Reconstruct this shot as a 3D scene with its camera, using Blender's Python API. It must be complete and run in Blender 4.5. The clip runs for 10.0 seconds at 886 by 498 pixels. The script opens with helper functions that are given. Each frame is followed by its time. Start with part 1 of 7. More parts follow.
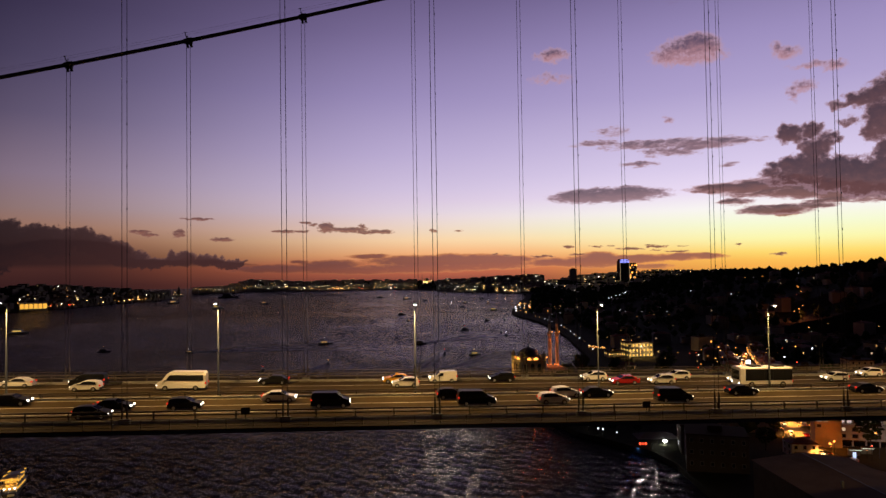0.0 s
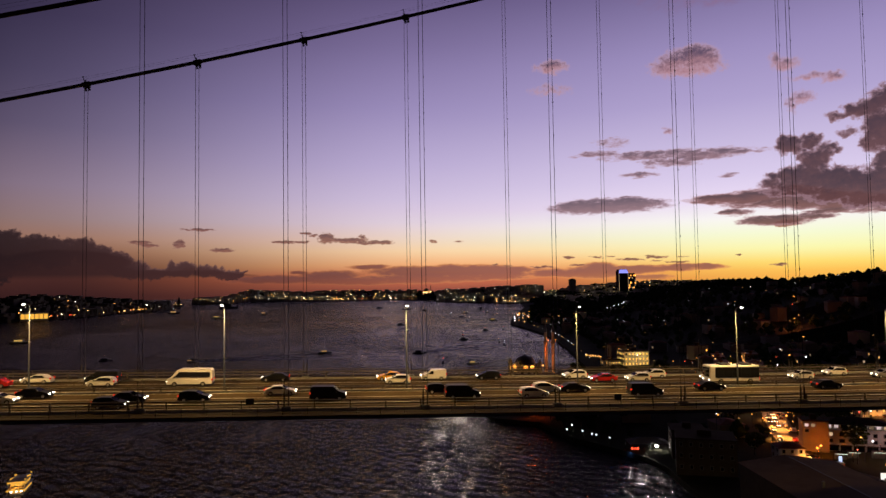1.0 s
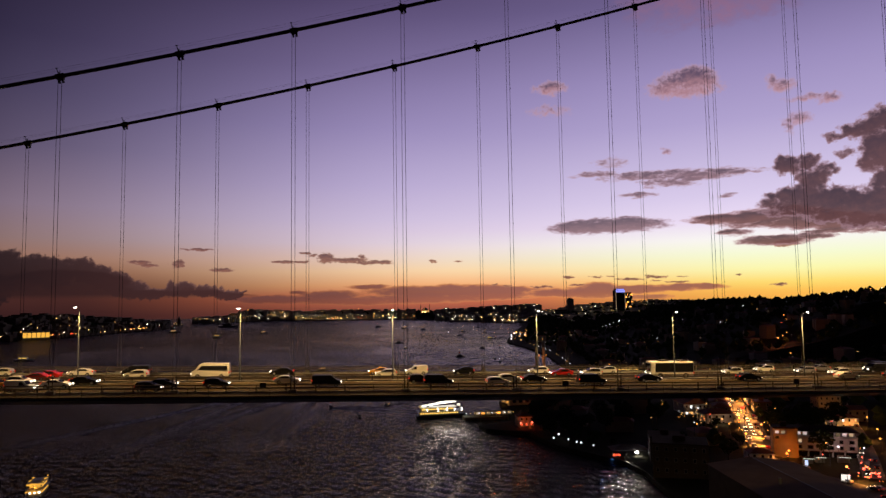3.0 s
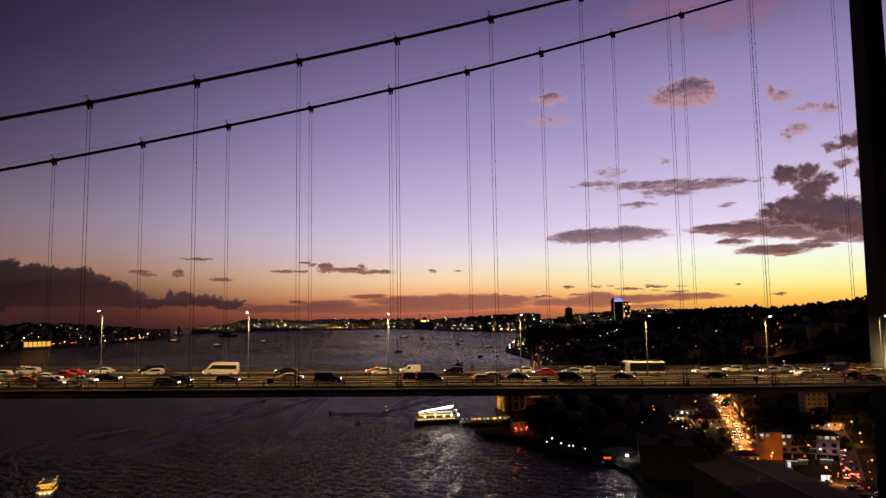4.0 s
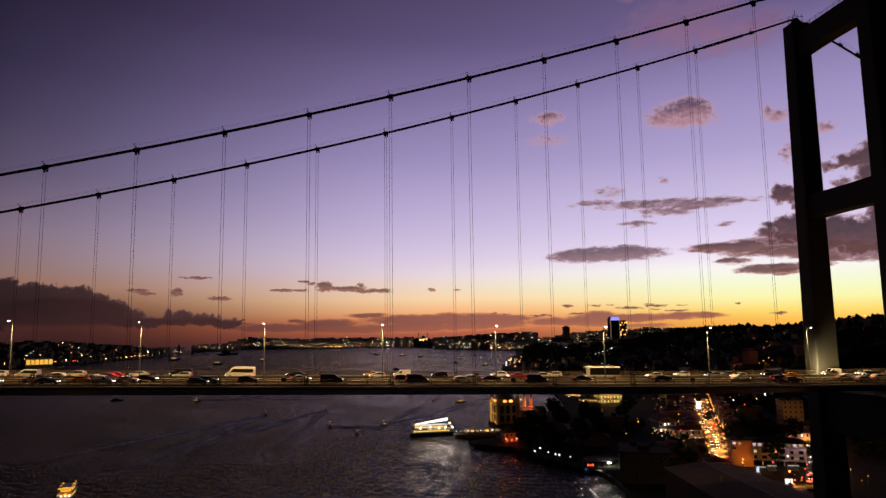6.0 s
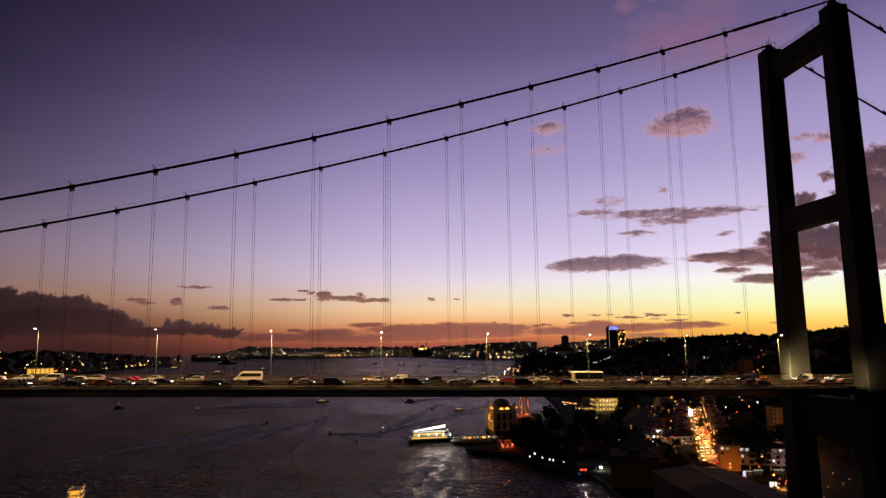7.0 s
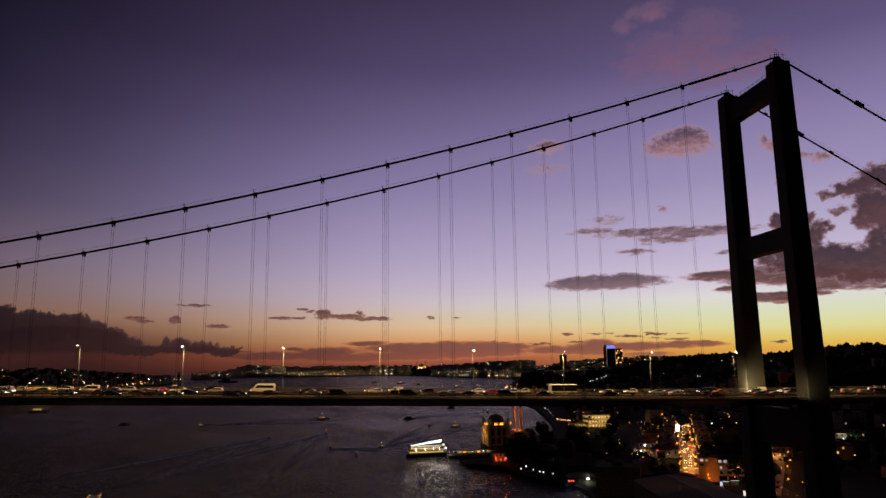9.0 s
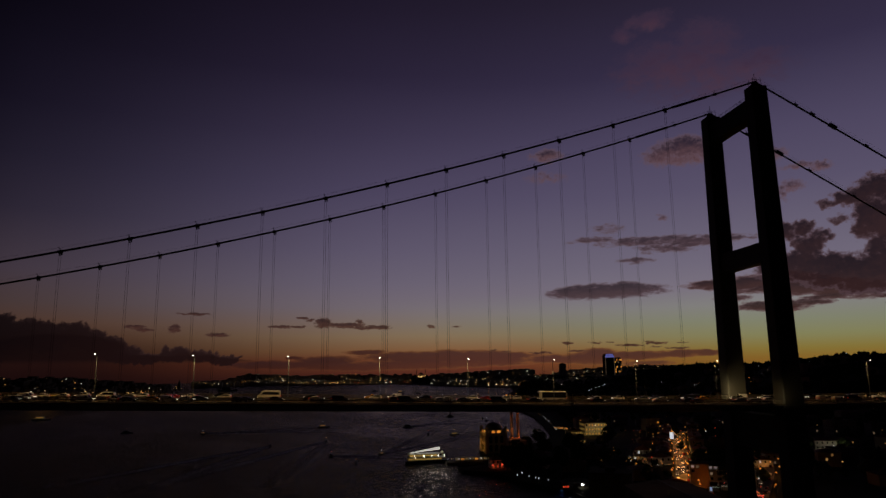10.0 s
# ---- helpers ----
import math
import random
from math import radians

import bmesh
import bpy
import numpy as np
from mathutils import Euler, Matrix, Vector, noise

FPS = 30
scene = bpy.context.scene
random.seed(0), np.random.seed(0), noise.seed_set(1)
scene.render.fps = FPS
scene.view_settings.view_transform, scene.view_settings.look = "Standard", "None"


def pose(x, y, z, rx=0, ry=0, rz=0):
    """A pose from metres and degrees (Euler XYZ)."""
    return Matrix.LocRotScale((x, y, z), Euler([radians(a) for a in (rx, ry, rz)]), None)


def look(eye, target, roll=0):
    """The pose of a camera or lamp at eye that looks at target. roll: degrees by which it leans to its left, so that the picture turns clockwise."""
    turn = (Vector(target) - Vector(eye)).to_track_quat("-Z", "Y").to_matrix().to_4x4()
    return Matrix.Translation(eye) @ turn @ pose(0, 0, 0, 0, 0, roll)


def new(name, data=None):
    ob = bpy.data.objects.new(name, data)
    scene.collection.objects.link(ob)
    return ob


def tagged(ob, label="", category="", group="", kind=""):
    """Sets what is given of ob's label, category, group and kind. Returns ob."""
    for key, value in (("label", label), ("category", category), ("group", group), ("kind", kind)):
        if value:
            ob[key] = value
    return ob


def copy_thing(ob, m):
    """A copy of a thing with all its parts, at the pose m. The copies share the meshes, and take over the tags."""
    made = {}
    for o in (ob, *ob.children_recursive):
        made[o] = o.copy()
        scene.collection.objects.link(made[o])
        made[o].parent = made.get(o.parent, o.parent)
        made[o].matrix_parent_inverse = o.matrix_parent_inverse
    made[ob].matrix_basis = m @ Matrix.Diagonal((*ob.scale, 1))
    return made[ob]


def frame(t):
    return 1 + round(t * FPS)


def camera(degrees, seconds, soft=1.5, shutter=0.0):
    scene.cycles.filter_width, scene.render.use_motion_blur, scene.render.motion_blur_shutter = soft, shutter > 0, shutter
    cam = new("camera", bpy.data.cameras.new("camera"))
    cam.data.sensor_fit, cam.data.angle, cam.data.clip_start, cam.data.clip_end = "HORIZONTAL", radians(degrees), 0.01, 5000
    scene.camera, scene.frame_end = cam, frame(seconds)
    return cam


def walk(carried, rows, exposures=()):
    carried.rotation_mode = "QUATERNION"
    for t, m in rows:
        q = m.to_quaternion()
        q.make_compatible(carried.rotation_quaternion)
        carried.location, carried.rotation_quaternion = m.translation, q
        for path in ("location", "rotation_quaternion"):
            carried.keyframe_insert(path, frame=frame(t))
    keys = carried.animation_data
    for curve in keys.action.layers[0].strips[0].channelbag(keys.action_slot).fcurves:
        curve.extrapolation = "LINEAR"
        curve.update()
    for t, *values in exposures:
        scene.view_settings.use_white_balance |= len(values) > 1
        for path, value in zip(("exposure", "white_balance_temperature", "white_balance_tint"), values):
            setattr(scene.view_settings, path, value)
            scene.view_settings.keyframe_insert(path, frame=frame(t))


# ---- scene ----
# ---- camera ----
cam = camera(68.56, 10.0, soft=1.4)
PATH = [
    (0.0, -8.816, -2.345, 81.283, -7.117, 1.695, -0.859),
    (0.5, -8.464, -5.961, 80.806, -7.119, 2.172, -0.864),
    (1.0, -8.127, -10.043, 80.294, -7.125, 2.634, -0.867),
    (1.5, -7.811, -14.536, 79.759, -7.135, 3.084, -0.869),
    (2.0, -7.525, -19.388, 79.212, -7.148, 3.524, -0.870),
    (2.5, -7.273, -24.546, 78.665, -7.165, 3.956, -0.871),
    (3.0, -7.061, -29.957, 78.125, -7.183, 4.382, -0.870),
    (3.5, -6.890, -35.573, 77.602, -7.204, 4.804, -0.868),
    (4.0, -6.765, -41.346, 77.101, -7.227, 5.223, -0.865),
    (4.5, -6.684, -47.231, 76.630, -7.250, 5.641, -0.861),
    (5.0, -6.649, -53.189, 76.193, -7.274, 6.057, -0.856),
    (5.5, -6.657, -59.184, 75.792, -7.298, 6.472, -0.850),
    (6.0, -6.706, -65.186, 75.432, -7.321, 6.886, -0.843),
    (6.5, -6.792, -71.169, 75.113, -7.343, 7.300, -0.835),
    (7.0, -6.910, -77.116, 74.834, -7.364, 7.712, -0.826),
    (7.5, -7.054, -83.016, 74.596, -7.382, 8.123, -0.816),
    (8.0, -7.216, -88.866, 74.396, -7.398, 8.530, -0.804),
    (8.5, -7.387, -94.670, 74.230, -7.411, 8.934, -0.792),
    (9.0, -7.558, -100.445, 74.095, -7.421, 9.331, -0.779),
    (9.5, -7.717, -106.214, 73.985, -7.426, 9.720, -0.765),
    (10.0, -7.853, -112.013, 73.893, -7.427, 10.100, -0.750),
]
walk(cam, [(t, pose(x, y, z, 90 + pitch, 0, yaw) @ pose(0, 0, 0, 0, 0, roll)) for t, x, y, z, yaw, pitch, roll in PATH],
     exposures=[(0.0, 0.0), (8.6, 0.0), (9.0, -0.42), (9.5, -1.2), (10.0, -2.15)])

# ---- world: the dusk sky after sunset, with its clouds ----


def lin(r, g, b):
    """Linear colour from 0-255 values."""
    f = lambda c: c / 12.92 if c <= 0.04045 else ((c + 0.055) / 1.055) ** 2.4
    return (f(r / 255), f(g / 255), f(b / 255), 1.0)


class Tree:
    """Small helper to wire shader nodes."""

    def __init__(self, tree):
        self.t = tree
        tree.nodes.clear()

    def node(self, kind, **props):
        n = self.t.nodes.new(kind)
        for k, v in props.items():
            if k == "operation":
                n.operation = v
            elif k == "blend":
                n.blend_type = v
            elif k == "data":
                n.data_type = v
            elif k == "dims":
                n.noise_dimensions = v
        return n

    def put(self, socket, value):
        if isinstance(value, bpy.types.NodeSocket):
            self.t.links.new(value, socket)
        else:
            socket.default_value = value

    def math(self, op, a, b=0.0, clamp=False):
        n = self.node("ShaderNodeMath", operation=op)
        n.use_clamp = clamp
        self.put(n.inputs[0], a)
        self.put(n.inputs[1], b)
        return n.outputs[0]

    def noise(self, vec, scale, detail=4.0, rough=0.55, distort=0.0):
        n = self.node("ShaderNodeTexNoise")
        if vec is not None:
            self.put(n.inputs["Vector"], vec)
        n.inputs["Scale"].default_value = scale
        n.inputs["Detail"].default_value = detail
        n.inputs["Roughness"].default_value = rough
        n.inputs["Distortion"].default_value = distort
        return n.outputs["Fac"]

    def ramp(self, fac, stops, smooth=False):
        n = self.node("ShaderNodeValToRGB")
        if smooth:
            n.color_ramp.interpolation = "EASE"
        e = n.color_ramp.elements
        while len(e) < len(stops):
            e.new(0.5)
        for k, (p, c) in enumerate(stops):
            e[k].position = p
            e[k].color = c
        self.put(n.inputs["Fac"], fac)
        return n.outputs["Color"]

    def range(self, v, a, b, c=0.0, d=1.0, smooth=True):
        n = self.node("ShaderNodeMapRange")
        n.interpolation_type = "SMOOTHSTEP" if smooth else "LINEAR"
        for s, x in zip(n.inputs, (v, a, b, c, d)):
            self.put(s, x)
        return n.outputs[0]

    def mix(self, fac, a, b, blend="MIX"):
        n = self.node("ShaderNodeMix", data="RGBA", blend=blend)
        self.put(n.inputs["Factor"], fac)
        cols = [s for s in n.inputs if s.type == "RGBA"]
        self.put(cols[0], a)
        self.put(cols[1], b)
        return [s for s in n.outputs if s.type == "RGBA"][0]


# clouds, bank by bank: azimuth, elevation, half-width, half-height (degrees), weight
EAST_BARS = [(34.47, 4.27, 2.64, 0.44, 1.5), (31.32, 4.95, 1.39, 0.3, 1.0), (36.75, 4.39, 1.69, 0.24, 1.0), (31.37, 6.14, 3.49, 0.4, 1.6), (34.33, 6.14, 4.2, 0.69, 1.8), (37.11, 5.57, 3.99, 0.63, 1.8), (39.76, 5.25, 2.97, 0.61, 1.8), (38.32, 4.69, 1.84, 0.21, 1.0), (40.71, 4.6, 1.74, 0.28, 1.1), (34.74, 5.49, 3.73, 0.3, 1.2)]
EAST_HEAPS = [(35.48, 9.91, 1.0, 0.82, 1.5), (36.42, 9.13, 0.64, 0.53, 1.0), (37.0, 10.08, 0.76, 0.71, 1.3), (37.25, 8.69, 1.05, 1.07, 1.5), (38.57, 9.33, 0.45, 0.42, 1.0), (37.91, 9.33, 0.62, 0.57, 1.0), (34.16, 7.34, 0.89, 0.69, 1.2), (35.49, 7.52, 1.09, 0.83, 1.4), (36.77, 7.29, 1.48, 1.2, 1.7), (38.42, 6.78, 1.64, 1.3, 1.8), (40.01, 6.4, 1.78, 1.51, 2), (41.65, 6.48, 1.52, 1.83, 2), (41.55, 7.99, 0.95, 1.03, 1.5), (36.3, 6.6, 2.6, 0.7, 1.6), (39.0, 6.1, 3.0, 0.8, 1.8)]
EAST_CROWN = [(39.3, 10.46, 0.69, 0.42, 0.9), (39.06, 11.77, 1.02, 0.32, 1.0), (40.08, 11.97, 0.99, 0.59, 1.2), (41.07, 12.16, 0.97, 0.9, 1.5), (41.95, 12.59, 1.14, 1.11, 1.7), (41.2, 10.66, 1.06, 1.36, 1.6), (41.94, 10.1, 1.14, 2.03, 1.8), (40.85, 9.56, 0.68, 0.91, 1.2), (43.12, 11.06, 1.29, 2.65, 1.8), (42.9, 6.59, 1.66, 2.7, 2)]
MIDDLE_BARS = [(20.55, 10.45, 1.84, 0.26, 0.9), (25.24, 10.07, 3.87, 0.36, 0.9), (29.02, 9.85, 3.69, 0.42, 1.0), (26.61, 9.39, 2.08, 0.43, 0.8), (31.66, 9.79, 2.26, 0.17, 0.8), (24.12, 8.46, 1.49, 0.22, 1.0), (31.01, 7.99, 0.59, 0.14, 0.7), (22.04, 11.31, 1.09, 0.37, 0.45), (19.62, 10.42, 0.45, 0.15, 0.6), (21.45, 6.0, 5.06, 0.67, 1.9), (22.62, 6.09, 3.25, 0.62, 1.5)]
HIGH_PUFFS = [(28.82, 17.59, 1.83, 0.91, 1.5), (27.88, 17.47, 1.51, 0.82, 1.1), (29.82, 17.22, 1.0, 0.74, 1.1), (26.72, 17.16, 1.4, 0.82, 0.75), (28.6, 16.6, 2.38, 0.54, 0.8), (17.0, 17.87, 1.37, 0.54, 0.9), (34.65, 16.42, 0.43, 0.52, 0.7), (35.4, 16.04, 0.91, 0.45, 0.75), (38.47, 14.67, 0.86, 0.38, 0.9), (37.16, 14.92, 1.32, 0.22, 0.6), (16.94, 15.99, 1.14, 0.36, 0.35), (35.72, 12.8, 0.3, 0.46, 0.6), (36.5, 13.39, 0.77, 0.39, 0.5), (26.53, 11.91, 0.35, 0.21, 0.5)]
HIGH_VEILS = [(27.77, 23.89, 3.47, 1.66, 0.55), (30.67, 24.72, 2.44, 1.73, 0.5), (34.74, 23.37, 2.05, 0.79, 0.6), (24.08, 27.21, 0.93, 0.53, 0.5), (26.79, 27.98, 1.43, 0.57, 0.6), (32.61, 22.61, 3.52, 1.04, 0.4)]
WEST_HEAPS = [(-28.4, 2.12, 2.43, 2.36, 2.2), (-26.6, 2.95, 0.97, 1.17, 1.6), (-25.58, 2.4, 1.51, 1.28, 1.9), (-24.72, 2.92, 0.88, 0.93, 1.5), (-23.71, 2.41, 1.35, 1.2, 1.8), (-22.69, 2.74, 0.83, 0.85, 1.4), (-21.76, 2.69, 0.89, 0.96, 1.5), (-20.69, 2.16, 0.96, 1.02, 1.6), (-19.47, 1.57, 1.22, 0.98, 1.6), (-18.23, 1.07, 1.24, 0.77, 1.4), (-16.97, 0.78, 1.14, 0.5, 1.2), (-15.43, 1.04, 0.68, 0.62, 1.3), (-14.52, 1.15, 0.79, 0.62, 1.3), (-13.06, 0.97, 0.91, 0.51, 1.2), (-12.11, 0.9, 0.76, 0.52, 1.1), (-11.15, 0.57, 1.24, 0.35, 1.0), (-10.33, 0.79, 0.72, 0.17, 0.9)]
WEST_BASE = [(-29.18, 1.13, 3.17, 1.47, 2.4), (-25.88, 1.12, 3.86, 1.02, 2.2), (-22.08, 0.96, 3.71, 0.8, 2.0), (-17.48, 0.67, 3.02, 0.39, 1.5), (-13.85, 0.63, 2.92, 0.4, 1.5), (-10.6, 0.42, 2.21, 0.26, 1.2), (-23.0, 1.7, 4.5, 0.9, 2.0)]
SMALL_PUFFS = [(-4.8, 4.09, 0.53, 0.09, 1.0), (-4.22, 3.91, 0.41, 0.12, 1.0), (-3.04, 3.67, 0.71, 0.45, 1.3), (-1.1, 3.48, 1.65, 0.24, 1.2), (1.45, 3.28, 1.27, 0.21, 1.2), (0.4, 3.23, 1.2, 0.15, 0.9), (-6.55, 3.35, 0.98, 0.12, 0.9), (-4.95, 3.35, 0.58, 0.09, 0.8), (6.32, 3.31, 0.27, 0.12, 0.9), (8.52, 3.28, 0.34, 0.09, 0.8), (0.1, 3.74, 0.3, 0.21, 0.8), (-13.59, 4.34, 1.23, 0.11, 0.9), (-17.89, 3.27, 0.75, 0.17, 0.9), (-17.13, 3.06, 0.56, 0.14, 0.7), (-15.19, 3.02, 0.58, 0.23, 1.0), (-14.8, 3.24, 0.26, 0.23, 0.8), (-11.71, 2.68, 0.93, 0.17, 1.2)]
HORIZON_BANDS = [(0.68, 1.13, 1.96, 0.21, 1.3), (7.05, 0.65, 7.27, 0.61, 1.7), (11.31, 0.7, 4.84, 0.42, 1.5), (-2.61, 0.43, 2.66, 0.45, 1.4), (-5.25, 0.76, 0.87, 0.15, 1.0), (-6.69, 0.13, 5.16, 0.38, 1.4), (-0.83, -0.08, 5.95, 0.36, 1.3), (4.6, 0.05, 7.25, 0.42, 1.3), (9.47, 0.13, 6.06, 0.36, 1.2), (12.01, 0.35, 2.93, 0.42, 1.5), (16.7, 0.36, 2.88, 0.38, 1.5), (20.67, 0.7, 1.71, 0.6, 1.6), (20.03, 0.39, 3.12, 0.54, 1.6), (23.73, 0.56, 3.02, 0.41, 1.6), (26.72, 0.67, 2.49, 0.34, 1.4), (28.89, 0.7, 1.85, 0.24, 1.3), (24.59, -0.12, 2.09, 0.22, 1.2)]
HORIZON_SCRAPS = [(18.03, 1.69, 0.67, 0.11, 1.3), (20.4, 1.67, 0.53, 0.08, 1.1), (22.95, 1.46, 0.95, 0.09, 1.2), (23.78, 1.39, 0.61, 0.08, 1.0), (25.37, 1.56, 0.8, 0.12, 1.3), (24.78, 1.73, 0.45, 0.06, 1.0), (26.97, 1.11, 0.91, 0.09, 1.2), (25.28, 1.27, 0.45, 0.06, 0.9), (11.54, 1.2, 0.33, 0.08, 1.0), (12.76, 1.02, 0.46, 0.08, 0.9), (15.92, 0.9, 0.96, 0.1, 1.1), (18.8, 1.01, 0.71, 0.1, 1.1), (21.65, 1.68, 0.31, 0.05, 0.9), (27.5, 1.54, 0.35, 0.05, 0.8), (31.61, 1.56, 0.38, 0.06, 1.2), (34.35, 0.71, 0.59, 0.12, 1.3), (35.02, 3.92, 1.04, 0.26, 1.4)]

world = bpy.data.worlds.new("dusk_sky")
scene.world = world
world.use_nodes = True
W = Tree(world.node_tree)
gen = W.node("ShaderNodeTexCoord").outputs["Generated"]
sep = W.node("ShaderNodeSeparateXYZ")
W.put(sep.inputs[0], gen)
X, Y, Z = sep.outputs
el = W.math("MULTIPLY", W.math("ARCSINE", Z), 57.29578)
az = W.math("MULTIPLY", W.math("ARCTAN2", X, Y), 57.29578)
# elevation from -3 to 47 degrees laid out on 0..1
f = W.math("DIVIDE", W.math("ADD", el, 3.0), 50.0, clamp=True)
P = lambda deg: (deg + 3.0) / 50.0
far_side = W.ramp(f, [(P(-3), lin(40, 22, 24)), (P(-1), lin(54, 29, 30)), (P(0.5), lin(72, 40, 37)), (P(1.2), lin(92, 56, 48)), (P(2.4), lin(132, 86, 68)), (P(3.5), lin(150, 107, 88)), (P(5), lin(138, 110, 107)), (P(7.6), lin(126, 107, 124)),
                      (P(12), lin(87, 76, 101)), (P(16), lin(66, 58, 84)), (P(20), lin(49, 42, 67)), (P(27), lin(30, 25, 43)), (P(36), lin(20, 17, 26)), (P(47), lin(10, 9, 13))])
middle = W.ramp(f, [(P(-3), lin(74, 38, 37)), (P(-1), lin(148, 80, 66)), (P(0.3), lin(218, 118, 82)), (P(1.3), lin(247, 178, 124)), (P(2.5), lin(251, 208, 166)), (P(3.5), lin(238, 205, 190)), (P(5), lin(220, 200, 216)), (P(7), lin(203, 187, 217)),
                    (P(10), lin(182, 167, 207)), (P(15), lin(149, 135, 181)), (P(20), lin(118, 104, 147)), (P(25), lin(87, 74, 112)), (P(30), lin(70, 58, 90)), (P(36), lin(46, 39, 60)), (P(47), lin(22, 19, 28))])
sun_side = W.ramp(f, [(P(-3), lin(120, 60, 24)), (P(-1), lin(240, 150, 60)), (P(0.3), lin(254, 194, 88)), (P(1), lin(255, 222, 114)), (P(2), lin(252, 248, 174)), (P(3.2), lin(247, 251, 212)), (P(4.5), lin(250, 247, 243)), (P(6), lin(236, 221, 245)),
                      (P(8), lin(218, 204, 236)), (P(14), lin(176, 162, 207)), (P(18), lin(156, 142, 190)), (P(24), lin(109, 96, 141)), (P(30), lin(85, 73, 106)), (P(36), lin(54, 46, 66)), (P(47), lin(25, 22, 32))])
a1 = W.mix(W.range(el, 1.0, 6.5), W.range(az, -24.0, 10.0), W.range(az, -32.0, 6.0))
a2 = W.mix(W.range(el, 0.6, 4.2), W.range(az, 10.0, 37.0), W.range(az, -8.0, 34.0))
back = W.math("MAXIMUM", W.range(az, 48.0, 100.0), W.range(az, -25.5, -38.0))
sky = W.mix(a2, W.mix(a1, far_side, middle), sun_side)
sky = W.mix(back, sky, W.mix(1.0, far_side, (0.13, 0.125, 0.14, 1), blend="MULTIPLY"))


def off(T, v, k):
    return T.math("MULTIPLY", T.math("SUBTRACT", v, 0.5), k)


def clouds(name, banks, stretch, lumps, bend, ragged, soft):
    """Lay ellipses together, bend them and fray their edges: how dense, how deep, and how high in its cloud a place lies (-1..1)."""
    g = bpy.data.node_groups.new(name, "ShaderNodeTree")
    for s in ("dense", "core", "height", "grain"):
        g.interface.new_socket(s, in_out="OUTPUT", socket_type="NodeSocketFloat")
    T = Tree(g)
    xyz = T.node("ShaderNodeSeparateXYZ")
    T.put(xyz.inputs[0], T.node("ShaderNodeTexCoord").outputs["Generated"])
    a = T.math("MULTIPLY", T.math("ARCTAN2", xyz.outputs[0], xyz.outputs[1]), 57.29578)
    e = T.math("MULTIPLY", T.math("ARCSINE", xyz.outputs[2]), 57.29578)
    flat = T.node("ShaderNodeCombineXYZ")
    T.put(flat.inputs[0], T.math("MULTIPLY", a, stretch))
    T.put(flat.inputs[1], e)
    vec = flat.outputs[0]
    big = T.noise(vec, lumps, 3.0, 0.5, 0.2)
    big2 = T.noise(vec, lumps * 1.31, 3.0, 0.5, 0.6)
    fine = T.noise(vec, lumps * 3.4, 6.0, 0.66, 0.15)
    place = T.node("ShaderNodeCombineXYZ")
    T.put(place.inputs[0], T.math("ADD", a, off(T, big, bend[0])))
    T.put(place.inputs[1], T.math("ADD", e, off(T, big2, bend[1])))
    top, weights, heights = None, None, None
    for ca, ce, cw, ch, weight in banks:
        q = T.node("ShaderNodeVectorMath", operation="MULTIPLY_ADD")
        T.put(q.inputs[0], place.outputs[0])
        q.inputs[1].default_value = (1 / cw, 1 / ch, 0)
        q.inputs[2].default_value = (-ca / cw, -ce / ch, 0)
        d = T.node("ShaderNodeVectorMath", operation="DOT_PRODUCT")
        T.put(d.inputs[0], q.outputs[0])
        T.put(d.inputs[1], q.outputs[0])
        dy = T.node("ShaderNodeVectorMath", operation="DOT_PRODUCT")
        T.put(dy.inputs[0], q.outputs[0])
        dy.inputs[1].default_value = (0, 1, 0)
        m = T.node("ShaderNodeMath", operation="MULTIPLY_ADD")
        T.put(m.inputs[0], d.outputs["Value"])
        m.inputs[1].default_value = -weight
        m.inputs[2].default_value = weight + 0.8
        w = T.math("MAXIMUM", m.outputs[0], 0.0001)
        h = T.math("MULTIPLY", w, dy.outputs["Value"])
        top = m.outputs[0] if top is None else T.math("SMOOTH_MAX", top, m.outputs[0])
        weights = w if weights is None else T.math("ADD", weights, w)
        heights = h if heights is None else T.math("ADD", heights, h)
    total = T.math("ADD", T.math("ADD", T.math("SUBTRACT", top, 0.8), off(T, fine, ragged)), off(T, big, ragged * 0.5))
    out = T.node("NodeGroupOutput")
    for s, v in zip(out.inputs, (T.range(total, -soft, soft), T.range(total, -soft * 0.4, soft * 0.8 + 0.7), T.math("DIVIDE", heights, weights), fine)):
        T.put(s, v)
    n = W.node("ShaderNodeGroup")
    n.node_tree = g
    return n.outputs


def lay(under, made, low_c, top_c, rim_c, strength, low_rim=False):
    """Clouds over the sky: base, head and thin rim have their own colours."""
    dens, core, height, fine = made
    up = W.range(W.math("ADD", height, off(W, fine, 1.3)), -0.75, 0.75)
    rim = W.mix(W.range(height, -0.1, 0.5), low_c, rim_c) if low_rim else rim_c
    body = W.mix(up, low_c, top_c)
    return W.mix(W.math("MULTIPLY", dens, strength), under, W.mix(core, rim, body))


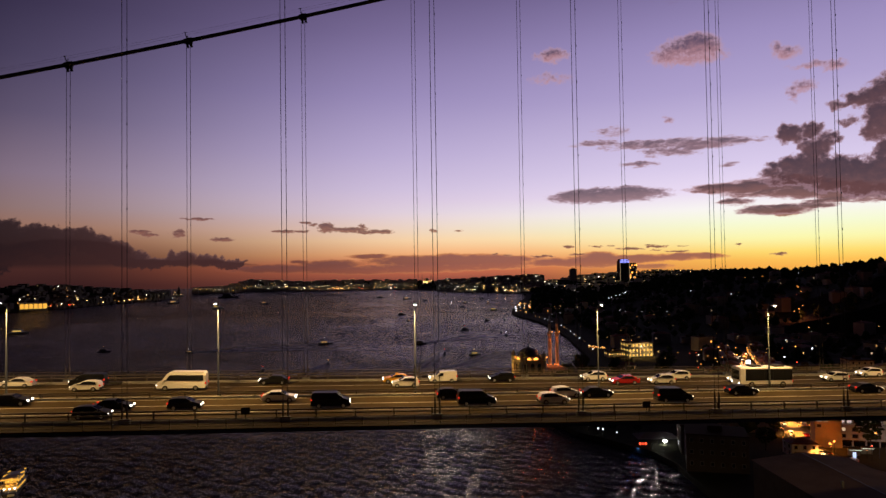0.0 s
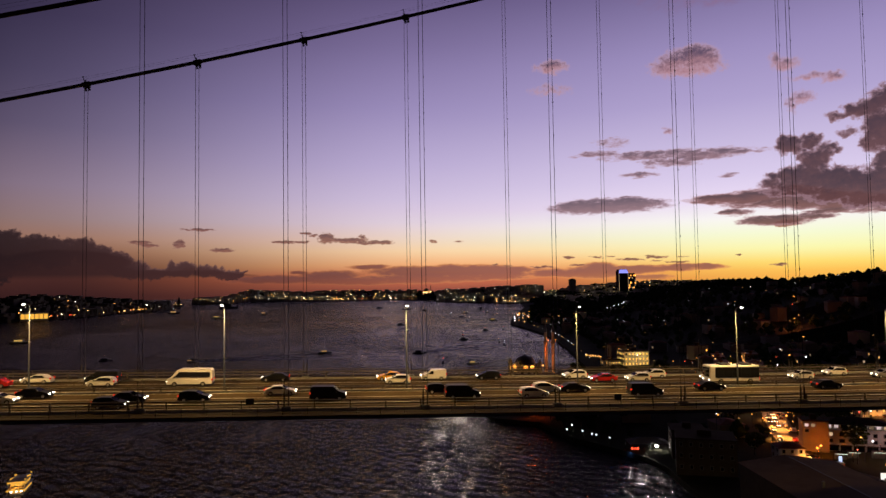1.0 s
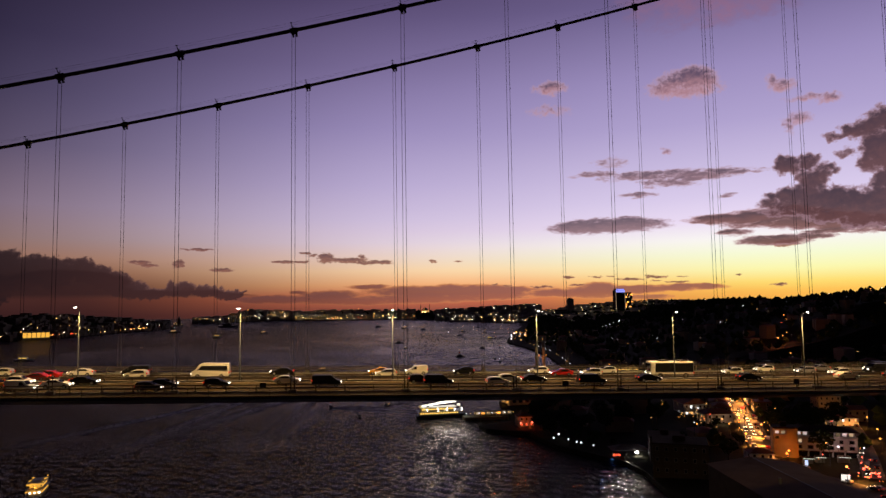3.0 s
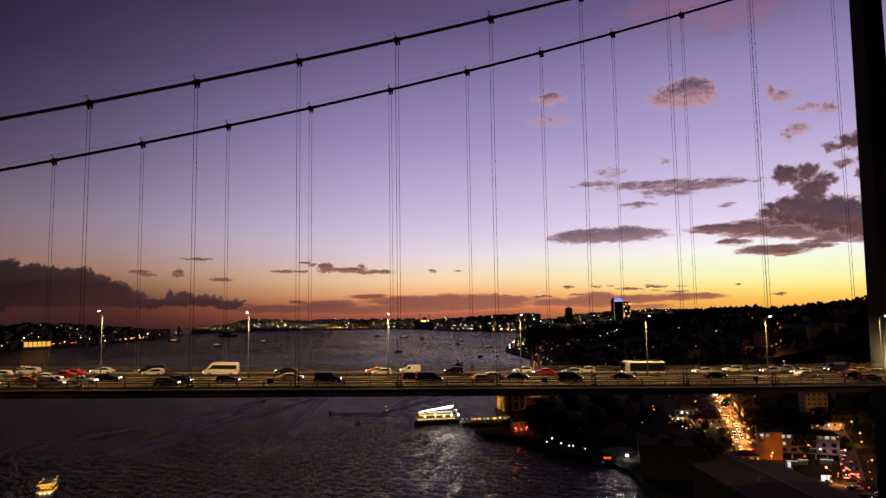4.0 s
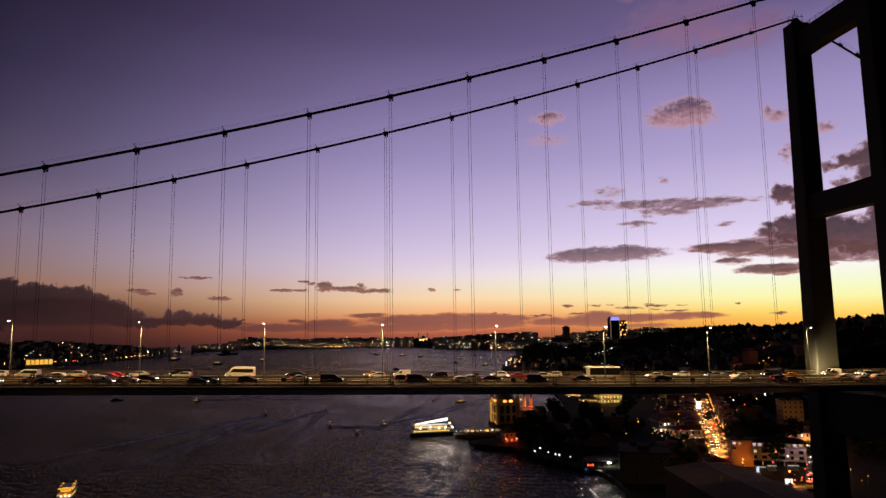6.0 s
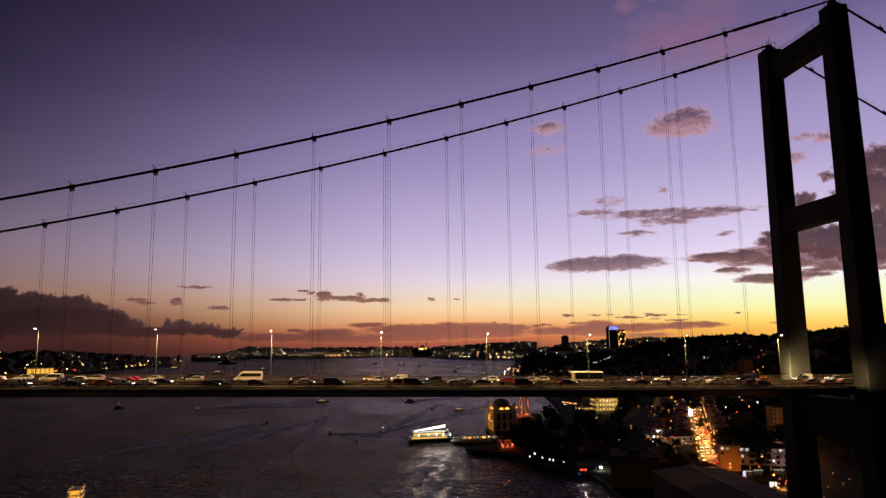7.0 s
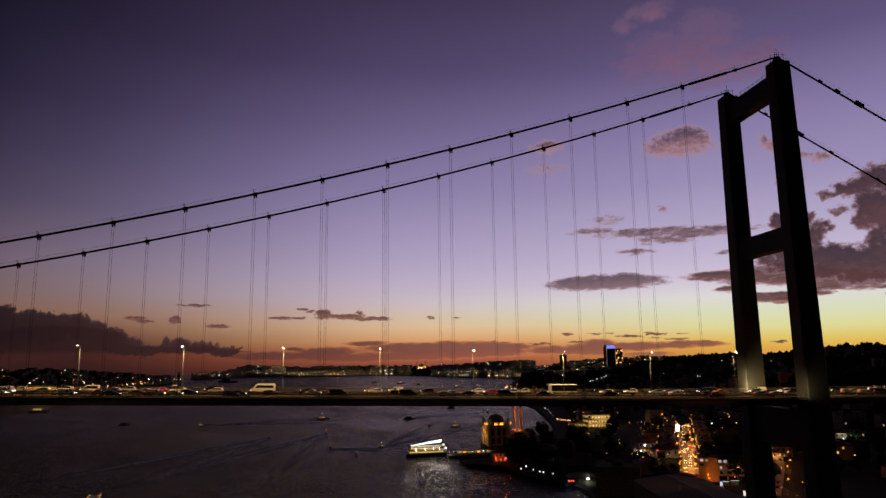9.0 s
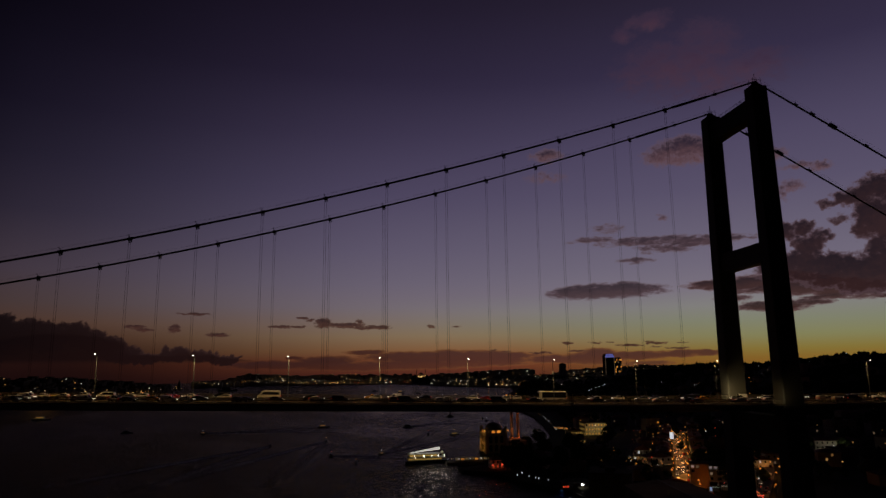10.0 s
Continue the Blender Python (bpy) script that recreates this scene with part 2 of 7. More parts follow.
east = W.range(az, -12.0, 16.0)
west = W.range(az, -30.0, -12.0)
veils = lay(sky, clouds("high_veils", HIGH_VEILS, 0.6, 0.35, (3.0, 2.2), 2.6, 0.9), lin(158, 108, 130), lin(120, 88, 124), lin(134, 102, 134), 0.75)
veils = lay(veils, clouds("high_puffs", HIGH_PUFFS, 0.9, 0.85, (1.0, 0.8), 2.6, 0.7), lin(180, 130, 136), lin(86, 68, 88), lin(188, 150, 166), 0.92)
veils = lay(veils, clouds("middle_bars", MIDDLE_BARS, 0.36, 1.1, (1.4, 0.6), 3.6, 0.6), lin(138, 102, 108), lin(92, 70, 80), lin(184, 150, 164), 0.9)
# the low bands glow orange where the sun has set
veils = lay(veils, clouds("horizon_bands", HORIZON_BANDS, 0.34, 0.9, (1.6, 0.4), 2.2, 0.45), W.mix(east, lin(98, 56, 50), lin(160, 98, 80)), W.mix(east, lin(104, 64, 62), lin(150, 94, 84)), W.mix(east, lin(140, 78, 60), lin(226, 146, 92)), W.range(el, -0.9, 0.5, 0.45, 0.95))
veils = lay(veils, clouds("scraps", HORIZON_SCRAPS + SMALL_PUFFS, 0.5, 1.9, (1.1, 0.34), 3.8, 0.5), lin(138, 88, 76), lin(98, 66, 68), W.mix(east, lin(132, 92, 86), lin(206, 148, 110)), 0.92)
# dark heaps on a flat base over the eastern shore
west_top = W.mix(west, lin(38, 27, 32), lin(74, 49, 51))
west_low = W.mix(west, lin(38, 25, 28), lin(68, 42, 42))
veils = lay(veils, clouds("west_heaps", WEST_HEAPS, 1.0, 0.95, (1.0, 0.9), 2.4, 0.35), west_low, west_top, W.mix(west, lin(60, 44, 48), lin(112, 78, 74)), 0.97, True)
veils = lay(veils, clouds("west_base", WEST_BASE, 0.34, 0.6, (1.0, 0.2), 1.2, 0.5), W.mix(0.4, west_low, lin(62, 34, 32)), west_low, west_low, W.math("MULTIPLY", W.range(el, 0.3, 0.8), 0.97))
# the heaped bank beside the glow
veils = lay(veils, clouds("east_bars", EAST_BARS, 0.34, 0.9, (1.2, 0.5), 3.2, 0.55), lin(124, 82, 78), lin(84, 60, 65), lin(190, 146, 150), 0.96)
final = lay(veils, clouds("east_heaps", EAST_HEAPS + EAST_CROWN, 0.85, 0.7, (1.4, 1.3), 3.0, 0.5), lin(104, 70, 72), lin(70, 52, 62), lin(166, 130, 142), 0.97)
bg = W.node("ShaderNodeBackground")
W.put(bg.inputs["Color"], final)
bg.inputs["Strength"].default_value = 1.0
wo = W.node("ShaderNodeOutputWorld")
W.put(wo.inputs["Surface"], bg.outputs[0])

# ---- materials ----


def mat(name, color, rough=0.6, metal=0.0, var=0.25, scale=1.5, bump=0.0, bump_scale=None, spec=0.2, rand=0.0, stains=0.0):
    """A surface with variation at two scales, fine relief, and a little difference from object to object."""
    m = bpy.data.materials.new(name)
    m.use_nodes = True
    T = Tree(m.node_tree)
    co = T.node("ShaderNodeTexCoord").outputs["Object"]
    a = T.noise(co, scale, 5.0, 0.6)
    b = T.noise(co, scale * 9.0, 3.0, 0.6)
    k = T.math("ADD", T.math("MULTIPLY", T.math("SUBTRACT", a, 0.5), 2.0 * var), T.math("MULTIPLY", T.math("SUBTRACT", b, 0.5), 1.2 * var))
    if rand:
        r = T.node("ShaderNodeObjectInfo").outputs["Random"]
        k = T.math("ADD", k, T.math("MULTIPLY", T.math("SUBTRACT", r, 0.5), 2.0 * rand))
    k = T.math("ADD", k, 1.0)
    vm = T.node("ShaderNodeVectorMath", operation="SCALE")
    vm.inputs[0].default_value = color[:3]
    T.put(vm.inputs["Scale"], k)
    col = vm.outputs[0]
    if stains:
        s = T.range(T.noise(co, scale * 0.35, 6.0, 0.65), 0.5, 0.75, 0.0, stains)
        col = T.mix(s, col, (color[0] * 0.45, color[1] * 0.42, color[2] * 0.38, 1))
    p = T.node("ShaderNodeBsdfPrincipled")
    T.put(p.inputs["Base Color"], col)
    T.put(p.inputs["Roughness"], T.range(b, 0.2, 0.8, max(0.02, rough - 0.08), min(1.0, rough + 0.08), smooth=False))
    p.inputs["Metallic"].default_value = metal
    p.inputs["Specular IOR Level"].default_value = spec
    if bump:
        bn = T.node("ShaderNodeBump")
        bn.inputs["Strength"].default_value = bump
        bn.inputs["Distance"].default_value = 0.05
        T.put(bn.inputs["Height"], T.noise(co, bump_scale or scale * 6, 4.0, 0.6))
        T.put(p.inputs["Normal"], bn.outputs[0])
    o = T.node("ShaderNodeOutputMaterial")
    T.put(o.inputs["Surface"], p.outputs[0])
    return m


def glow(name, color, strength, sample=False, rand=0.0):
    """A lamp or a lit pane."""
    m = bpy.data.materials.new(name)
    m.use_nodes = True
    T = Tree(m.node_tree)
    e = T.node("ShaderNodeEmission")
    e.inputs["Color"].default_value = (*color[:3], 1)
    if rand:
        r = T.node("ShaderNodeObjectInfo").outputs["Random"]
        i = T.node("ShaderNodeNewGeometry").outputs["Random Per Island"]
        q = T.math("FRACT", T.math("ADD", r, i))
        T.put(e.inputs["Strength"], T.range(q, 0.0, 1.0, strength * (1 - rand), strength * (1 + rand), smooth=False))
    else:
        e.inputs["Strength"].default_value = strength
    o = T.node("ShaderNodeOutputMaterial")
    T.put(o.inputs["Surface"], e.outputs[0])
    if not sample:
        m.cycles.emission_sampling = "NONE"
    return m


def glass(name, tint, rough=0.05):
    m = bpy.data.materials.new(name)
    m.use_nodes = True
    p = m.node_tree.nodes["Principled BSDF"]
    p.inputs["Base Color"].default_value = (*tint, 1)
    p.inputs["Roughness"].default_value = rough
    p.inputs["Specular IOR Level"].default_value = 0.3
    return m


def water_material():
    m = bpy.data.materials.new("sea_water")
    m.use_nodes = True
    T = Tree(m.node_tree)
    co = T.node("ShaderNodeTexCoord").outputs["Object"]
    mp = T.node("ShaderNodeMapping")
    T.put(mp.inputs["Vector"], co)
    mp.inputs["Rotation"].default_value = (0, 0, 0.96)
    m2 = T.node("ShaderNodeMapping")
    T.put(m2.inputs["Vector"], mp.outputs[0])
    m2.inputs["Scale"].default_value = (0.5, 1.0, 1.0)
    v = m2.outputs[0]
    swell = T.noise(v, 0.3, 2.0, 0.5, 0.5)
    waves = T.noise(v, 0.75, 4.0, 0.62, 0.8)
    chop = T.noise(v, 1.5, 3.0, 0.6, 0.3)
    h = T.math("ADD", T.math("ADD", T.math("MULTIPLY", swell, 0.75), T.math("MULTIPLY", waves, 1.0)), T.math("MULTIPLY", chop, 0.28))
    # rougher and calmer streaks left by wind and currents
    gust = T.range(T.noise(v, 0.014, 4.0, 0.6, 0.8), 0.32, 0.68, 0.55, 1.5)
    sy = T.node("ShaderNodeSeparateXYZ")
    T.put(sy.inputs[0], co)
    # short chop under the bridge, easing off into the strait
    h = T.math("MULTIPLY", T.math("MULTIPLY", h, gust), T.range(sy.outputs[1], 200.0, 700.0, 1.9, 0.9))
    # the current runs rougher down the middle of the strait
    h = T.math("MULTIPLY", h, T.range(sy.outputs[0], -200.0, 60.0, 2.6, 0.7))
    bn = T.node("ShaderNodeBump")
    bn.inputs["Strength"].default_value = 1.0
    bn.inputs["Distance"].default_value = 1.4
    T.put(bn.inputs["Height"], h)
    depth = T.node("ShaderNodeBsdfDiffuse")
    depth.inputs["Color"].default_value = (0.006, 0.007, 0.008, 1)
    gloss = T.node("ShaderNodeBsdfGlossy")
    gloss.inputs["Color"].default_value = (0.94, 0.85, 0.82, 1)
    gloss.inputs["Roughness"].default_value = 0.11
    fres = T.node("ShaderNodeFresnel")
    fres.inputs["IOR"].default_value = 1.33
    for q in (depth.inputs["Normal"], gloss.inputs["Normal"], fres.inputs["Normal"]):
        T.put(q, bn.outputs[0])
    p = T.node("ShaderNodeMixShader")
    T.put(p.inputs[0], T.math("MINIMUM", T.math("MULTIPLY", T.math("POWER", fres.outputs[0], 1.3), 0.78), 0.52))
    T.put(p.inputs[1], depth.outputs[0])
    T.put(p.inputs[2], gloss.outputs[0])
    # broken foam along the wakes
    at = T.node("ShaderNodeAttribute")
    at.attribute_name = "foam"
    foam = T.node("ShaderNodeBsdfDiffuse")
    foam.inputs["Color"].default_value = (0.82, 0.81, 0.80, 1)
    q = T.node("ShaderNodeMixShader")
    T.put(q.inputs[0], T.math("MULTIPLY", at.outputs["Fac"], T.range(T.noise(co, 0.5, 5.0, 0.7), 0.34, 0.58)))
    T.put(q.inputs[1], p.outputs[0])
    T.put(q.inputs[2], foam.outputs[0])
    o = T.node("ShaderNodeOutputMaterial")
    T.put(o.inputs["Surface"], q.outputs[0])
    return m


M = dict(
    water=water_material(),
    asphalt=mat("asphalt", (0.066, 0.047, 0.024), 0.85, var=0.25, scale=0.25, bump=0.3, bump_scale=18, stains=0.5, spec=0.04),
    walkway=mat("walkway_plate", (0.055, 0.040, 0.024), 0.85, var=0.3, scale=0.6, stains=0.5, spec=0.04),
    steel=mat("grey_painted_steel", (0.22, 0.22, 0.21), 0.5, var=0.2, scale=0.4, stains=0.4),
    girder=mat("girder_paint", (0.09, 0.085, 0.08), 0.55, var=0.2, scale=0.3, stains=0.5),
    rail=mat("galvanised_rail", (0.12, 0.10, 0.075), 0.65, metal=0.0, var=0.25, scale=1.0),
    cable=mat("wrapped_cable", (0.06, 0.055, 0.055), 0.6, var=0.25, scale=2.0, bump=0.2),
    tower=mat("tower_steel", (0.070, 0.064, 0.052), 0.6, var=0.12, scale=0.12, stains=0.35),
    paint=mat("lane_paint", (0.62, 0.60, 0.55), 0.6, var=0.3, scale=1.5, stains=0.6),
    pole=mat("lamp_pole_steel", (0.10, 0.115, 0.135), 0.7, metal=0.0, var=0.15, scale=1.0),
    concrete=mat("concrete", (0.30, 0.29, 0.27), 0.85, var=0.25, scale=0.3, bump=0.3, stains=0.5),
    quay=mat("quay_stone", (0.20, 0.19, 0.17), 0.85, var=0.3, scale=0.4, bump=0.4, stains=0.6),
    soil=mat("hillside_soil", (0.045, 0.045, 0.03), 0.95, var=0.4, scale=0.03, bump=0.4, bump_scale=0.4, spec=0.02),
    leaf=mat("dark_foliage", (0.035, 0.055, 0.022), 0.9, var=0.5, scale=0.5, rand=0.3, spec=0.03),
    bark=mat("bark", (0.08, 0.06, 0.045), 0.95, var=0.4, scale=2.0, bump=0.6),
    plaster=mat("pale_plaster", (0.52, 0.49, 0.44), 0.85, var=0.15, scale=0.35, rand=0.25, stains=0.35),
    plaster2=mat("ochre_plaster", (0.42, 0.33, 0.22), 0.85, var=0.15, scale=0.35, rand=0.25, stains=0.35),
    plaster3=mat("grey_render", (0.30, 0.29, 0.28), 0.85, var=0.18, scale=0.3, rand=0.3, stains=0.45),
    white=mat("white_plaster", (0.72, 0.70, 0.68), 0.8, var=0.1, scale=0.3, stains=0.25),
    # dark brown masonry with darker noise patches
    oldwall=mat("sooty_masonry", (0.13, 0.105, 0.08), 0.9, var=0.3, scale=0.4, bump=0.4, stains=0.5),
    stone=mat("carved_limestone", (0.55, 0.48, 0.38), 0.8, var=0.15, scale=0.5, bump=0.3, stains=0.3),
    tile=mat("clay_roof_tiles", (0.20, 0.085, 0.055), 0.85, var=0.3, scale=0.8, bump=0.5, bump_scale=3.0, rand=0.25),
    darkroof=mat("dark_roof_sheet", (0.065, 0.040, 0.022), 0.85, var=0.25, scale=0.2, stains=0.4, spec=0.02),
    lead=mat("lead_dome", (0.13, 0.135, 0.145), 0.5, metal=0.3, var=0.2, scale=0.8),
    frame=mat("window_frame", (0.35, 0.33, 0.31), 0.6, var=0.15, scale=2.0),
    glass=glass("dark_window_glass", (0.012, 0.013, 0.016), 0.06),
    tower_glass=glass("curtain_glass", (0.015, 0.018, 0.025), 0.12),
    tyre=mat("tyre_rubber", (0.02, 0.02, 0.02), 0.85, var=0.2, scale=4.0),
    rim=mat("wheel_rim", (0.45, 0.45, 0.46), 0.3, metal=0.8, var=0.1, scale=5.0),
    trim=mat("black_plastic", (0.03, 0.03, 0.03), 0.6, var=0.15, scale=3.0),
    c_white=mat("white_car_paint", (0.75, 0.74, 0.72), 0.25, var=0.05, scale=1.0, spec=0.3),
    c_black=mat("black_car_paint", (0.012, 0.012, 0.013), 0.4, var=0.1, scale=1.0, spec=0.1),
    c_grey=mat("silver_car_paint", (0.38, 0.38, 0.39), 0.25, metal=0.4, var=0.05, scale=1.0),
    c_red=mat("red_car_paint", (0.40, 0.02, 0.02), 0.22, var=0.05, scale=1.0, spec=0.3),
    c_yellow=mat("yellow_taxi_paint", (0.75, 0.36, 0.02), 0.25, var=0.05, scale=1.0, spec=0.3),
    hull=mat("dark_hull_paint", (0.04, 0.042, 0.05), 0.5, var=0.2, scale=0.6, stains=0.3),
    cabin=mat("cream_cabin_paint", (0.42, 0.33, 0.20), 0.5, var=0.12, scale=0.5, stains=0.25),
    hull_w=mat("white_hull_paint", (0.60, 0.60, 0.58), 0.45, var=0.12, scale=0.5, stains=0.25),
    street=mat("street_asphalt", (0.10, 0.085, 0.07), 0.8, var=0.3, scale=0.3, bump=0.3, stains=0.4),
    hallroof=mat("weathered_sheet_roof", (0.20, 0.135, 0.085), 0.8, var=0.25, scale=0.15, stains=0.5, spec=0.02),
    ridgecap=mat("bright_ridge_sheet", (0.24, 0.22, 0.20), 0.6, var=0.2, scale=0.6, stains=0.4),
    lamp=glow("lamp_lens", (1.0, 0.86, 0.62), 60.0),
    head=glow("headlight", (1.0, 0.90, 0.72), 5.0),
    tail=glow("tail_light", (1.0, 0.05, 0.02), 0.8),
    warm=glow("warm_window", (1.0, 0.51, 0.16), 1.25, rand=0.7),
    amber=glow("amber_lamp", (1.0, 0.35, 0.055), 2.8, rand=0.6),
    cool=glow("cool_white_lamp", (0.9, 0.92, 1.0), 2.4, rand=0.7),
    far_w=glow("far_warm_lights", (1.0, 0.58, 0.20), 4.6, rand=0.9),
    far_a=glow("far_amber_lights", (1.0, 0.40, 0.08), 3.2, rand=0.8),
    far_c=glow("far_white_lights", (1.0, 0.88, 0.70), 6.0, rand=0.9),
    dim=glow("dim_window", (1.0, 0.70, 0.42), 0.35, rand=0.7),
    # panes that emit red in place of red light falling on the facade
    dusk=glow("red_lit_window", (1.0, 0.16, 0.05), 0.9, rand=0.4),
    soft=glow("pink_white_window", (1.0, 0.78, 0.76), 0.7, rand=0.4),
    floodw=glow("floodlight_lens", (1.0, 0.96, 0.9), 40.0),
    bluel=glow("blue_lamp", (0.08, 0.25, 1.0), 4.0),
    sodium=glow("sodium_lamp", (1.0, 0.36, 0.07), 4.0, rand=0.5),
    strip=glow("kiosk_light_strip", (0.86, 1.0, 0.80), 1.3),
    advert=glow("advert_light_box", (1.0, 0.90, 0.80), 1.1),
    panel=glow("blue_white_panel", (0.55, 0.66, 1.0), 1.2),
    redsig=glow("red_signal", (1.0, 0.10, 0.06), 7.0),
    redl=glow("red_lamp", (1.0, 0.08, 0.03), 2.5, rand=0.5),
    violet=glow("violet_crown_light", (0.28, 0.30, 1.0), 1.2),
    gold=glow("golden_cabin_light", (1.0, 0.50, 0.07), 0.95, sample=True),
    # awning cloth emits its own light in place of deck floodlighting
    deckw=glow("deck_floodlit_awning", (1.0, 0.95, 0.82), 3.0, sample=True),
    decky=glow("deck_lamps", (1.0, 0.62, 0.15), 1.25, sample=True),
)

# ---- building helpers ----


def finish(name, bm, material, parent=None, label="", smooth=False):
    me = bpy.data.meshes.new(name)
    bm.normal_update()
    bm.to_mesh(me)
    bm.free()
    for q in (material if isinstance(material, (list, tuple)) else [material]):
        me.materials.append(q)
    if smooth:
        for poly in me.polygons:
            poly.use_smooth = True
    ob = new(name, me)
    ob.parent = parent
    if label:
        tagged(ob, label)
    return ob


def part(name, bm, material, parent, label="", smooth=False):
    return finish(name, bm, material, parent, label, smooth)


def share(name, mesh, parent, m, label=""):
    """One more piece on a mesh that is already there."""
    ob = new(name, mesh)
    ob.parent = parent
    ob.matrix_basis = m
    if label:
        tagged(ob, label)
    return ob


def thing(name, m, label, category, group="", kind=""):
    e = new(name)
    e.empty_display_size = 0.5
    e.matrix_basis = m
    return tagged(e, label, category, group, kind)


def box(bm, x0, x1, y0, y1, z0, z1, mi=0):
    vs = [bm.verts.new(p) for p in ((x0, y0, z0), (x1, y0, z0), (x1, y1, z0), (x0, y1, z0), (x0, y0, z1), (x1, y0, z1), (x1, y1, z1), (x0, y1, z1))]
    fs = [bm.faces.new([vs[i] for i in q]) for q in ((3, 2, 1, 0), (4, 5, 6, 7), (0, 1, 5, 4), (1, 2, 6, 5), (2, 3, 7, 6), (3, 0, 4, 7))]
    for q in fs:
        q.material_index = mi
    return vs


def bevelled(bm, x0, x1, y0, y1, z0, z1, r, seg=1):
    vs = box(bm, x0, x1, y0, y1, z0, z1)
    edges = list({e for v in vs for e in v.link_edges})
    bmesh.ops.bevel(bm, geom=edges, offset=r, segments=seg, affect="EDGES", profile=0.5)


def tube(bm, p0, p1, r0, r1=None, seg=8, caps=True):
    r1 = r0 if r1 is None else r1
    p0, p1 = Vector(p0), Vector(p1)
    q = (p1 - p0).to_track_quat("Z", "Y").to_matrix()
    ra, rb = [], []
    for k in range(seg):
        a = 2 * math.pi * k / seg
        d = q @ Vector((math.cos(a), math.sin(a), 0))
        ra.append(bm.verts.new(p0 + d * r0))
        rb.append(bm.verts.new(p1 + d * r1))
    for k in range(seg):
        bm.faces.new((ra[k], ra[(k + 1) % seg], rb[(k + 1) % seg], rb[k]))
    if caps:
        bm.faces.new(ra[::-1])
        bm.faces.new(rb)


def rope(bm, pts, r, seg=8):
    """A round rope through points that lie in one plane along x."""
    rings = []
    for x, y, z in pts:
        rings.append([bm.verts.new((x, y + r * math.cos(2 * math.pi * k / seg), z + r * math.sin(2 * math.pi * k / seg))) for k in range(seg)])
    for a, b in zip(rings, rings[1:]):
        for k in range(seg):
            bm.faces.new((a[k], b[k], b[(k + 1) % seg], a[(k + 1) % seg]))
    bm.faces.new(rings[0])
    bm.faces.new(rings[-1][::-1])


def lathe(bm, profile, seg=16, c=(0, 0, 0), turn=0.0):
    rings = []
    for r, z in profile:
        rings.append([bm.verts.new((c[0] + max(r, 0.002) * math.cos(2 * math.pi * k / seg + turn), c[1] + max(r, 0.002) * math.sin(2 * math.pi * k / seg + turn), c[2] + z)) for k in range(seg)])
    for a, b in zip(rings, rings[1:]):
        for k in range(seg):
            bm.faces.new((a[k], a[(k + 1) % seg], b[(k + 1) % seg], b[k]))
    bm.faces.new(rings[0][::-1])
    bm.faces.new(rings[-1])


def extrude_y(bm, outline, y0, y1, mi=0):
    """A closed outline in x, z drawn out along y."""
    a = [bm.verts.new((x, y0, z)) for x, z in outline]
    b = [bm.verts.new((x, y1, z)) for x, z in outline]
    n = len(a)
    fs = [bm.faces.new(a), bm.faces.new(b[::-1])]
    for k in range(n):
        fs.append(bm.faces.new((a[k], b[k], b[(k + 1) % n], a[(k + 1) % n])))
    for q in fs:
        q.material_index = mi


def sweep(bm, section, xs, zf):
    """A closed section in y, z carried along x; zf gives the height at x."""
    rings = [[bm.verts.new((x, y, zf(x) + z)) for y, z in section] for x in xs]
    n = len(section)
    for a, b in zip(rings, rings[1:]):
        for k in range(n):
            bm.faces.new((a[k], a[(k + 1) % n], b[(k + 1) % n], b[k]))
    bm.faces.new(rings[0][::-1])
    bm.faces.new(rings[-1])


def smooth01(v):
    v = max(0.0, min(1.0, v))
    return v * v * (3 - 2 * v)


# ---- water and land ----
SHORE = [(-700, 330), (-300, 215), (-60, 135), (40, 106), (150, 103), (215, 110), (245, 114), (262, 112.5), (285, 101), (300, 92), (335, 86), (350, 64), (362, 62), (372, 84), (405, 88), (450, 93), (470, 132),
         (500, 160), (535, 183), (590, 195), (680, 213), (790, 232), (890, 241), (960, 243), (1055, 240), (1100, 246), (1165, 262), (1370, 321), (1690, 421), (2075, 500), (2300, 520), (2700, 560)]


def shore_x(y):
    for (ya, xa), (yb, xb) in zip(SHORE, SHORE[1:]):
        if y <= yb:
            return xa + (xb - xa) * (y - ya) / (yb - ya)
    return SHORE[-1][1]


def land_z(x, y):
    d = x - shore_x(y)
    if d < 0:
        return -4.0
    start = 190 if y < 620 else 70
    rise = smooth01((d - start) / (520 if y < 700 else 420))
    # the near hill climbs towards the east; the ridge behind it is lower and even
    bearing = math.degrees(math.atan2(x + 7, y + 60))
    top = 64 * (0.42 + 0.40 * smooth01((bearing - 14) / 16) + 0.2 * smooth01((bearing - 33) / 8))
    top += (37 - top) * smooth01((y - 1300) / 500)
    h = 2.2 + min(3.0, d * 0.03) + top * rise
    h += rise * 9 * noise.noise((x * 0.004, y * 0.004, 0.3)) + rise * 4 * noise.noise((x * 0.013, y * 0.013, 2.0))
    return h


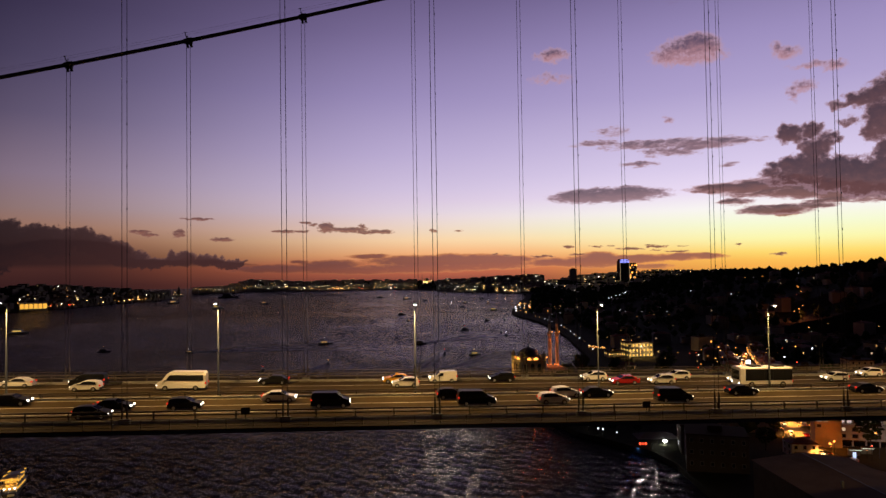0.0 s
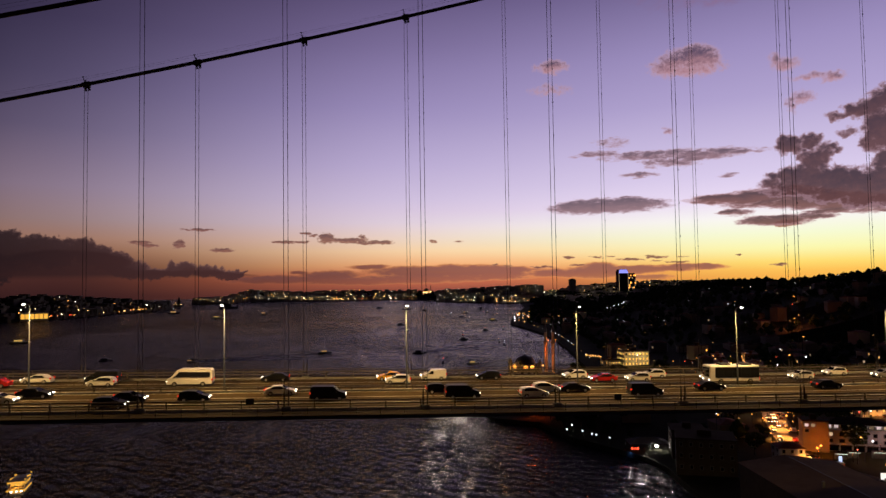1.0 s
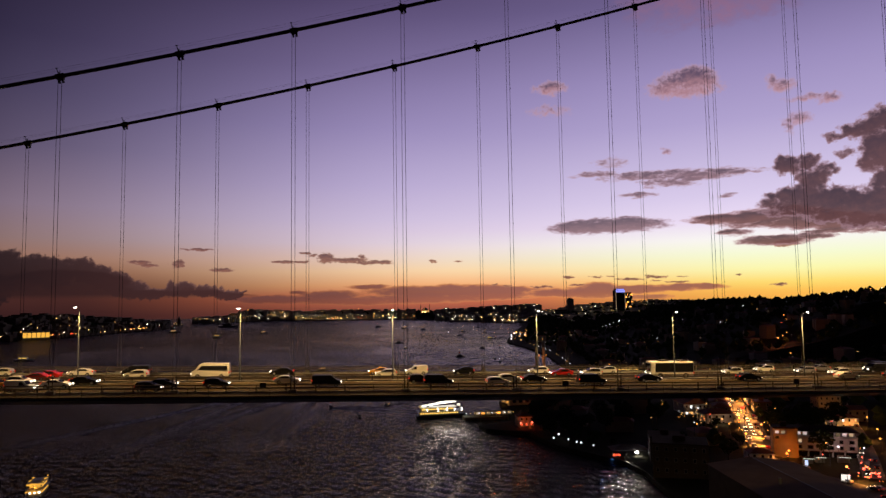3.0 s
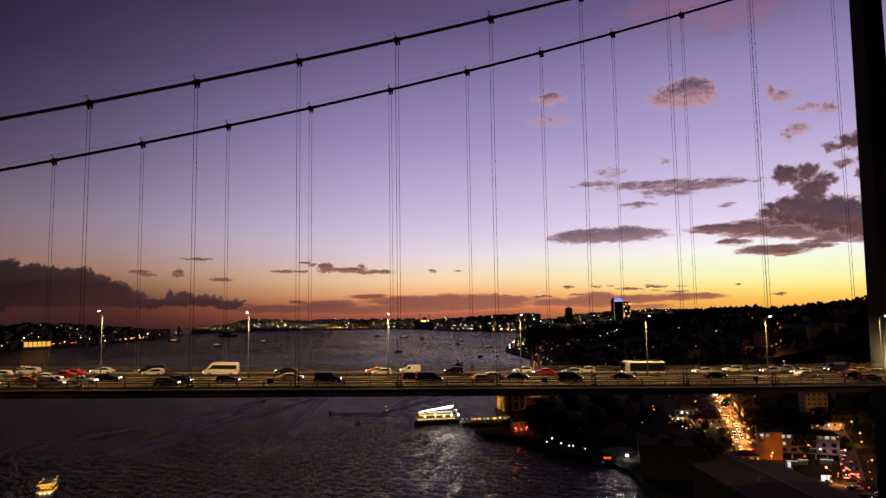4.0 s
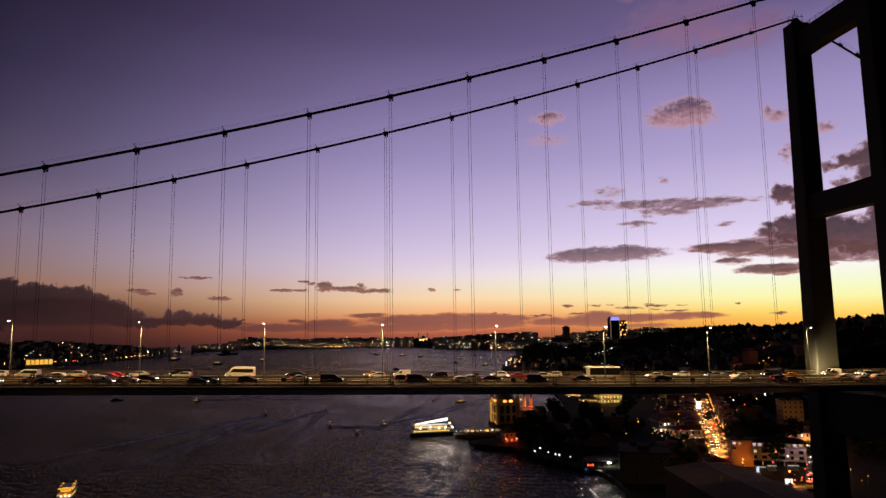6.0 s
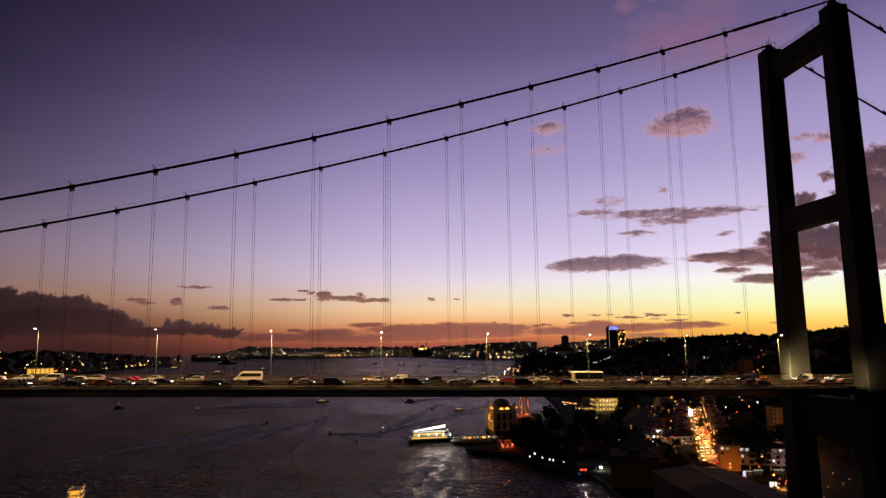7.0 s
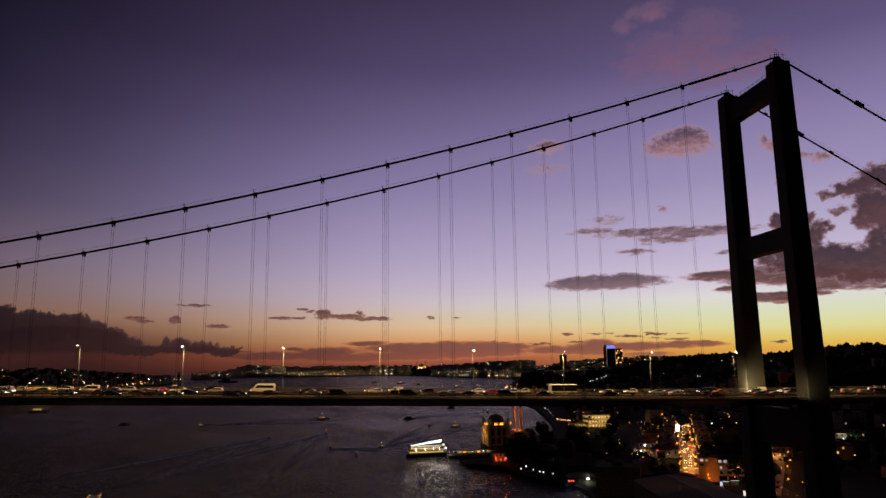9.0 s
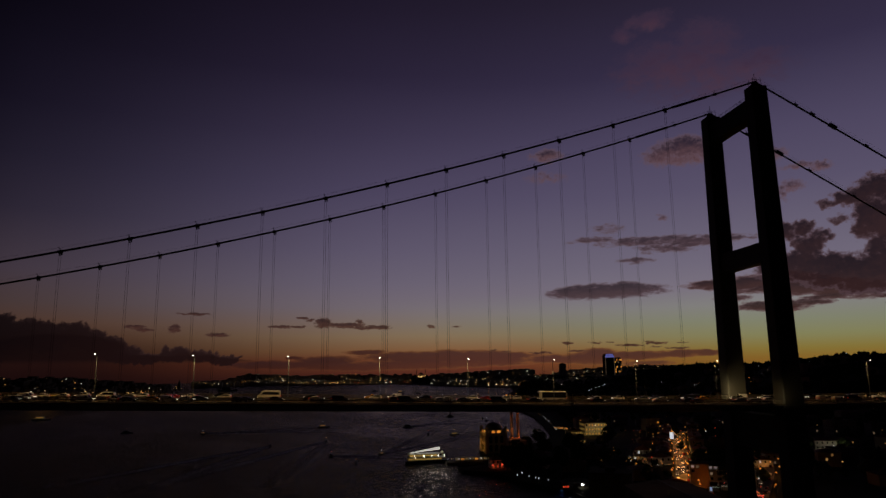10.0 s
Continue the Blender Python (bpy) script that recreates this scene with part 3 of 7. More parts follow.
def water():
    """One sheet, finely waved where the camera passes near, flat and coarse far off."""
    xs = np.concatenate([np.linspace(-3200, -520, 24)[:-1], np.arange(-520, 330, 1.35), np.linspace(330, 3200, 20)])
    ys = np.concatenate([np.linspace(-900, 95, 16)[:-1], np.arange(95, 560, 1.3), np.arange(560, 800, 2.2), np.arange(800, 1300, 3.6), np.linspace(1300, 3300, 30)])
    gx, gy = np.meshgrid(xs, ys)
    rng = np.random.default_rng(4)
    h = np.zeros_like(gx)
    for k in range(26):
        lam = 3.6 * (1.034 ** k)
        a = radians(35) + rng.normal(0, 0.45)
        ph = rng.uniform(0, 6.28)
        bend = 0.8 * np.sin(gx * 0.011 * rng.uniform(0.5, 1.5) + rng.uniform(0, 6)) + 0.8 * np.sin(gy * 0.009 * rng.uniform(0.5, 1.5) + rng.uniform(0, 6))
        swing = 0.55 + 0.45 * np.sin(gx * 0.017 * rng.uniform(0.4, 1.8) + gy * 0.013 * rng.uniform(-1.8, 1.8) + rng.uniform(0, 6))
        slope = 0.058
        h += slope * lam / 6.28 * swing * np.sin(6.28 / lam * (gx * math.cos(a) + gy * math.sin(a)) + bend + ph)
    # longer waves further out
    out = np.clip((gy - 480) / 300, 0, 1)
    for k in range(16):
        lam = 10.0 * (1.06 ** k)
        a = radians(38) + rng.normal(0, 0.5)
        swing = 0.5 + 0.5 * np.sin(gx * 0.012 * rng.uniform(0.4, 1.8) + gy * 0.009 * rng.uniform(-1.8, 1.8) + rng.uniform(0, 6))
        h += out * 0.05 * lam / 6.28 * swing * np.sin(6.28 / lam * (gx * math.cos(a) + gy * math.sin(a)) + rng.uniform(0, 6.28))
    foam = np.zeros_like(gx)
    # wakes trailing behind the moving boats
    for bx, by, ang, ln in ((-90, 543, -112, 230), (-39, 570, -104, 250), (12, 460, 62, 220), (53, 700, 40, 160), (-183, 684, 8, 170), (-30, 460, -20, 70), (-139, 264, -102, 60)):
        for spread in (-9, 9):
            c, s = math.cos(radians(ang + spread)), math.sin(radians(ang + spread))
            u = (gx - bx) * c + (gy - by) * s
            v = -(gx - bx) * s + (gy - by) * c
            env = np.clip(u / 8, 0, 1) * np.clip(1 - u / ln, 0, 1)
            h += 0.7 * env * np.exp(-(v / (4.0 + 0.03 * np.abs(u))) ** 2) * np.cos(v * 1.1)
            foam += 1.0 * env * np.exp(-(v / (2.2 + 0.02 * np.abs(u))) ** 2)
    fade = np.clip((gx + 520) / 60, 0, 1) * np.clip((330 - gx) / 60, 0, 1) * np.clip((gy - 95) / 30, 0, 1) * np.clip((1300 - gy) / 400, 0, 1)
    verts = np.stack([gx, gy, h * fade], -1).reshape(-1, 3)
    nx, ny = len(xs), len(ys)
    i = (np.arange(ny - 1)[:, None] * nx + np.arange(nx - 1)[None, :]).reshape(-1)
    faces = np.stack([i, i + 1, i + nx + 1, i + nx], -1)
    me = bpy.data.meshes.new("water")
    me.from_pydata(verts.tolist(), [], faces.tolist())
    me.materials.append(M["water"])
    me.attributes.new("foam", "FLOAT", "POINT").data.foreach_set("value", np.clip(foam, 0, 1).astype(np.float32).reshape(-1))
    me.polygons.foreach_set("use_smooth", [True] * len(me.polygons))
    tagged(new("water", me), "dark rippled strait reflecting the dusk sky", "water", kind="structure")


def ground_europe():
    bm = bmesh.new()
    us = [0.0, 0.5, 3, 9, 20, 40, 70, 110, 150, 190, 230, 270, 310, 350, 400, 450, 500, 560, 620, 700, 800, 920, 1080, 1300, 1600, 2100]
    ys = sorted({*range(-700, 200, 60), *range(200, 520, 6), *range(520, 900, 25), *range(900, 2720, 45), *(y for y, _ in SHORE)})
    rows = []
    for y in ys:
        row = []
        for k, u in enumerate(us):
            x = shore_x(y) + u
            row.append(bm.verts.new((x, y, -4.0 if k == 0 else land_z(x, y))))
        rows.append(row)
    for a, b in zip(rows, rows[1:]):
        for k in range(len(us) - 1):
            bm.faces.new((a[k], a[k + 1], b[k + 1], b[k]))
    tagged(finish("ground", bm, M["soil"]), "dark hillside rising from a stone quay", "hillside", kind="structure")


def far_land(name, coast, depth, top, label, seed):
    """Low land behind a coastline: points (x, y), the land lying beyond them along +y."""
    bm = bmesh.new()
    n = 70
    rows = []
    for k in range(n + 1):
        u = k / n * (len(coast) - 1)
        i = min(int(u), len(coast) - 2)
        w = u - i
        (xa, ya, ha), (xb, yb, hb) = coast[i], coast[i + 1]
        x, y, hh = xa + (xb - xa) * w, ya + (yb - ya) * w, ha + (hb - ha) * w
        row = []
        for j, v in enumerate((0, 0.004, 0.1, 0.25, 0.4, 0.6, 0.8, 1.0)):
            z = -3.0 if j == 0 else 2.0 + (top * hh) * smooth01(v / 0.55) + (5 * noise.noise((x * 0.01 + seed, v * 4, 0)) * v)
            q = 1 + v * depth / math.hypot(x + 8, y + 50)
            row.append(bm.verts.new((x * q, y * q, z)))
        rows.append(row)
    for a, b in zip(rows, rows[1:]):
        for j in range(7):
            bm.faces.new((a[j], a[j + 1], b[j + 1], b[j])[::-1])
    tagged(finish(name, bm, M["soil"]), label, "shore", kind="structure")


OLD = [(-615, 2470, 0.05), (-520, 2500, 0.2), (-445, 2660, 1.2), (-350, 2640, 1.0), (-250, 2600, 0.85), (-98, 2610, 0.9), (134, 2600, 0.85), (306, 2220, 1.0), (400, 2110, 1.25), (450, 2010, 1.5), (560, 2010, 1.6)]
ASIA = [(-2300, 600, 1.3), (-1500, 960, 1.3), (-1050, 1230, 1.3), (-840, 1410, 1.3), (-748, 1548, 1.2), (-716, 1620, 1.1), (-695, 1690, 0.9), (-668, 1830, 0.7), (-625, 1925, 0.3), (-600, 2090, 0.05)]


# ---- the bridge ----
YN, YF = 76.0, 104.0                   # planes of the two main cables
TX = 121.8                             # the tower's place along the bridge
PITCH = 17.9                           # hanger spacing


def deck_z(x):
    return 63.25 - 0.0248 * x + 0.0001 * max(0.0, x - 40) ** 2


def cable_z(x):
    return 127.2 + 0.2691 * x + 0.0003513 * x * x if x <= TX else 165.6 - 0.5665 * (x - TX)


def bridge():
    root = thing("suspension_bridge", Matrix(), "grey steel suspension bridge with twin vertical hangers", "bridge")
    xs = [-270 + 10 * k for k in range(64)]
    bm = bmesh.new()
    sweep(bm, [(72.6, -0.15), (72.45, -0.42), (83.5, -2.6), (96.5, -2.6), (107.55, -0.42), (107.4, -0.15)], xs, deck_z)
    part("box_girder", bm, M["girder"], root, "shallow dark box girder with pointed edges")
    bm = bmesh.new()
    sweep(bm, [(76.7, -0.14), (76.7, 0.0), (89.7, 0.1), (89.7, -0.14)], xs, deck_z)
    part("carriageway", bm, M["asphalt"], root)
    bm = bmesh.new()
    sweep(bm, [(90.3, -0.14), (90.3, 0.1), (103.3, 0.0), (103.3, -0.14)], xs, deck_z)
    part("carriageway", bm, M["asphalt"], root)
    for y0, y1 in ((72.7, 75.7), (104.3, 107.3)):
        bm = bmesh.new()
        sweep(bm, [(y0, -0.14), (y0, 0.02), (y1, 0.02), (y1, -0.14)], xs, deck_z)
        part("walkway", bm, M["walkway"], root)
    # kerbs beside the carriageways and the raised median
    for y0, y1, h in ((76.4, 76.7, 0.25), (103.3, 103.6, 0.25), (89.7, 90.3, 0.35)):
        bm = bmesh.new()
        sweep(bm, [(y0, -0.14), (y0, h), (y1, h), (y1, -0.14)], xs, deck_z)
        part("kerb", bm, M["concrete"], root)
    # solid lane lines
    for y in (77.3, 89.2, 90.8, 102.7):
        bm = bmesh.new()
        z = 0.1 * (1 - abs(y - 90) / 13.3) + 0.012
        sweep(bm, [(y - 0.1, z - 0.01), (y - 0.1, z), (y + 0.1, z), (y + 0.1, z - 0.01)], xs, deck_z)
        part("edge_line", bm, M["paint"], root)
    for y in (81.2, 85.2, 94.8, 98.8):
        bm = bmesh.new()
        z = 0.1 * (1 - abs(y - 90) / 13.3) + 0.012
        sweep(bm, [(y - 0.08, z - 0.01), (y - 0.08, z), (y + 0.08, z), (y + 0.08, z - 0.01)], xs, deck_z)
        part("lane_line", bm, M["paint"], root)
    # crash barriers: posts and two rails
    bm = bmesh.new()
    box(bm, -0.09, 0.09, -0.08, 0.08, 0.0, 1.05)
    box(bm, -0.16, 0.16, -0.14, 0.14, 0.0, 0.06)
    box(bm, -0.07, 0.07, -0.2, 0.08, 0.62, 0.74)
    post = finish("barrier_post", bm, M["rail"], root)
    post.matrix_basis = pose(-186, 76.55, deck_z(-186) + 0.25)
    for y, step in ((76.55, 4.6), (90.0, 4.6), (103.45, 4.6)):
        base = 0.35 if y == 90.0 else 0.25
        hi = 0.62 if y == 90.0 else 1.0
        for k in range(80):
            x = -180 + step * k
            o = share("barrier_post", post.data, root, pose(x, y, deck_z(x) + base))
            o.scale = (1, 1, hi)
        for zz in (0.98, 0.55):
            bm = bmesh.new()
            sweep(bm, [(y - 0.07, base + zz * hi - 0.1), (y - 0.07, base + zz * hi + 0.06), (y + 0.07, base + zz * hi + 0.06), (y + 0.07, base + zz * hi - 0.1)], xs, deck_z)
            part("barrier_rail", bm, M["rail"], root)
    # walkway railings
    bm = bmesh.new()
    box(bm, -0.04, 0.04, -0.04, 0.04, 0.0, 1.15)
    rp = finish("railing_post", bm, M["rail"], root)
    rp.matrix_basis = pose(-186, 72.8, deck_z(-186) + 0.02)
    for y in (72.8, 107.2):
        for k in range(110):
            x = -180 + 3.0 * k
            share("railing_post", rp.data, root, pose(x, y, deck_z(x) + 0.02))
        for zz in (1.14, 0.86, 0.58, 0.3):
            bm = bmesh.new()
            r = 0.04 if zz > 1 else 0.022
            sweep(bm, [(y - r, zz - r), (y - r, zz + r), (y + r, zz + r), (y + r, zz - r)], xs, deck_z)
            part("handrail", bm, M["rail"], root)
    # signs on the barrier
    for x in (-22.5, 26.5, 68.0, -98.0):
        bm = bmesh.new()
        box(bm, -0.5, 0.5, -0.03, 0.03, 0.55, 1.35)
        tube(bm, (0, 0.06, 0), (0, 0.06, 1.3), 0.05)
        part("sign_plate", bm, M["trim"], root, "small dark sign plate on the barrier").matrix_basis = pose(x, 76.2, deck_z(x) + 0.25)
    # main cables, hand ropes, clamps and hangers
    fixture = None
    for y in (YN, YF):
        pts = [-270 + 6 * k for k in range(65)] + [TX]
        bm = bmesh.new()
        rope(bm, [(a, y, cable_z(a)) for a in pts], 0.31, 10)
        part("main_cable", bm, M["cable"], root, "dark wrapped main cable", smooth=True)
        bm = bmesh.new()
        tube(bm, (TX, y, cable_z(TX)), (TX + 105, y, cable_z(TX + 105)), 0.31, seg=10)
        part("backstay_cable", bm, M["cable"], root, smooth=True)
        bm = bmesh.new()
        tube(bm, (92, y, cable_z(92)), (104.5, y, cable_z(104.5)), 0.42, seg=10)
        part("cable_sleeve", bm, M["cable"], root, smooth=True)
        for xx, r, ln in ((TX + 14, 0.42, 1.2), (TX + 19.5, 0.6, 1.6), (TX + 26.5, 0.75, 2.6), (TX + 38, 0.45, 1.2), (TX + 55, 0.45, 1.2)):
            bm = bmesh.new()
            tube(bm, (xx - ln * 0.44, y, cable_z(xx - ln * 0.44)), (xx + ln * 0.44, y, cable_z(xx + ln * 0.44)), r, seg=10)
            tube(bm, (xx, y, cable_z(xx)), (xx, y, cable_z(xx) + 1.2), 0.06)
            part("cable_band", bm, M["cable"], root)
        for dy in (-0.45, 0.45):
            bm = bmesh.new()
            rope(bm, [(a, y + dy, cable_z(a) + 1.15) for a in pts], 0.012, 4)
            tube(bm, (TX + 3, y + dy, cable_z(TX + 3) + 1.15), (TX + 105, y + dy, cable_z(TX + 105) + 1.15), 0.02, seg=4)
            part("hand_rope", bm, M["cable"], root)
        for k in range(-14, 7):
            x = k * PITCH
            slope = math.degrees(math.atan(0.2691 + 0.0007 * x))
            zc = cable_z(x)
            cl = bmesh.new()
            tube(cl, (-0.62, 0, 0), (0.62, 0, 0), 0.43, seg=12)
            tube(cl, (-0.12, 0, 0), (0.12, 0, 0), 0.52, seg=12)
            if k < 6:
                box(cl, -0.42, -0.12, -0.2, 0.2, -1.1, -0.25)
                box(cl, 0.12, 0.42, -0.2, 0.2, -1.1, -0.25)
                box(cl, -0.5, 0.5, -0.3, 0.3, -0.6, -0.25)
            for yo in (-0.45, 0.45):
                tube(cl, (-0.1, yo * 0.6, 0.3), (-0.1, yo, 1.25 - 0.3 * (yo > 0)), 0.06, seg=6)
                tube(cl, (-0.28, yo, 1.18 - 0.3 * (yo > 0)), (0.08, yo, 1.18 - 0.3 * (yo > 0)), 0.05, seg=6)
            c = part("cable_clamp", cl, M["cable"], root, "bolted cable clamp with short upright stanchions")
            c.matrix_basis = pose(x, y, zc, 0, -slope, 0)
            if k >= 6:
                continue
            zb = deck_z(x)
            for xo in (-0.28, 0.28):
                bm = bmesh.new()
                tube(bm, (x + xo, y, zb + 0.05), (x + xo, y, zc - 0.8 + xo * 0.25), 0.036, seg=6)
                tube(bm, (x + xo, y, zb), (x + xo, y, zb + 2.1), 0.11, seg=8)
                tube(bm, (x + xo, y, zb + 2.1), (x + xo, y, zb + 2.6), 0.11, 0.05, seg=8)
                part("hanger_rope", bm, M["cable"], root)
            bm = bmesh.new()
            bevelled(bm, x - 0.6, x + 0.6, y - 0.3, y + 0.32, zb - 0.1, zb + 0.55, 0.06)
            part("hanger_anchor", bm, M["steel"], root)
            n = max(3, int((zc - zb) / 4.6))
            for j in range(1, n):
                z = zb + (zc - zb) * j / n
                if fixture is None:
                    b2 = bmesh.new()
                    box(b2, -0.05, 0.05, -0.05, 0.05, -0.1, 0.1)
                    fixture = finish("hanger_light", b2, M["trim"], root)
                    fixture.matrix_basis = pose(x + 0.3, y - 0.07, z)
                else:
                    share("hanger_light", fixture.data, root, pose(x + 0.3, y - 0.07, z))
    # the tower: two tapering legs, three portal beams, saddles
    for y, s in ((YN, -1), (YF, 1)):
        bm = bmesh.new()
        levels = [(-6, 3.9, 3.3), (58, 3.4, 2.6), (100, 3.1, 2.5), (163.0, 2.7, 2.4)]
        rings = []
        for z, hx, hy in levels:
            out = 0.022 * max(0.0, 163 - z) * 0.35
            c = 0.3
            ring = []
            for ax, ay in ((-hx + c, -hy), (hx - c, -hy), (hx, -hy + c), (hx, hy - c), (hx - c, hy), (-hx + c, hy), (-hx, hy - c), (-hx, -hy + c)):
                ring.append(bm.verts.new((TX + ax, y + s * out + ay, z)))
            rings.append(ring)
        for a, b in zip(rings, rings[1:]):
            for k in range(8):
                bm.faces.new((a[k], a[(k + 1) % 8], b[(k + 1) % 8], b[k]))
        bm.faces.new(rings[0][::-1])
        bm.faces.new(rings[-1])
        part("tower_leg", bm, M["tower"], root, "tall tapering steel tower leg")
        bm = bmesh.new()
        lathe(bm, [(1.9, 0), (1.9, 0.6), (1.3, 1.2), (0.9, 2.0), (0.3, 2.4)], 12, (TX, y, 163.0))
        for xo in (-1.6, 0, 1.6):
            tube(bm, (TX + xo, y - 1.2, 163), (TX + xo * 0.8, y - 1.0, 166.2), 0.07, seg=6)
            tube(bm, (TX + xo, y + 1.2, 163), (TX + xo * 0.8, y + 1.0, 166.2), 0.07, seg=6)
        tube(bm, (TX - 1.9, y - 1.1, 165.4), (TX + 1.9, y - 1.1, 165.4), 0.06, seg=6)
        tube(bm, (TX - 1.9, y + 1.1, 165.4), (TX + 1.9, y + 1.1, 165.4), 0.06, seg=6)
        tube(bm, (TX, y, 165), (TX, y, 168.0), 0.08, seg=6)
        part("cable_saddle", bm, M["cable"], root, "cable saddle with a small railed platform")
        bm = bmesh.new()
        bevelled(bm, TX - 7, TX + 7, y - 6, y + 6, -5, 4.2, 0.4)
        part("tower_footing", bm, M["concrete"], root)
    for z0, z1, hx in ((152.7, 159.8, 2.0), (104.6, 111.4, 2.2), (46.0, 57.0, 2.4)):
        bm = bmesh.new()
        y0, y1 = YN + 1.5, YF - 1.5
        n = 12
        sec = []
        for k in range(n + 1):
            u = k / n
            y = y0 + (y1 - y0) * u
            sag = 0.5 * (1 - (2 * u - 1) ** 2) if z0 > 60 else 0.0
            sec.append((y, z0 + sag * 0.6, z1 - sag * 0.3))
        rings = [[bm.verts.new((TX - hx, y, a)), bm.verts.new((TX + hx, y, a)), bm.verts.new((TX + hx, y, b)), bm.verts.new((TX - hx, y, b))] for y, a, b in sec]
        for a, b in zip(rings, rings[1:]):
            for k in range(4):
                bm.faces.new((a[k], a[(k + 1) % 4], b[(k + 1) % 4], b[k]))
        bm.faces.new(rings[0][::-1])
        bm.faces.new(rings[-1])
        part("portal_beam", bm, M["tower"], root, "steel portal beam between the tower legs")
    bm = bmesh.new()
    for k in range(10):
        y = YN + 3.4 + k * 2.35
        for xo in (-1.8, 1.8):
            tube(bm, (TX + xo, y, 159.6), (TX + xo, y, 160.9), 0.05, seg=6)
    for xo in (-1.8, 1.8):
        tube(bm, (TX + xo, YN + 3, 160.85), (TX + xo, YF - 3, 160.85), 0.05, seg=6)
        tube(bm, (TX + xo, YN + 3, 160.3), (TX + xo, YF - 3, 160.3), 0.04, seg=6)
    part("beam_railing", bm, M["rail"], root)
    # floodlights at the foot of each leg
    for y in (YN - 3.4, YF - 3.6):
        z = deck_z(TX) + 0.05
        for xo in (-9.0, -8.0):
            bm = bmesh.new()
            bevelled(bm, TX + xo - 0.3, TX + xo + 0.3, y - 0.95, y - 0.55, z, z + 0.45, 0.05)
            part("tower_floodlight", bm, M["trim"], root, "small floodlight at the foot of the tower")
        sd = bpy.data.lights.new("tower_flood", "SPOT")
        sd.energy, sd.color, sd.spot_size, sd.spot_blend, sd.shadow_soft_size = 1500 if y < 90 else 12000, (1.0, 0.80, 0.42), radians(84), 1.0, 0.4
        so = new("tower_flood", sd)
        so.parent = root
        so.matrix_basis = look((TX - 8.0, y - 2.2, z + 0.7), (TX - 0.5, y + 2.6, z + 4.0))


def street_lamp():
    e = thing("street_lamp", pose(-1.4, 91.4, deck_z(-1.4) + 0.1), "tall steel street lamp with one lit head on the median", "street lamp", "lamps along the bridge")
    bm = bmesh.new()
    tube(bm, (0, 0, 0), (0, 0, 12.3), 0.14, 0.075, seg=10)
    lathe(bm, [(0.26, 0), (0.26, 0.05), (0.17, 0.1), (0.17, 0.9), (0.14, 1.0)], 10)
    part("pole", bm, M["pole"], e, smooth=False)
    bm = bmesh.new()
    tube(bm, (0, 0.0, 12.2), (0, -0.5, 12.75), 0.07, 0.06, seg=8)
    tube(bm, (0, -0.5, 12.75), (0, -1.5, 12.95), 0.06, 0.05, seg=8)
    part("arm", bm, M["pole"], e)
    bm = bmesh.new()
    bevelled(bm, -0.26, 0.26, -2.25, -1.35, 12.87, 13.05, 0.07)
    head = part("head", bm, M["pole"], e)
    bm = bmesh.new()
    lathe(bm, [(0.1, -0.12), (0.18, -0.08), (0.22, 0.0)], 12, (0, -1.8, 12.88))
    part("lens", bm, M["lamp"], head, "bright warm lens")
    ld = bpy.data.lights.new("lamp_bulb", "SPOT")
    ld.energy, ld.color, ld.spot_size, ld.spot_blend, ld.shadow_soft_size = 11500, (1.0, 0.60, 0.21), radians(150), 0.6, 0.3
    lo = new("lamp_bulb", ld)
    lo.parent = e
    lo.matrix_basis = pose(0, -1.8, 12.5)
    for k in range(-6, 10):
        if k:
            x = -1.4 + 27.35 * k
            copy_thing(e, pose(x, 91.4, deck_z(x) + 0.1))

# ---- vehicles ----


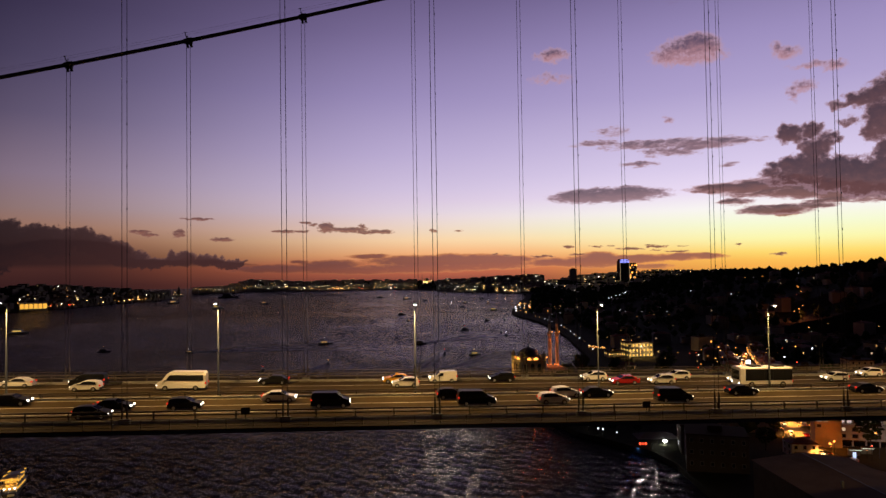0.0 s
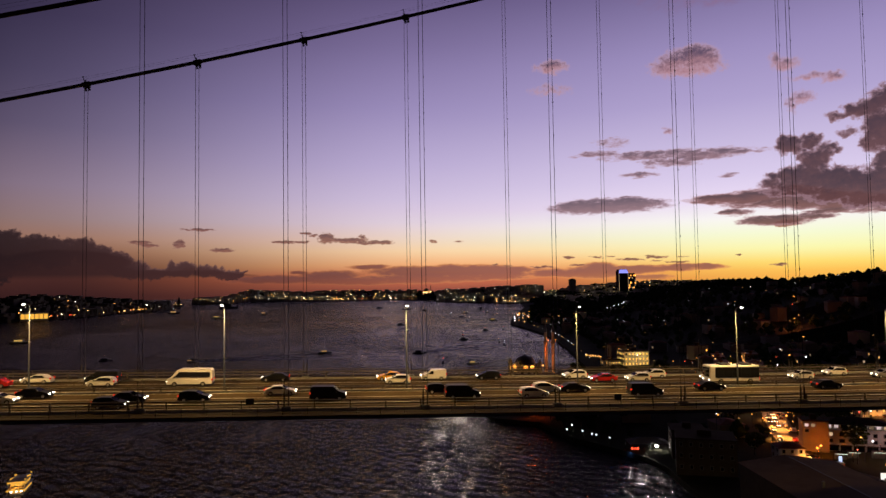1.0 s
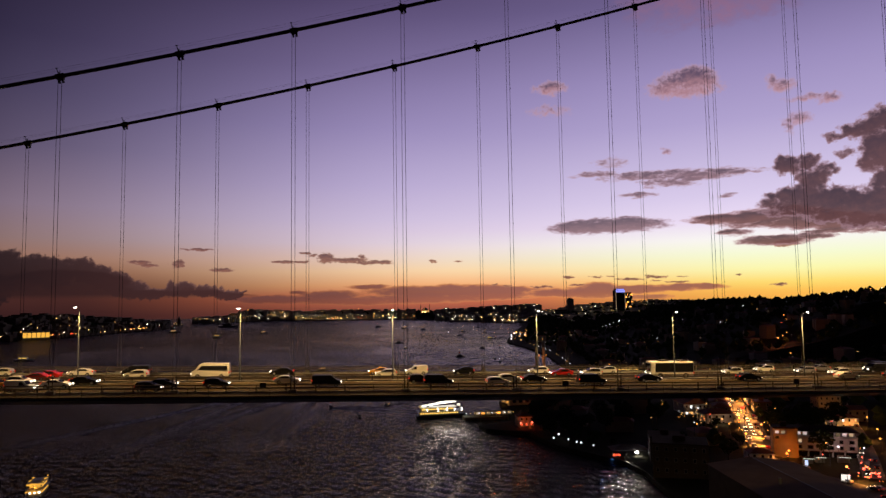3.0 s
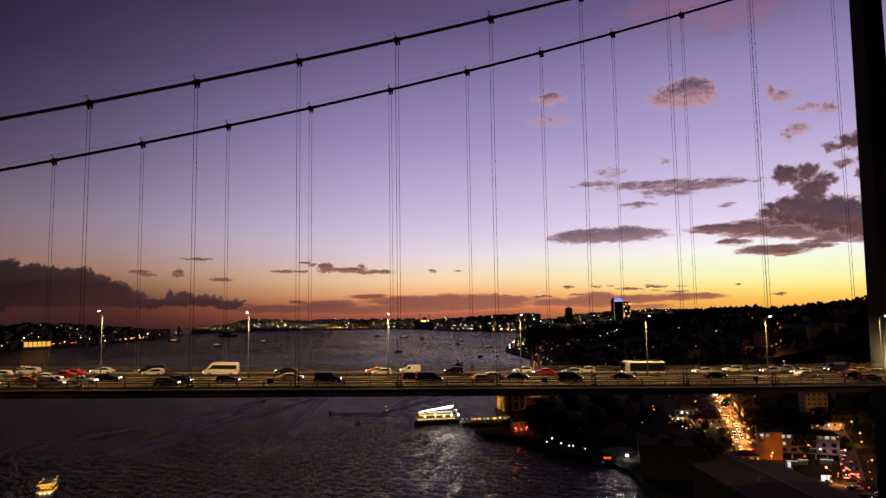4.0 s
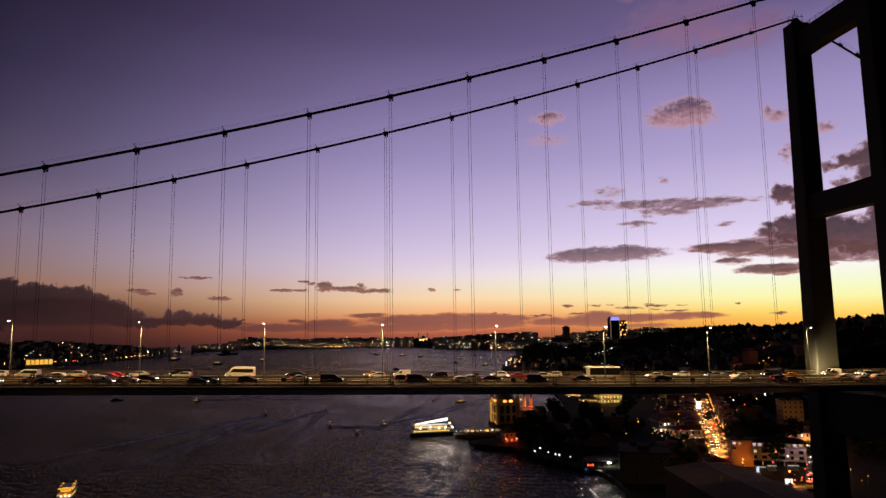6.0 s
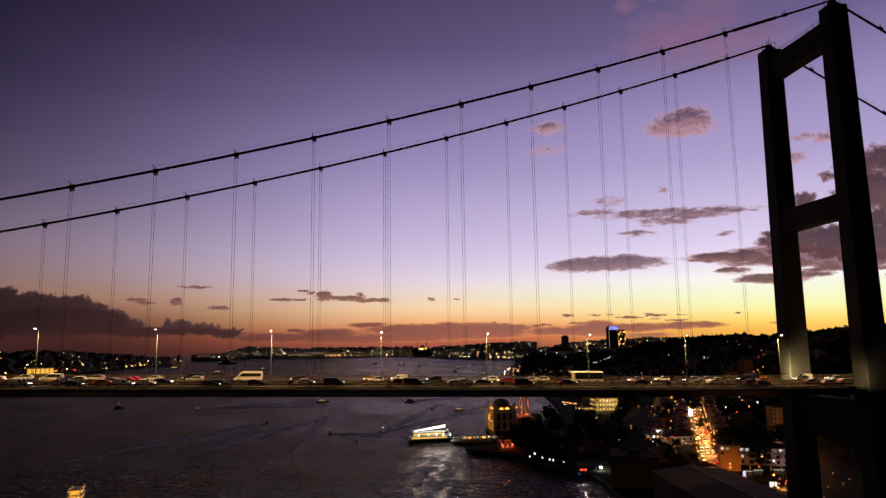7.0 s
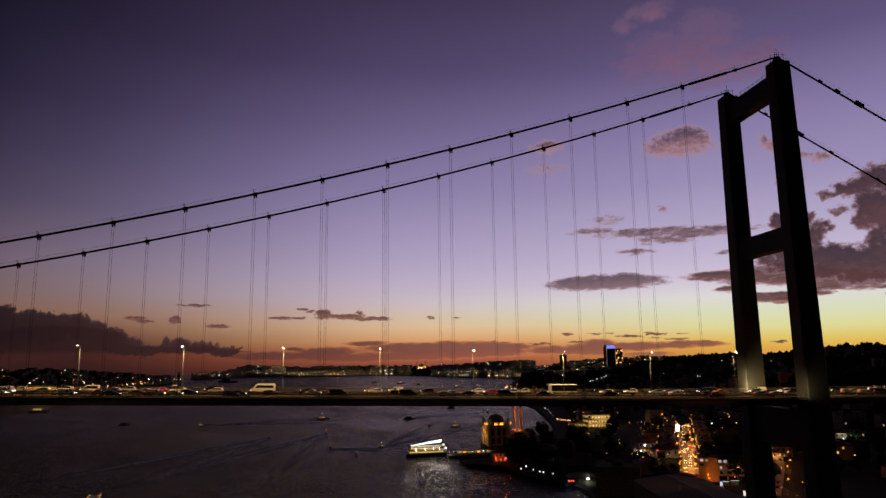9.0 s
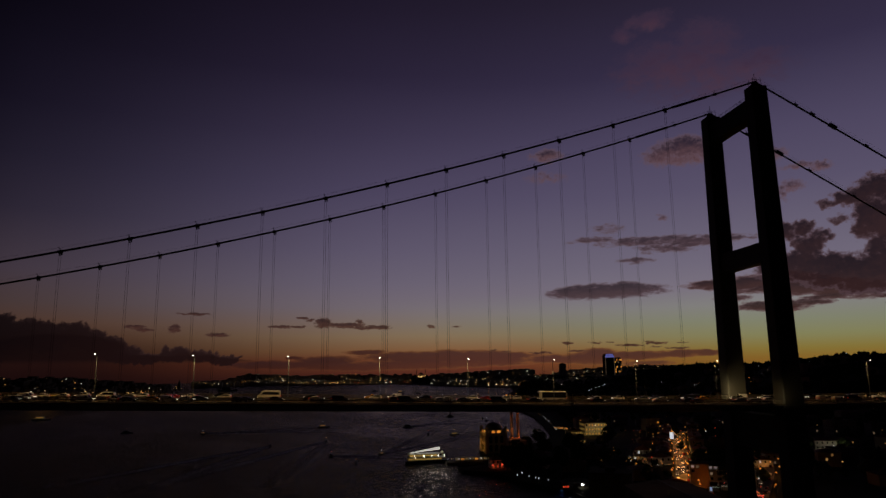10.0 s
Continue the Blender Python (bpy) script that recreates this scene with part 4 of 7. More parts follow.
def car(name, label, paint, kind, taxi=False):
    """A car that faces +x, standing at z = 0. kind: saloon, hatch, van, panel or minibus."""
    e = thing(name, Matrix(), label, "car" if kind in ("saloon", "hatch") else "van", "traffic on the bridge")
    L, Wd, prof, win = {
        "saloon": (4.5, 1.78, [(-2.2, 0.28), (-2.25, 0.85), (-1.75, 0.98), (-1.1, 1.40), (0.15, 1.43), (1.0, 0.98), (2.05, 0.80), (2.22, 0.55), (2.18, 0.26)], [(-1.45, 0.99), (-0.98, 1.33), (0.1, 1.36), (0.78, 0.99)]),
        "hatch": (4.1, 1.75, [(-2.0, 0.28), (-2.05, 0.9), (-1.75, 1.40), (-0.9, 1.52), (0.15, 1.50), (1.05, 1.02), (1.9, 0.85), (2.05, 0.55), (2.0, 0.26)], [(-1.6, 1.0), (-1.45, 1.36), (-0.8, 1.43), (0.1, 1.42), (0.85, 1.02)]),
        "van": (5.0, 1.95, [(-2.5, 0.3), (-2.55, 1.0), (-2.4, 1.85), (-2.1, 1.96), (0.7, 1.95), (1.5, 1.25), (2.35, 1.02), (2.5, 0.65), (2.45, 0.28)], [(-2.3, 1.12), (-2.2, 1.75), (0.55, 1.78), (1.2, 1.15)]),
        "panel": (4.4, 1.8, [(-2.15, 0.3), (-2.2, 1.0), (-2.15, 1.75), (-1.95, 1.84), (0.5, 1.80), (1.15, 1.10), (2.0, 0.95), (2.2, 0.6), (2.15, 0.28)], [(0.02, 1.06), (0.02, 1.6), (0.42, 1.58), (0.86, 1.1)]),
        "minibus": (6.9, 2.0, [(-3.4, 0.35), (-3.45, 1.3), (-3.4, 2.45), (-3.1, 2.68), (1.3, 2.72), (1.9, 2.5), (2.6, 1.45), (3.3, 1.2), (3.45, 0.7), (3.4, 0.32)], [(-3.1, 1.45), (-3.1, 2.2), (1.55, 2.25), (2.2, 1.45)]),
    }[kind]
    w = Wd / 2
    bm = bmesh.new()
    # the body narrows towards the roof
    a, b = [], []
    for x, z in prof:
        inset = 0.16 * max(0.0, (z - 0.95)) / 0.5 if kind in ("saloon", "hatch") else 0.09 * max(0.0, z - 1.0)
        end = 0.10 if abs(x) > L * 0.47 else 0.0
        a.append(bm.verts.new((x, -w + inset + end, z)))
        b.append(bm.verts.new((x, w - inset - end, z)))
    n = len(a)
    bm.faces.new(a)
    bm.faces.new(b[::-1])
    for k in range(n):
        bm.faces.new((a[k], b[k], b[(k + 1) % n], a[(k + 1) % n]))
    bmesh.ops.bevel(bm, geom=bm.edges[:], offset=0.06, segments=2, affect="EDGES", profile=0.6)
    part("body", bm, paint, e)
    # side glass, windscreen and rear window stand 2 cm proud
    for s in (-1, 1):
        bm = bmesh.new()
        vs = []
        for x, z in win:
            inset = 0.16 * max(0.0, (z - 0.95)) / 0.5 if kind in ("saloon", "hatch") else 0.09 * max(0.0, z - 1.0)
            vs.append((x, s * (w - inset + 0.006), z))
        f1 = [bm.verts.new(v) for v in vs]
        f2 = [bm.verts.new((x, y - s * 0.03, z)) for x, y, z in vs]
        bm.faces.new(f1 if s > 0 else f1[::-1])
        for k in range(len(f1)):
            bm.faces.new((f1[k], f1[(k + 1) % len(f1)], f2[(k + 1) % len(f1)], f2[k]))
        part("side_window", bm, M["glass"], e)
    i = next(k for k in range(n - 1) if prof[k][1] - prof[k + 1][1] > 0.3 and prof[k][0] > -0.5 * L * 0.2)
    (xa, za), (xb, zb) = prof[i], prof[i + 1]
    bm = bmesh.new()
    ia = 0.16 * max(0.0, (za - 0.95)) / 0.5 if kind in ("saloon", "hatch") else 0.09 * max(0.0, za - 1.0)
    q = [(xa + (xb - xa) * u + 0.02, y, za + (zb - za) * u + 0.02) for u, y in ((0.12, -(w - ia - 0.12)), (0.9, -(w - 0.14)), (0.9, w - 0.14), (0.12, w - ia - 0.12))]
    bm.faces.new([bm.verts.new(v) for v in q])
    bmesh.ops.solidify(bm, geom=bm.faces[:], thickness=0.03)
    part("windscreen", bm, M["glass"], e)
    wb = L * 0.30
    r = 0.33 if kind != "minibus" else 0.37
    for x in (-wb, wb * 1.05):
        for s in (-1, 1):
            bm = bmesh.new()
            tube(bm, (x, s * (w - 0.22), r), (x, s * (w + 0.01), r), r, seg=16)
            wheel = part("wheel", bm, M["tyre"], e)
            bm = bmesh.new()
            tube(bm, (x, s * (w - 0.02), r), (x, s * (w + 0.025), r), r * 0.62, seg=12)
            part("rim", bm, M["rim"], wheel)
    zh = 0.68 if kind in ("saloon", "hatch") else 0.82
    zt = 0.85 if kind in ("saloon", "hatch") else 1.05
    for s in (-1, 1):
        bm = bmesh.new()
        bevelled(bm, L / 2 - 0.28, L / 2 - 0.0, s * (w - 0.3) - 0.2, s * (w - 0.3) + 0.2, zh - 0.1, zh + 0.1, 0.04)
        part("headlight", bm, M["head"], e, "lit headlight")
        bm = bmesh.new()
        bevelled(bm, -L / 2 - 0.05, -L / 2 + 0.14, s * (w - 0.22) - 0.14, s * (w - 0.22) + 0.14, zt - 0.1, zt + 0.14, 0.03)
        part("tail_light", bm, M["tail"], e, "red tail light")
        bm = bmesh.new()
        bevelled(bm, win[-1][0] - 0.15, win[-1][0] + 0.08, s * (w + 0.02), s * (w + 0.02) + s * 0.18, win[-1][1] - 0.02, win[-1][1] + 0.14, 0.03)
        part("mirror", bm, M["trim"], e)
    bm = bmesh.new()
    bevelled(bm, -L / 2 - 0.06, -L / 2 + 0.1, -w + 0.12, w - 0.12, 0.3, 0.55, 0.04)
    part("rear_bumper", bm, M["trim"] if kind != "saloon" else paint, e)
    bm = bmesh.new()
    bevelled(bm, L / 2 - 0.12, L / 2 + 0.0, -w + 0.2, w - 0.2, 0.28, 0.48, 0.04)
    part("grille", bm, M["trim"], e)
    if kind in ("saloon", "hatch", "van"):
        bm = bmesh.new()
        bevelled(bm, -0.2, 0.2, -0.08, 0.08, 1.4, 1.6, 0.03)
        if taxi:
            part("roof_sign", bm, M["c_yellow"], e, "yellow roof sign")
        else:
            bm.free()
    return e


def bus(name):
    e = thing(name, Matrix(), "small white coach with a dark glazed side band", "coach", "traffic on the bridge")
    bm = bmesh.new()
    bevelled(bm, -4.4, 4.4, -1.2, 1.2, 0.35, 3.2, 0.22, 3)
    part("body", bm, M["c_white"], e)
    bm = bmesh.new()
    bevelled(bm, -4.32, 3.5, -1.215, 1.215, 1.15, 2.95, 0.05)
    part("window_band", bm, M["c_black"], e, "dark glazed side band")
    bm = bmesh.new()
    bevelled(bm, 3.6, 4.45, -1.22, 1.22, 0.4, 3.05, 0.12, 2)
    part("front_panel", bm, M["c_white"], e, "white front panel")
    for s in (-1, 1):
        for k in range(5):
            bm = bmesh.new()
            bevelled(bm, -4.2 + 1.55 * k, -2.75 + 1.55 * k, s * 1.222 - 0.02, s * 1.222 + 0.02, 1.3, 2.8, 0.015)
            part("side_window", bm, M["glass"], e)
    bm = bmesh.new()
    bevelled(bm, 4.43, 4.48, -1.05, 1.05, 1.3, 2.8, 0.015)
    part("windscreen", bm, M["glass"], e)
    for x, hw, y0 in ((-2.4, 0.8, 0), (1.4, 0.8, 0)):
        bm = bmesh.new()
        bevelled(bm, x - hw, x + hw, -0.85, 0.85, 3.18, 3.46, 0.1, 2)
        part("roof_unit", bm, M["trim"], e)
    for x in (-2.7, 2.5):
        for s in (-1, 1):
            bm = bmesh.new()
            tube(bm, (x, s * 0.95, 0.5), (x, s * 1.22, 0.5), 0.5, seg=18)
            wheel = part("wheel", bm, M["tyre"], e)
            bm = bmesh.new()
            tube(bm, (x, s * 1.15, 0.5), (x, s * 1.235, 0.5), 0.3, seg=12)
            part("rim", bm, M["rim"], wheel)
    for s in (-1, 1):
        bm = bmesh.new()
        bevelled(bm, 4.36, 4.5, s * 0.95 - 0.18, s * 0.95 + 0.18, 0.7, 0.95, 0.04)
        part("headlight", bm, M["head"], e, "lit headlight")
        bm = bmesh.new()
        bevelled(bm, -4.46, -4.36, s * 1.0 - 0.12, s * 1.0 + 0.12, 0.8, 1.3, 0.03)
        part("tail_light", bm, M["tail"], e, "red tail light")
    return e


LANES = {"n1": 79.2, "n2": 83.2, "n3": 87.2, "f1": 92.9, "f2": 96.9, "f3": 100.8}


def traffic():
    made = {}
    labels = {
        "saloon": "saloon car with lit headlights on the bridge deck", "hatch": "hatchback car with lit headlights on the bridge deck", "van": "passenger van with dark windows on the bridge deck",
        "panel": "small panel van on the bridge deck", "minibus": "tall minibus with a dark window band on the bridge deck"}
    words = {"white": "white", "black": "black", "grey": "silver", "red": "red", "yellow": "yellow taxi"}

    def place(kind, colour, x, lane):
        y = LANES[lane]
        right = lane[0] == "n"
        z = deck_z(x) + 0.1 * (1 - abs(y - 90) / 13.3) + 0.004
        tilt = math.degrees(math.atan(0.0237 - 0.00007 * max(0.0, x - 60)))
        m = pose(x, y, z, 0, tilt, 0) if right else pose(x, y, z, 0, tilt, 0) @ pose(0, 0, 0, 0, 0, 180)
        key = (kind, colour)
        if key in made:
            copy_thing(made[key], m)
        else:
            nm = {"saloon": "car", "hatch": "car", "van": "passenger_van", "panel": "panel_van", "minibus": "minibus", "bus": "coach"}[kind]
            if kind == "bus":
                e = bus(nm)
            else:
                e = car("taxi" if colour == "yellow" else nm, words[colour] + " " + labels[kind], M["c_" + colour], kind, colour == "yellow")
            e.matrix_basis = m
            made[key] = e

    STAND = [
        ("hatch", "black", -40.5, "n1"), ("saloon", "black", -39.5, "n2"), ("hatch", "black", -31.0, "n2"), ("saloon", "white", -20.0, "n3"), ("van", "black", -13.0, "n2"),
        ("van", "black", 6.0, "n2"), ("hatch", "black", 3.2, "n3"), ("hatch", "white", 16.5, "n2"), ("hatch", "white", 19.5, "n3"), ("saloon", "black", 24.0, "n3"),
        ("van", "black", 33.5, "n2"), ("saloon", "black", 46.0, "n3"), ("saloon", "black", 66.0, "n3"),
        ("minibus", "white", -35.0, "f2"), ("saloon", "black", -22.5, "f3"), ("saloon", "yellow", -3.6, "f3"), ("hatch", "white", -2.5, "f2"), ("panel", "white", 3.7, "f3"),
        ("hatch", "black", 13.2, "f3"), ("hatch", "white", 28.6, "f3"), ("saloon", "red", 32.2, "f2"), ("hatch", "white", 38.4, "f2"), ("hatch", "white", 43.0, "f3"), ("hatch", "white", 52.0, "f2"),
        ("bus", "white", 53.0, "f1"), ("hatch", "white", 68.5, "f2"), ("hatch", "white", 78.0, "f3"),
    ]
    for q in STAND:
        place(*q)
    rnd = random.Random(11)
    kinds = ["saloon"] * 5 + ["hatch"] * 5 + ["van"] * 2 + ["panel"]
    cols = {"saloon": ["white", "black", "grey", "white", "red", "yellow"], "hatch": ["white", "black", "grey", "white"], "van": ["black", "white"], "panel": ["white"]}
    for lane in LANES:
        for x0, x1 in ((-132, -47), (72, 196)):
            x = x0 + rnd.uniform(0, 9)
            while x < x1:
                k = rnd.choice(kinds)
                if x > 84 or x < -47:
                    place(k, rnd.choice(cols[k]), x, lane)
                x += rnd.uniform(9.5, 24) if lane[1] != "2" else rnd.uniform(9, 19)


# ---- boats ----


def hull_mesh(bm, L, B, D, rake=0.12):
    """A pointed hull along +x, keel below the water."""
    st = []
    for u in (0.0, 0.08, 0.3, 0.6, 0.8, 0.93, 1.0):
        x = -L / 2 + L * u
        w = B / 2 * (1.0 if u < 0.55 else max(0.02, 1 - ((u - 0.55) / 0.45) ** 2.2)) * (0.86 if u < 0.05 else 1.0)
        sheer = D * (1 + 0.35 * max(0, u - 0.5))
        st.append([bm.verts.new(p) for p in ((x - rake * L * 0.3 * (u > 0.9), -w * 0.55, -0.5), (x - rake * L * 0.3 * (u > 0.9), w * 0.55, -0.5), (x, w, sheer), (x, -w, sheer))])
    for a, b in zip(st, st[1:]):
        for k in range(4):
            bm.faces.new((a[k], b[k], b[(k + 1) % 4], a[(k + 1) % 4]))
    bm.faces.new(st[0])
    bm.faces.new(st[-1][::-1])


def ferry():
    e = thing("ferry", pose(45, 404, 0, 0, 0, 3), "lit white passenger ferry moored at the pier", "ferry")
    bm = bmesh.new()
    hull_mesh(bm, 34, 8.5, 2.0)
    part("hull", bm, M["hull"], e)
    for z0, x0, x1, nm in ((2.0, -15, 11, "lower_cabin"), (4.7, -14, 8, "upper_cabin")):
        bm = bmesh.new()
        bevelled(bm, x0, x1, -3.6, 3.6, z0, z0 + 2.4, 0.12)
        cab = part(nm, bm, M["cabin"], e)
        n = int((x1 - x0) / 1.5)
        bm = bmesh.new()
        bevelled(bm, -0.5, 0.5, -0.04, 0.04, -0.45, 0.45, 0.03)
        pane = finish("pane", bm, M["decky"], cab)
        pane.matrix_basis = pose(x0 + 0.9, -3.62, z0 + 1.4)
        for k in range(1, n):
            share("pane", pane.data, cab, pose(x0 + 0.9 + 1.5 * k, -3.62, z0 + 1.4))
        bm = bmesh.new()
        box(bm, x0 - 1, x1 + 1.5, -4.1, 4.1, z0 + 2.42, z0 + 2.6)
        part("deck", bm, M["hull_w"], e)
    # the awning's brightness is emission; no lamp lights the cloth
    bm = bmesh.new()
    a = [(-13.0, -1.6, 7.9), (9.5, -1.6, 10.0), (9.5, 1.6, 10.0), (-13.0, 1.6, 7.9)]
    vs = [bm.verts.new(p) for p in a] + [bm.verts.new((-13.2, 0, 8.1)), bm.verts.new((10.2, 0, 11.7))]
    for q in ((0, 1, 5, 4), (3, 4, 5, 2), (0, 4, 3), (1, 2, 5)):
        bm.faces.new([vs[i] for i in q])
    part("awning", bm, M["deckw"], e, "white awning glowing with the deck lights")
    for x in (-12, -5, 2, 8.8):
        for y in (-1.5, 1.5):
            bm = bmesh.new()
            tube(bm, (x, y, 7.2), (x, y, 8.85 + 0.075 * x), 0.06, seg=6)
            part("awning_post", bm, M["pole"], e)
    bm = bmesh.new()
    tube(bm, (-13, 0, 7), (-13.5, 0, 11.5), 0.1, 0.05, seg=6)
    part("mast", bm, M["pole"], e)
    # floodlights on the rail that shine out over the water
    for lx, en in ((-10.0, 800), (-3.0, 1300), (3.0, 2400), (8.0, 3600), (13.0, 2400)):
        sd = bpy.data.lights.new("deck_flood", "SPOT")
        sd.energy, sd.color, sd.spot_size, sd.spot_blend, sd.shadow_soft_size = en, (1.0, 0.92, 0.84), radians(110), 0.8, 2.0
        so = new("deck_flood", sd)
        so.parent = e
        so.matrix_basis = look((lx, -4.6, 6.0), (lx - 6.0, -17.0, 0.0))
        bm = bmesh.new()
        bevelled(bm, lx - 0.2, lx + 0.2, -4.45, -4.1, 5.85, 6.15, 0.05)
        tube(bm, (lx, -4.2, 4.6), (lx, -4.2, 5.85), 0.06, seg=6)
        part("floodlight", bm, M["floodw"], e, "bright deck floodlight")
    lamp_light("deck_light", 11.5, -2.5, 10.5, 900, (1.0, 0.78, 0.3), 0.5, e)
    lamp_light("deck_light", -13.0, -5.5, 8.0, 350, (1.0, 0.66, 0.16), 0.5, e)
    for x, y, r in ((11.3, -1.0, 1.2), (13.2, 0.5, 0.9), (-14.6, -2.0, 0.9)):
        bm = bmesh.new()
        lathe(bm, [(r, 0), (r, 0.9), (r * 0.8, 1.3), (0.1, 1.5)], 10, (x, y, 4.7 + 2.6 * (x < 12)))
        part("deck_fitting", bm, M["hull_w"], e)
    bm = bmesh.new()
    lathe(bm, [(0.9, 0), (0.8, 2.0), (0.86, 2.2)], 12, (-9, 0, 7.2))
    part("funnel", bm, M["hull"], e)
    bm = bmesh.new()
    box(bm, -0.18, 0.18, -0.18, 0.18, -0.18, 0.18)
    bl = finish("deck_lamp", bm, M["decky"], e)
    bl.matrix_basis = pose(-15.5, -3.9, 4.3)
    for k in range(1, 20):
        share("deck_lamp", bl.data, e, pose(-15.5 + 1.5 * k, -3.9 + 0.02 * (k % 3), 4.3 if k % 2 else 6.9))


def tour_boat(x, y, turn, L, label, lit, group="boats on the strait"):
    e = thing("boat", pose(x, y, 0, 0, 0, turn), label, "boat", group)
    bm = bmesh.new()
    hull_mesh(bm, L, L * 0.28, L * 0.075)
    part("hull", bm, M["hull_w"] if lit > 1 else M["hull"], e)
    bm = bmesh.new()
    bevelled(bm, -L * 0.3, L * 0.14, -L * 0.095, L * 0.095, L * 0.07, L * 0.2, L * 0.012)
    cab = part("cabin", bm, M["hull_w"] if lit else M["hull"], e)
    bm = bmesh.new()
    bevelled(bm, -L * 0.36, L * 0.18, -L * 0.11, L * 0.11, L * 0.2, L * 0.215, L * 0.005)
    part("roof", bm, M["hull"], e)
    bm = bmesh.new()
    tube(bm, (-L * 0.05, 0, L * 0.2), (-L * 0.05, 0, L * 0.42), 0.07, 0.04, seg=6)
    part("mast", bm, M["pole"], e)
    if lit:
        bm = bmesh.new()
        box(bm, -L * 0.03, L * 0.03, -0.03, 0.03, -L * 0.025, L * 0.025)
        w = finish("pane", bm, M["warm"] if lit == 1 else M["decky"], cab)
        w.matrix_basis = pose(-L * 0.25, -L * 0.0965, L * 0.145)
        for k in range(1, 5):
            share("pane", w.data, cab, pose(-L * 0.25 + L * 0.085 * k, -L * 0.0965, L * 0.145))
        bm = bmesh.new()
        lathe(bm, [(0.1, -0.25), (0.28, 0), (0.1, 0.25)], 8, (-L * 0.05, 0, L * 0.43))
        part("mast_lamp", bm, M["cool"] if lit == 1 else M["decky"], e)
    else:
        bm = bmesh.new()
        lathe(bm, [(0.08, -0.2), (0.2, 0), (0.08, 0.2)], 8, (-L * 0.05, 0, L * 0.43))
        part("mast_lamp", bm, M["warm"] if int(x) % 2 else M["redl"], e, "small lit mast lamp")
    return e


def dinner_boat():
    """The small lit excursion boat near the camera's left."""
    e = thing("excursion_boat", pose(-139.5, 264, 0, 0, 0, 102), "yellow-lit excursion boat under way", "boat", "boats on the strait")
    bm = bmesh.new()
    hull_mesh(bm, 19, 5.6, 1.5)
    part("hull", bm, M["hull"], e)
    for z0, x0, x1, nm in ((1.5, -8, 4.5, "lower_saloon"), (3.9, -7, 2.5, "upper_saloon")):
        bm = bmesh.new()
        bevelled(bm, x0, x1, -2.3, 2.3, z0, z0 + 2.1, 0.1)
        cab = part(nm, bm, M["cabin"], e)
        bm = bmesh.new()
        box(bm, -0.5, 0.5, -0.03, 0.03, -0.4, 0.4)
        w = finish("pane", bm, M["gold"], cab)
        w.matrix_basis = pose(x0 + 0.9, -2.32, z0 + 1.2)
        for k in range(1, int((x1 - x0) / 1.4)):
            for y in (-2.32, 2.32):
                share("pane", w.data, cab, pose(x0 + 0.9 + 1.4 * k, y, z0 + 1.2))
        for y in (-1.3, 0.0, 1.3):
            share("pane", w.data, cab, pose(x0 - 0.03, y, z0 + 1.2, 0, 0, 90))
        bm = bmesh.new()
        box(bm, x0 - 0.8, x1 + 0.8, -2.7, 2.7, z0 + 2.12, z0 + 2.26)
        part("deck", bm, M["hull_w"], e)
    bm = bmesh.new()
    box(bm, -0.2, 0.2, -0.2, 0.2, -0.2, 0.2)
    l = finish("deck_lamp", bm, M["gold"], e)
    l.matrix_basis = pose(-7.6, -2.4, 6.6)
    for k in range(1, 12):
        share("deck_lamp", l.data, e, pose(-7.6 + 0.9 * k, -2.4 if k % 2 else 2.4, 6.5 + 0.3 * (k % 3)))
    for y in (-2.0, -0.4, 1.3):
        bm = bmesh.new()
        lathe(bm, [(0.15, -0.4), (0.48, 0), (0.15, 0.4)], 8, (-9.6, y, 3.4))
        part("stern_lamp", bm, M["cool"], e, "white stern lamp")
    # edges of the two open stern decks, their lit look made by emission, and their rails
    for z, x in ((6.35, -8.0), (3.75, -9.0)):
        bm = bmesh.new()
        bevelled(bm, x - 0.9, x - 0.5, -2.9, 2.9, z - 0.22, z + 0.2, 0.06)
        part("lit_edge", bm, M["gold"], e, "golden lit edge of the open stern deck")
        bm = bmesh.new()
        bevelled(bm, x - 0.6, x + 4.5, -2.75, 2.75, z + 0.35, z + 0.5, 0.05)
        part("canopy", bm, M["cabin"], e)
        for y in (-2.6, 0.0, 2.6):
            bm = bmesh.new()
            tube(bm, (x - 0.4, y, z - 2.4), (x - 0.4, y, z + 0.4), 0.06, seg=6)
            part("deck_post", bm, M["hull_w"], e)
    bm = bmesh.new()
    bevelled(bm, -9.7, -9.5, -1.9, 0.4, 0.5, 1.3, 0.05)
    part("stern_board", bm, M["hull_w"], e, "white board across the stern")
    ld = bpy.data.lights.new("deck_light", "POINT")
    ld.energy, ld.color, ld.shadow_soft_size = 900, (1.0, 0.48, 0.07), 0.6
    lo = new("deck_light", ld)
    lo.parent = e
    lo.matrix_basis = pose(-10.8, 0, 6.0)


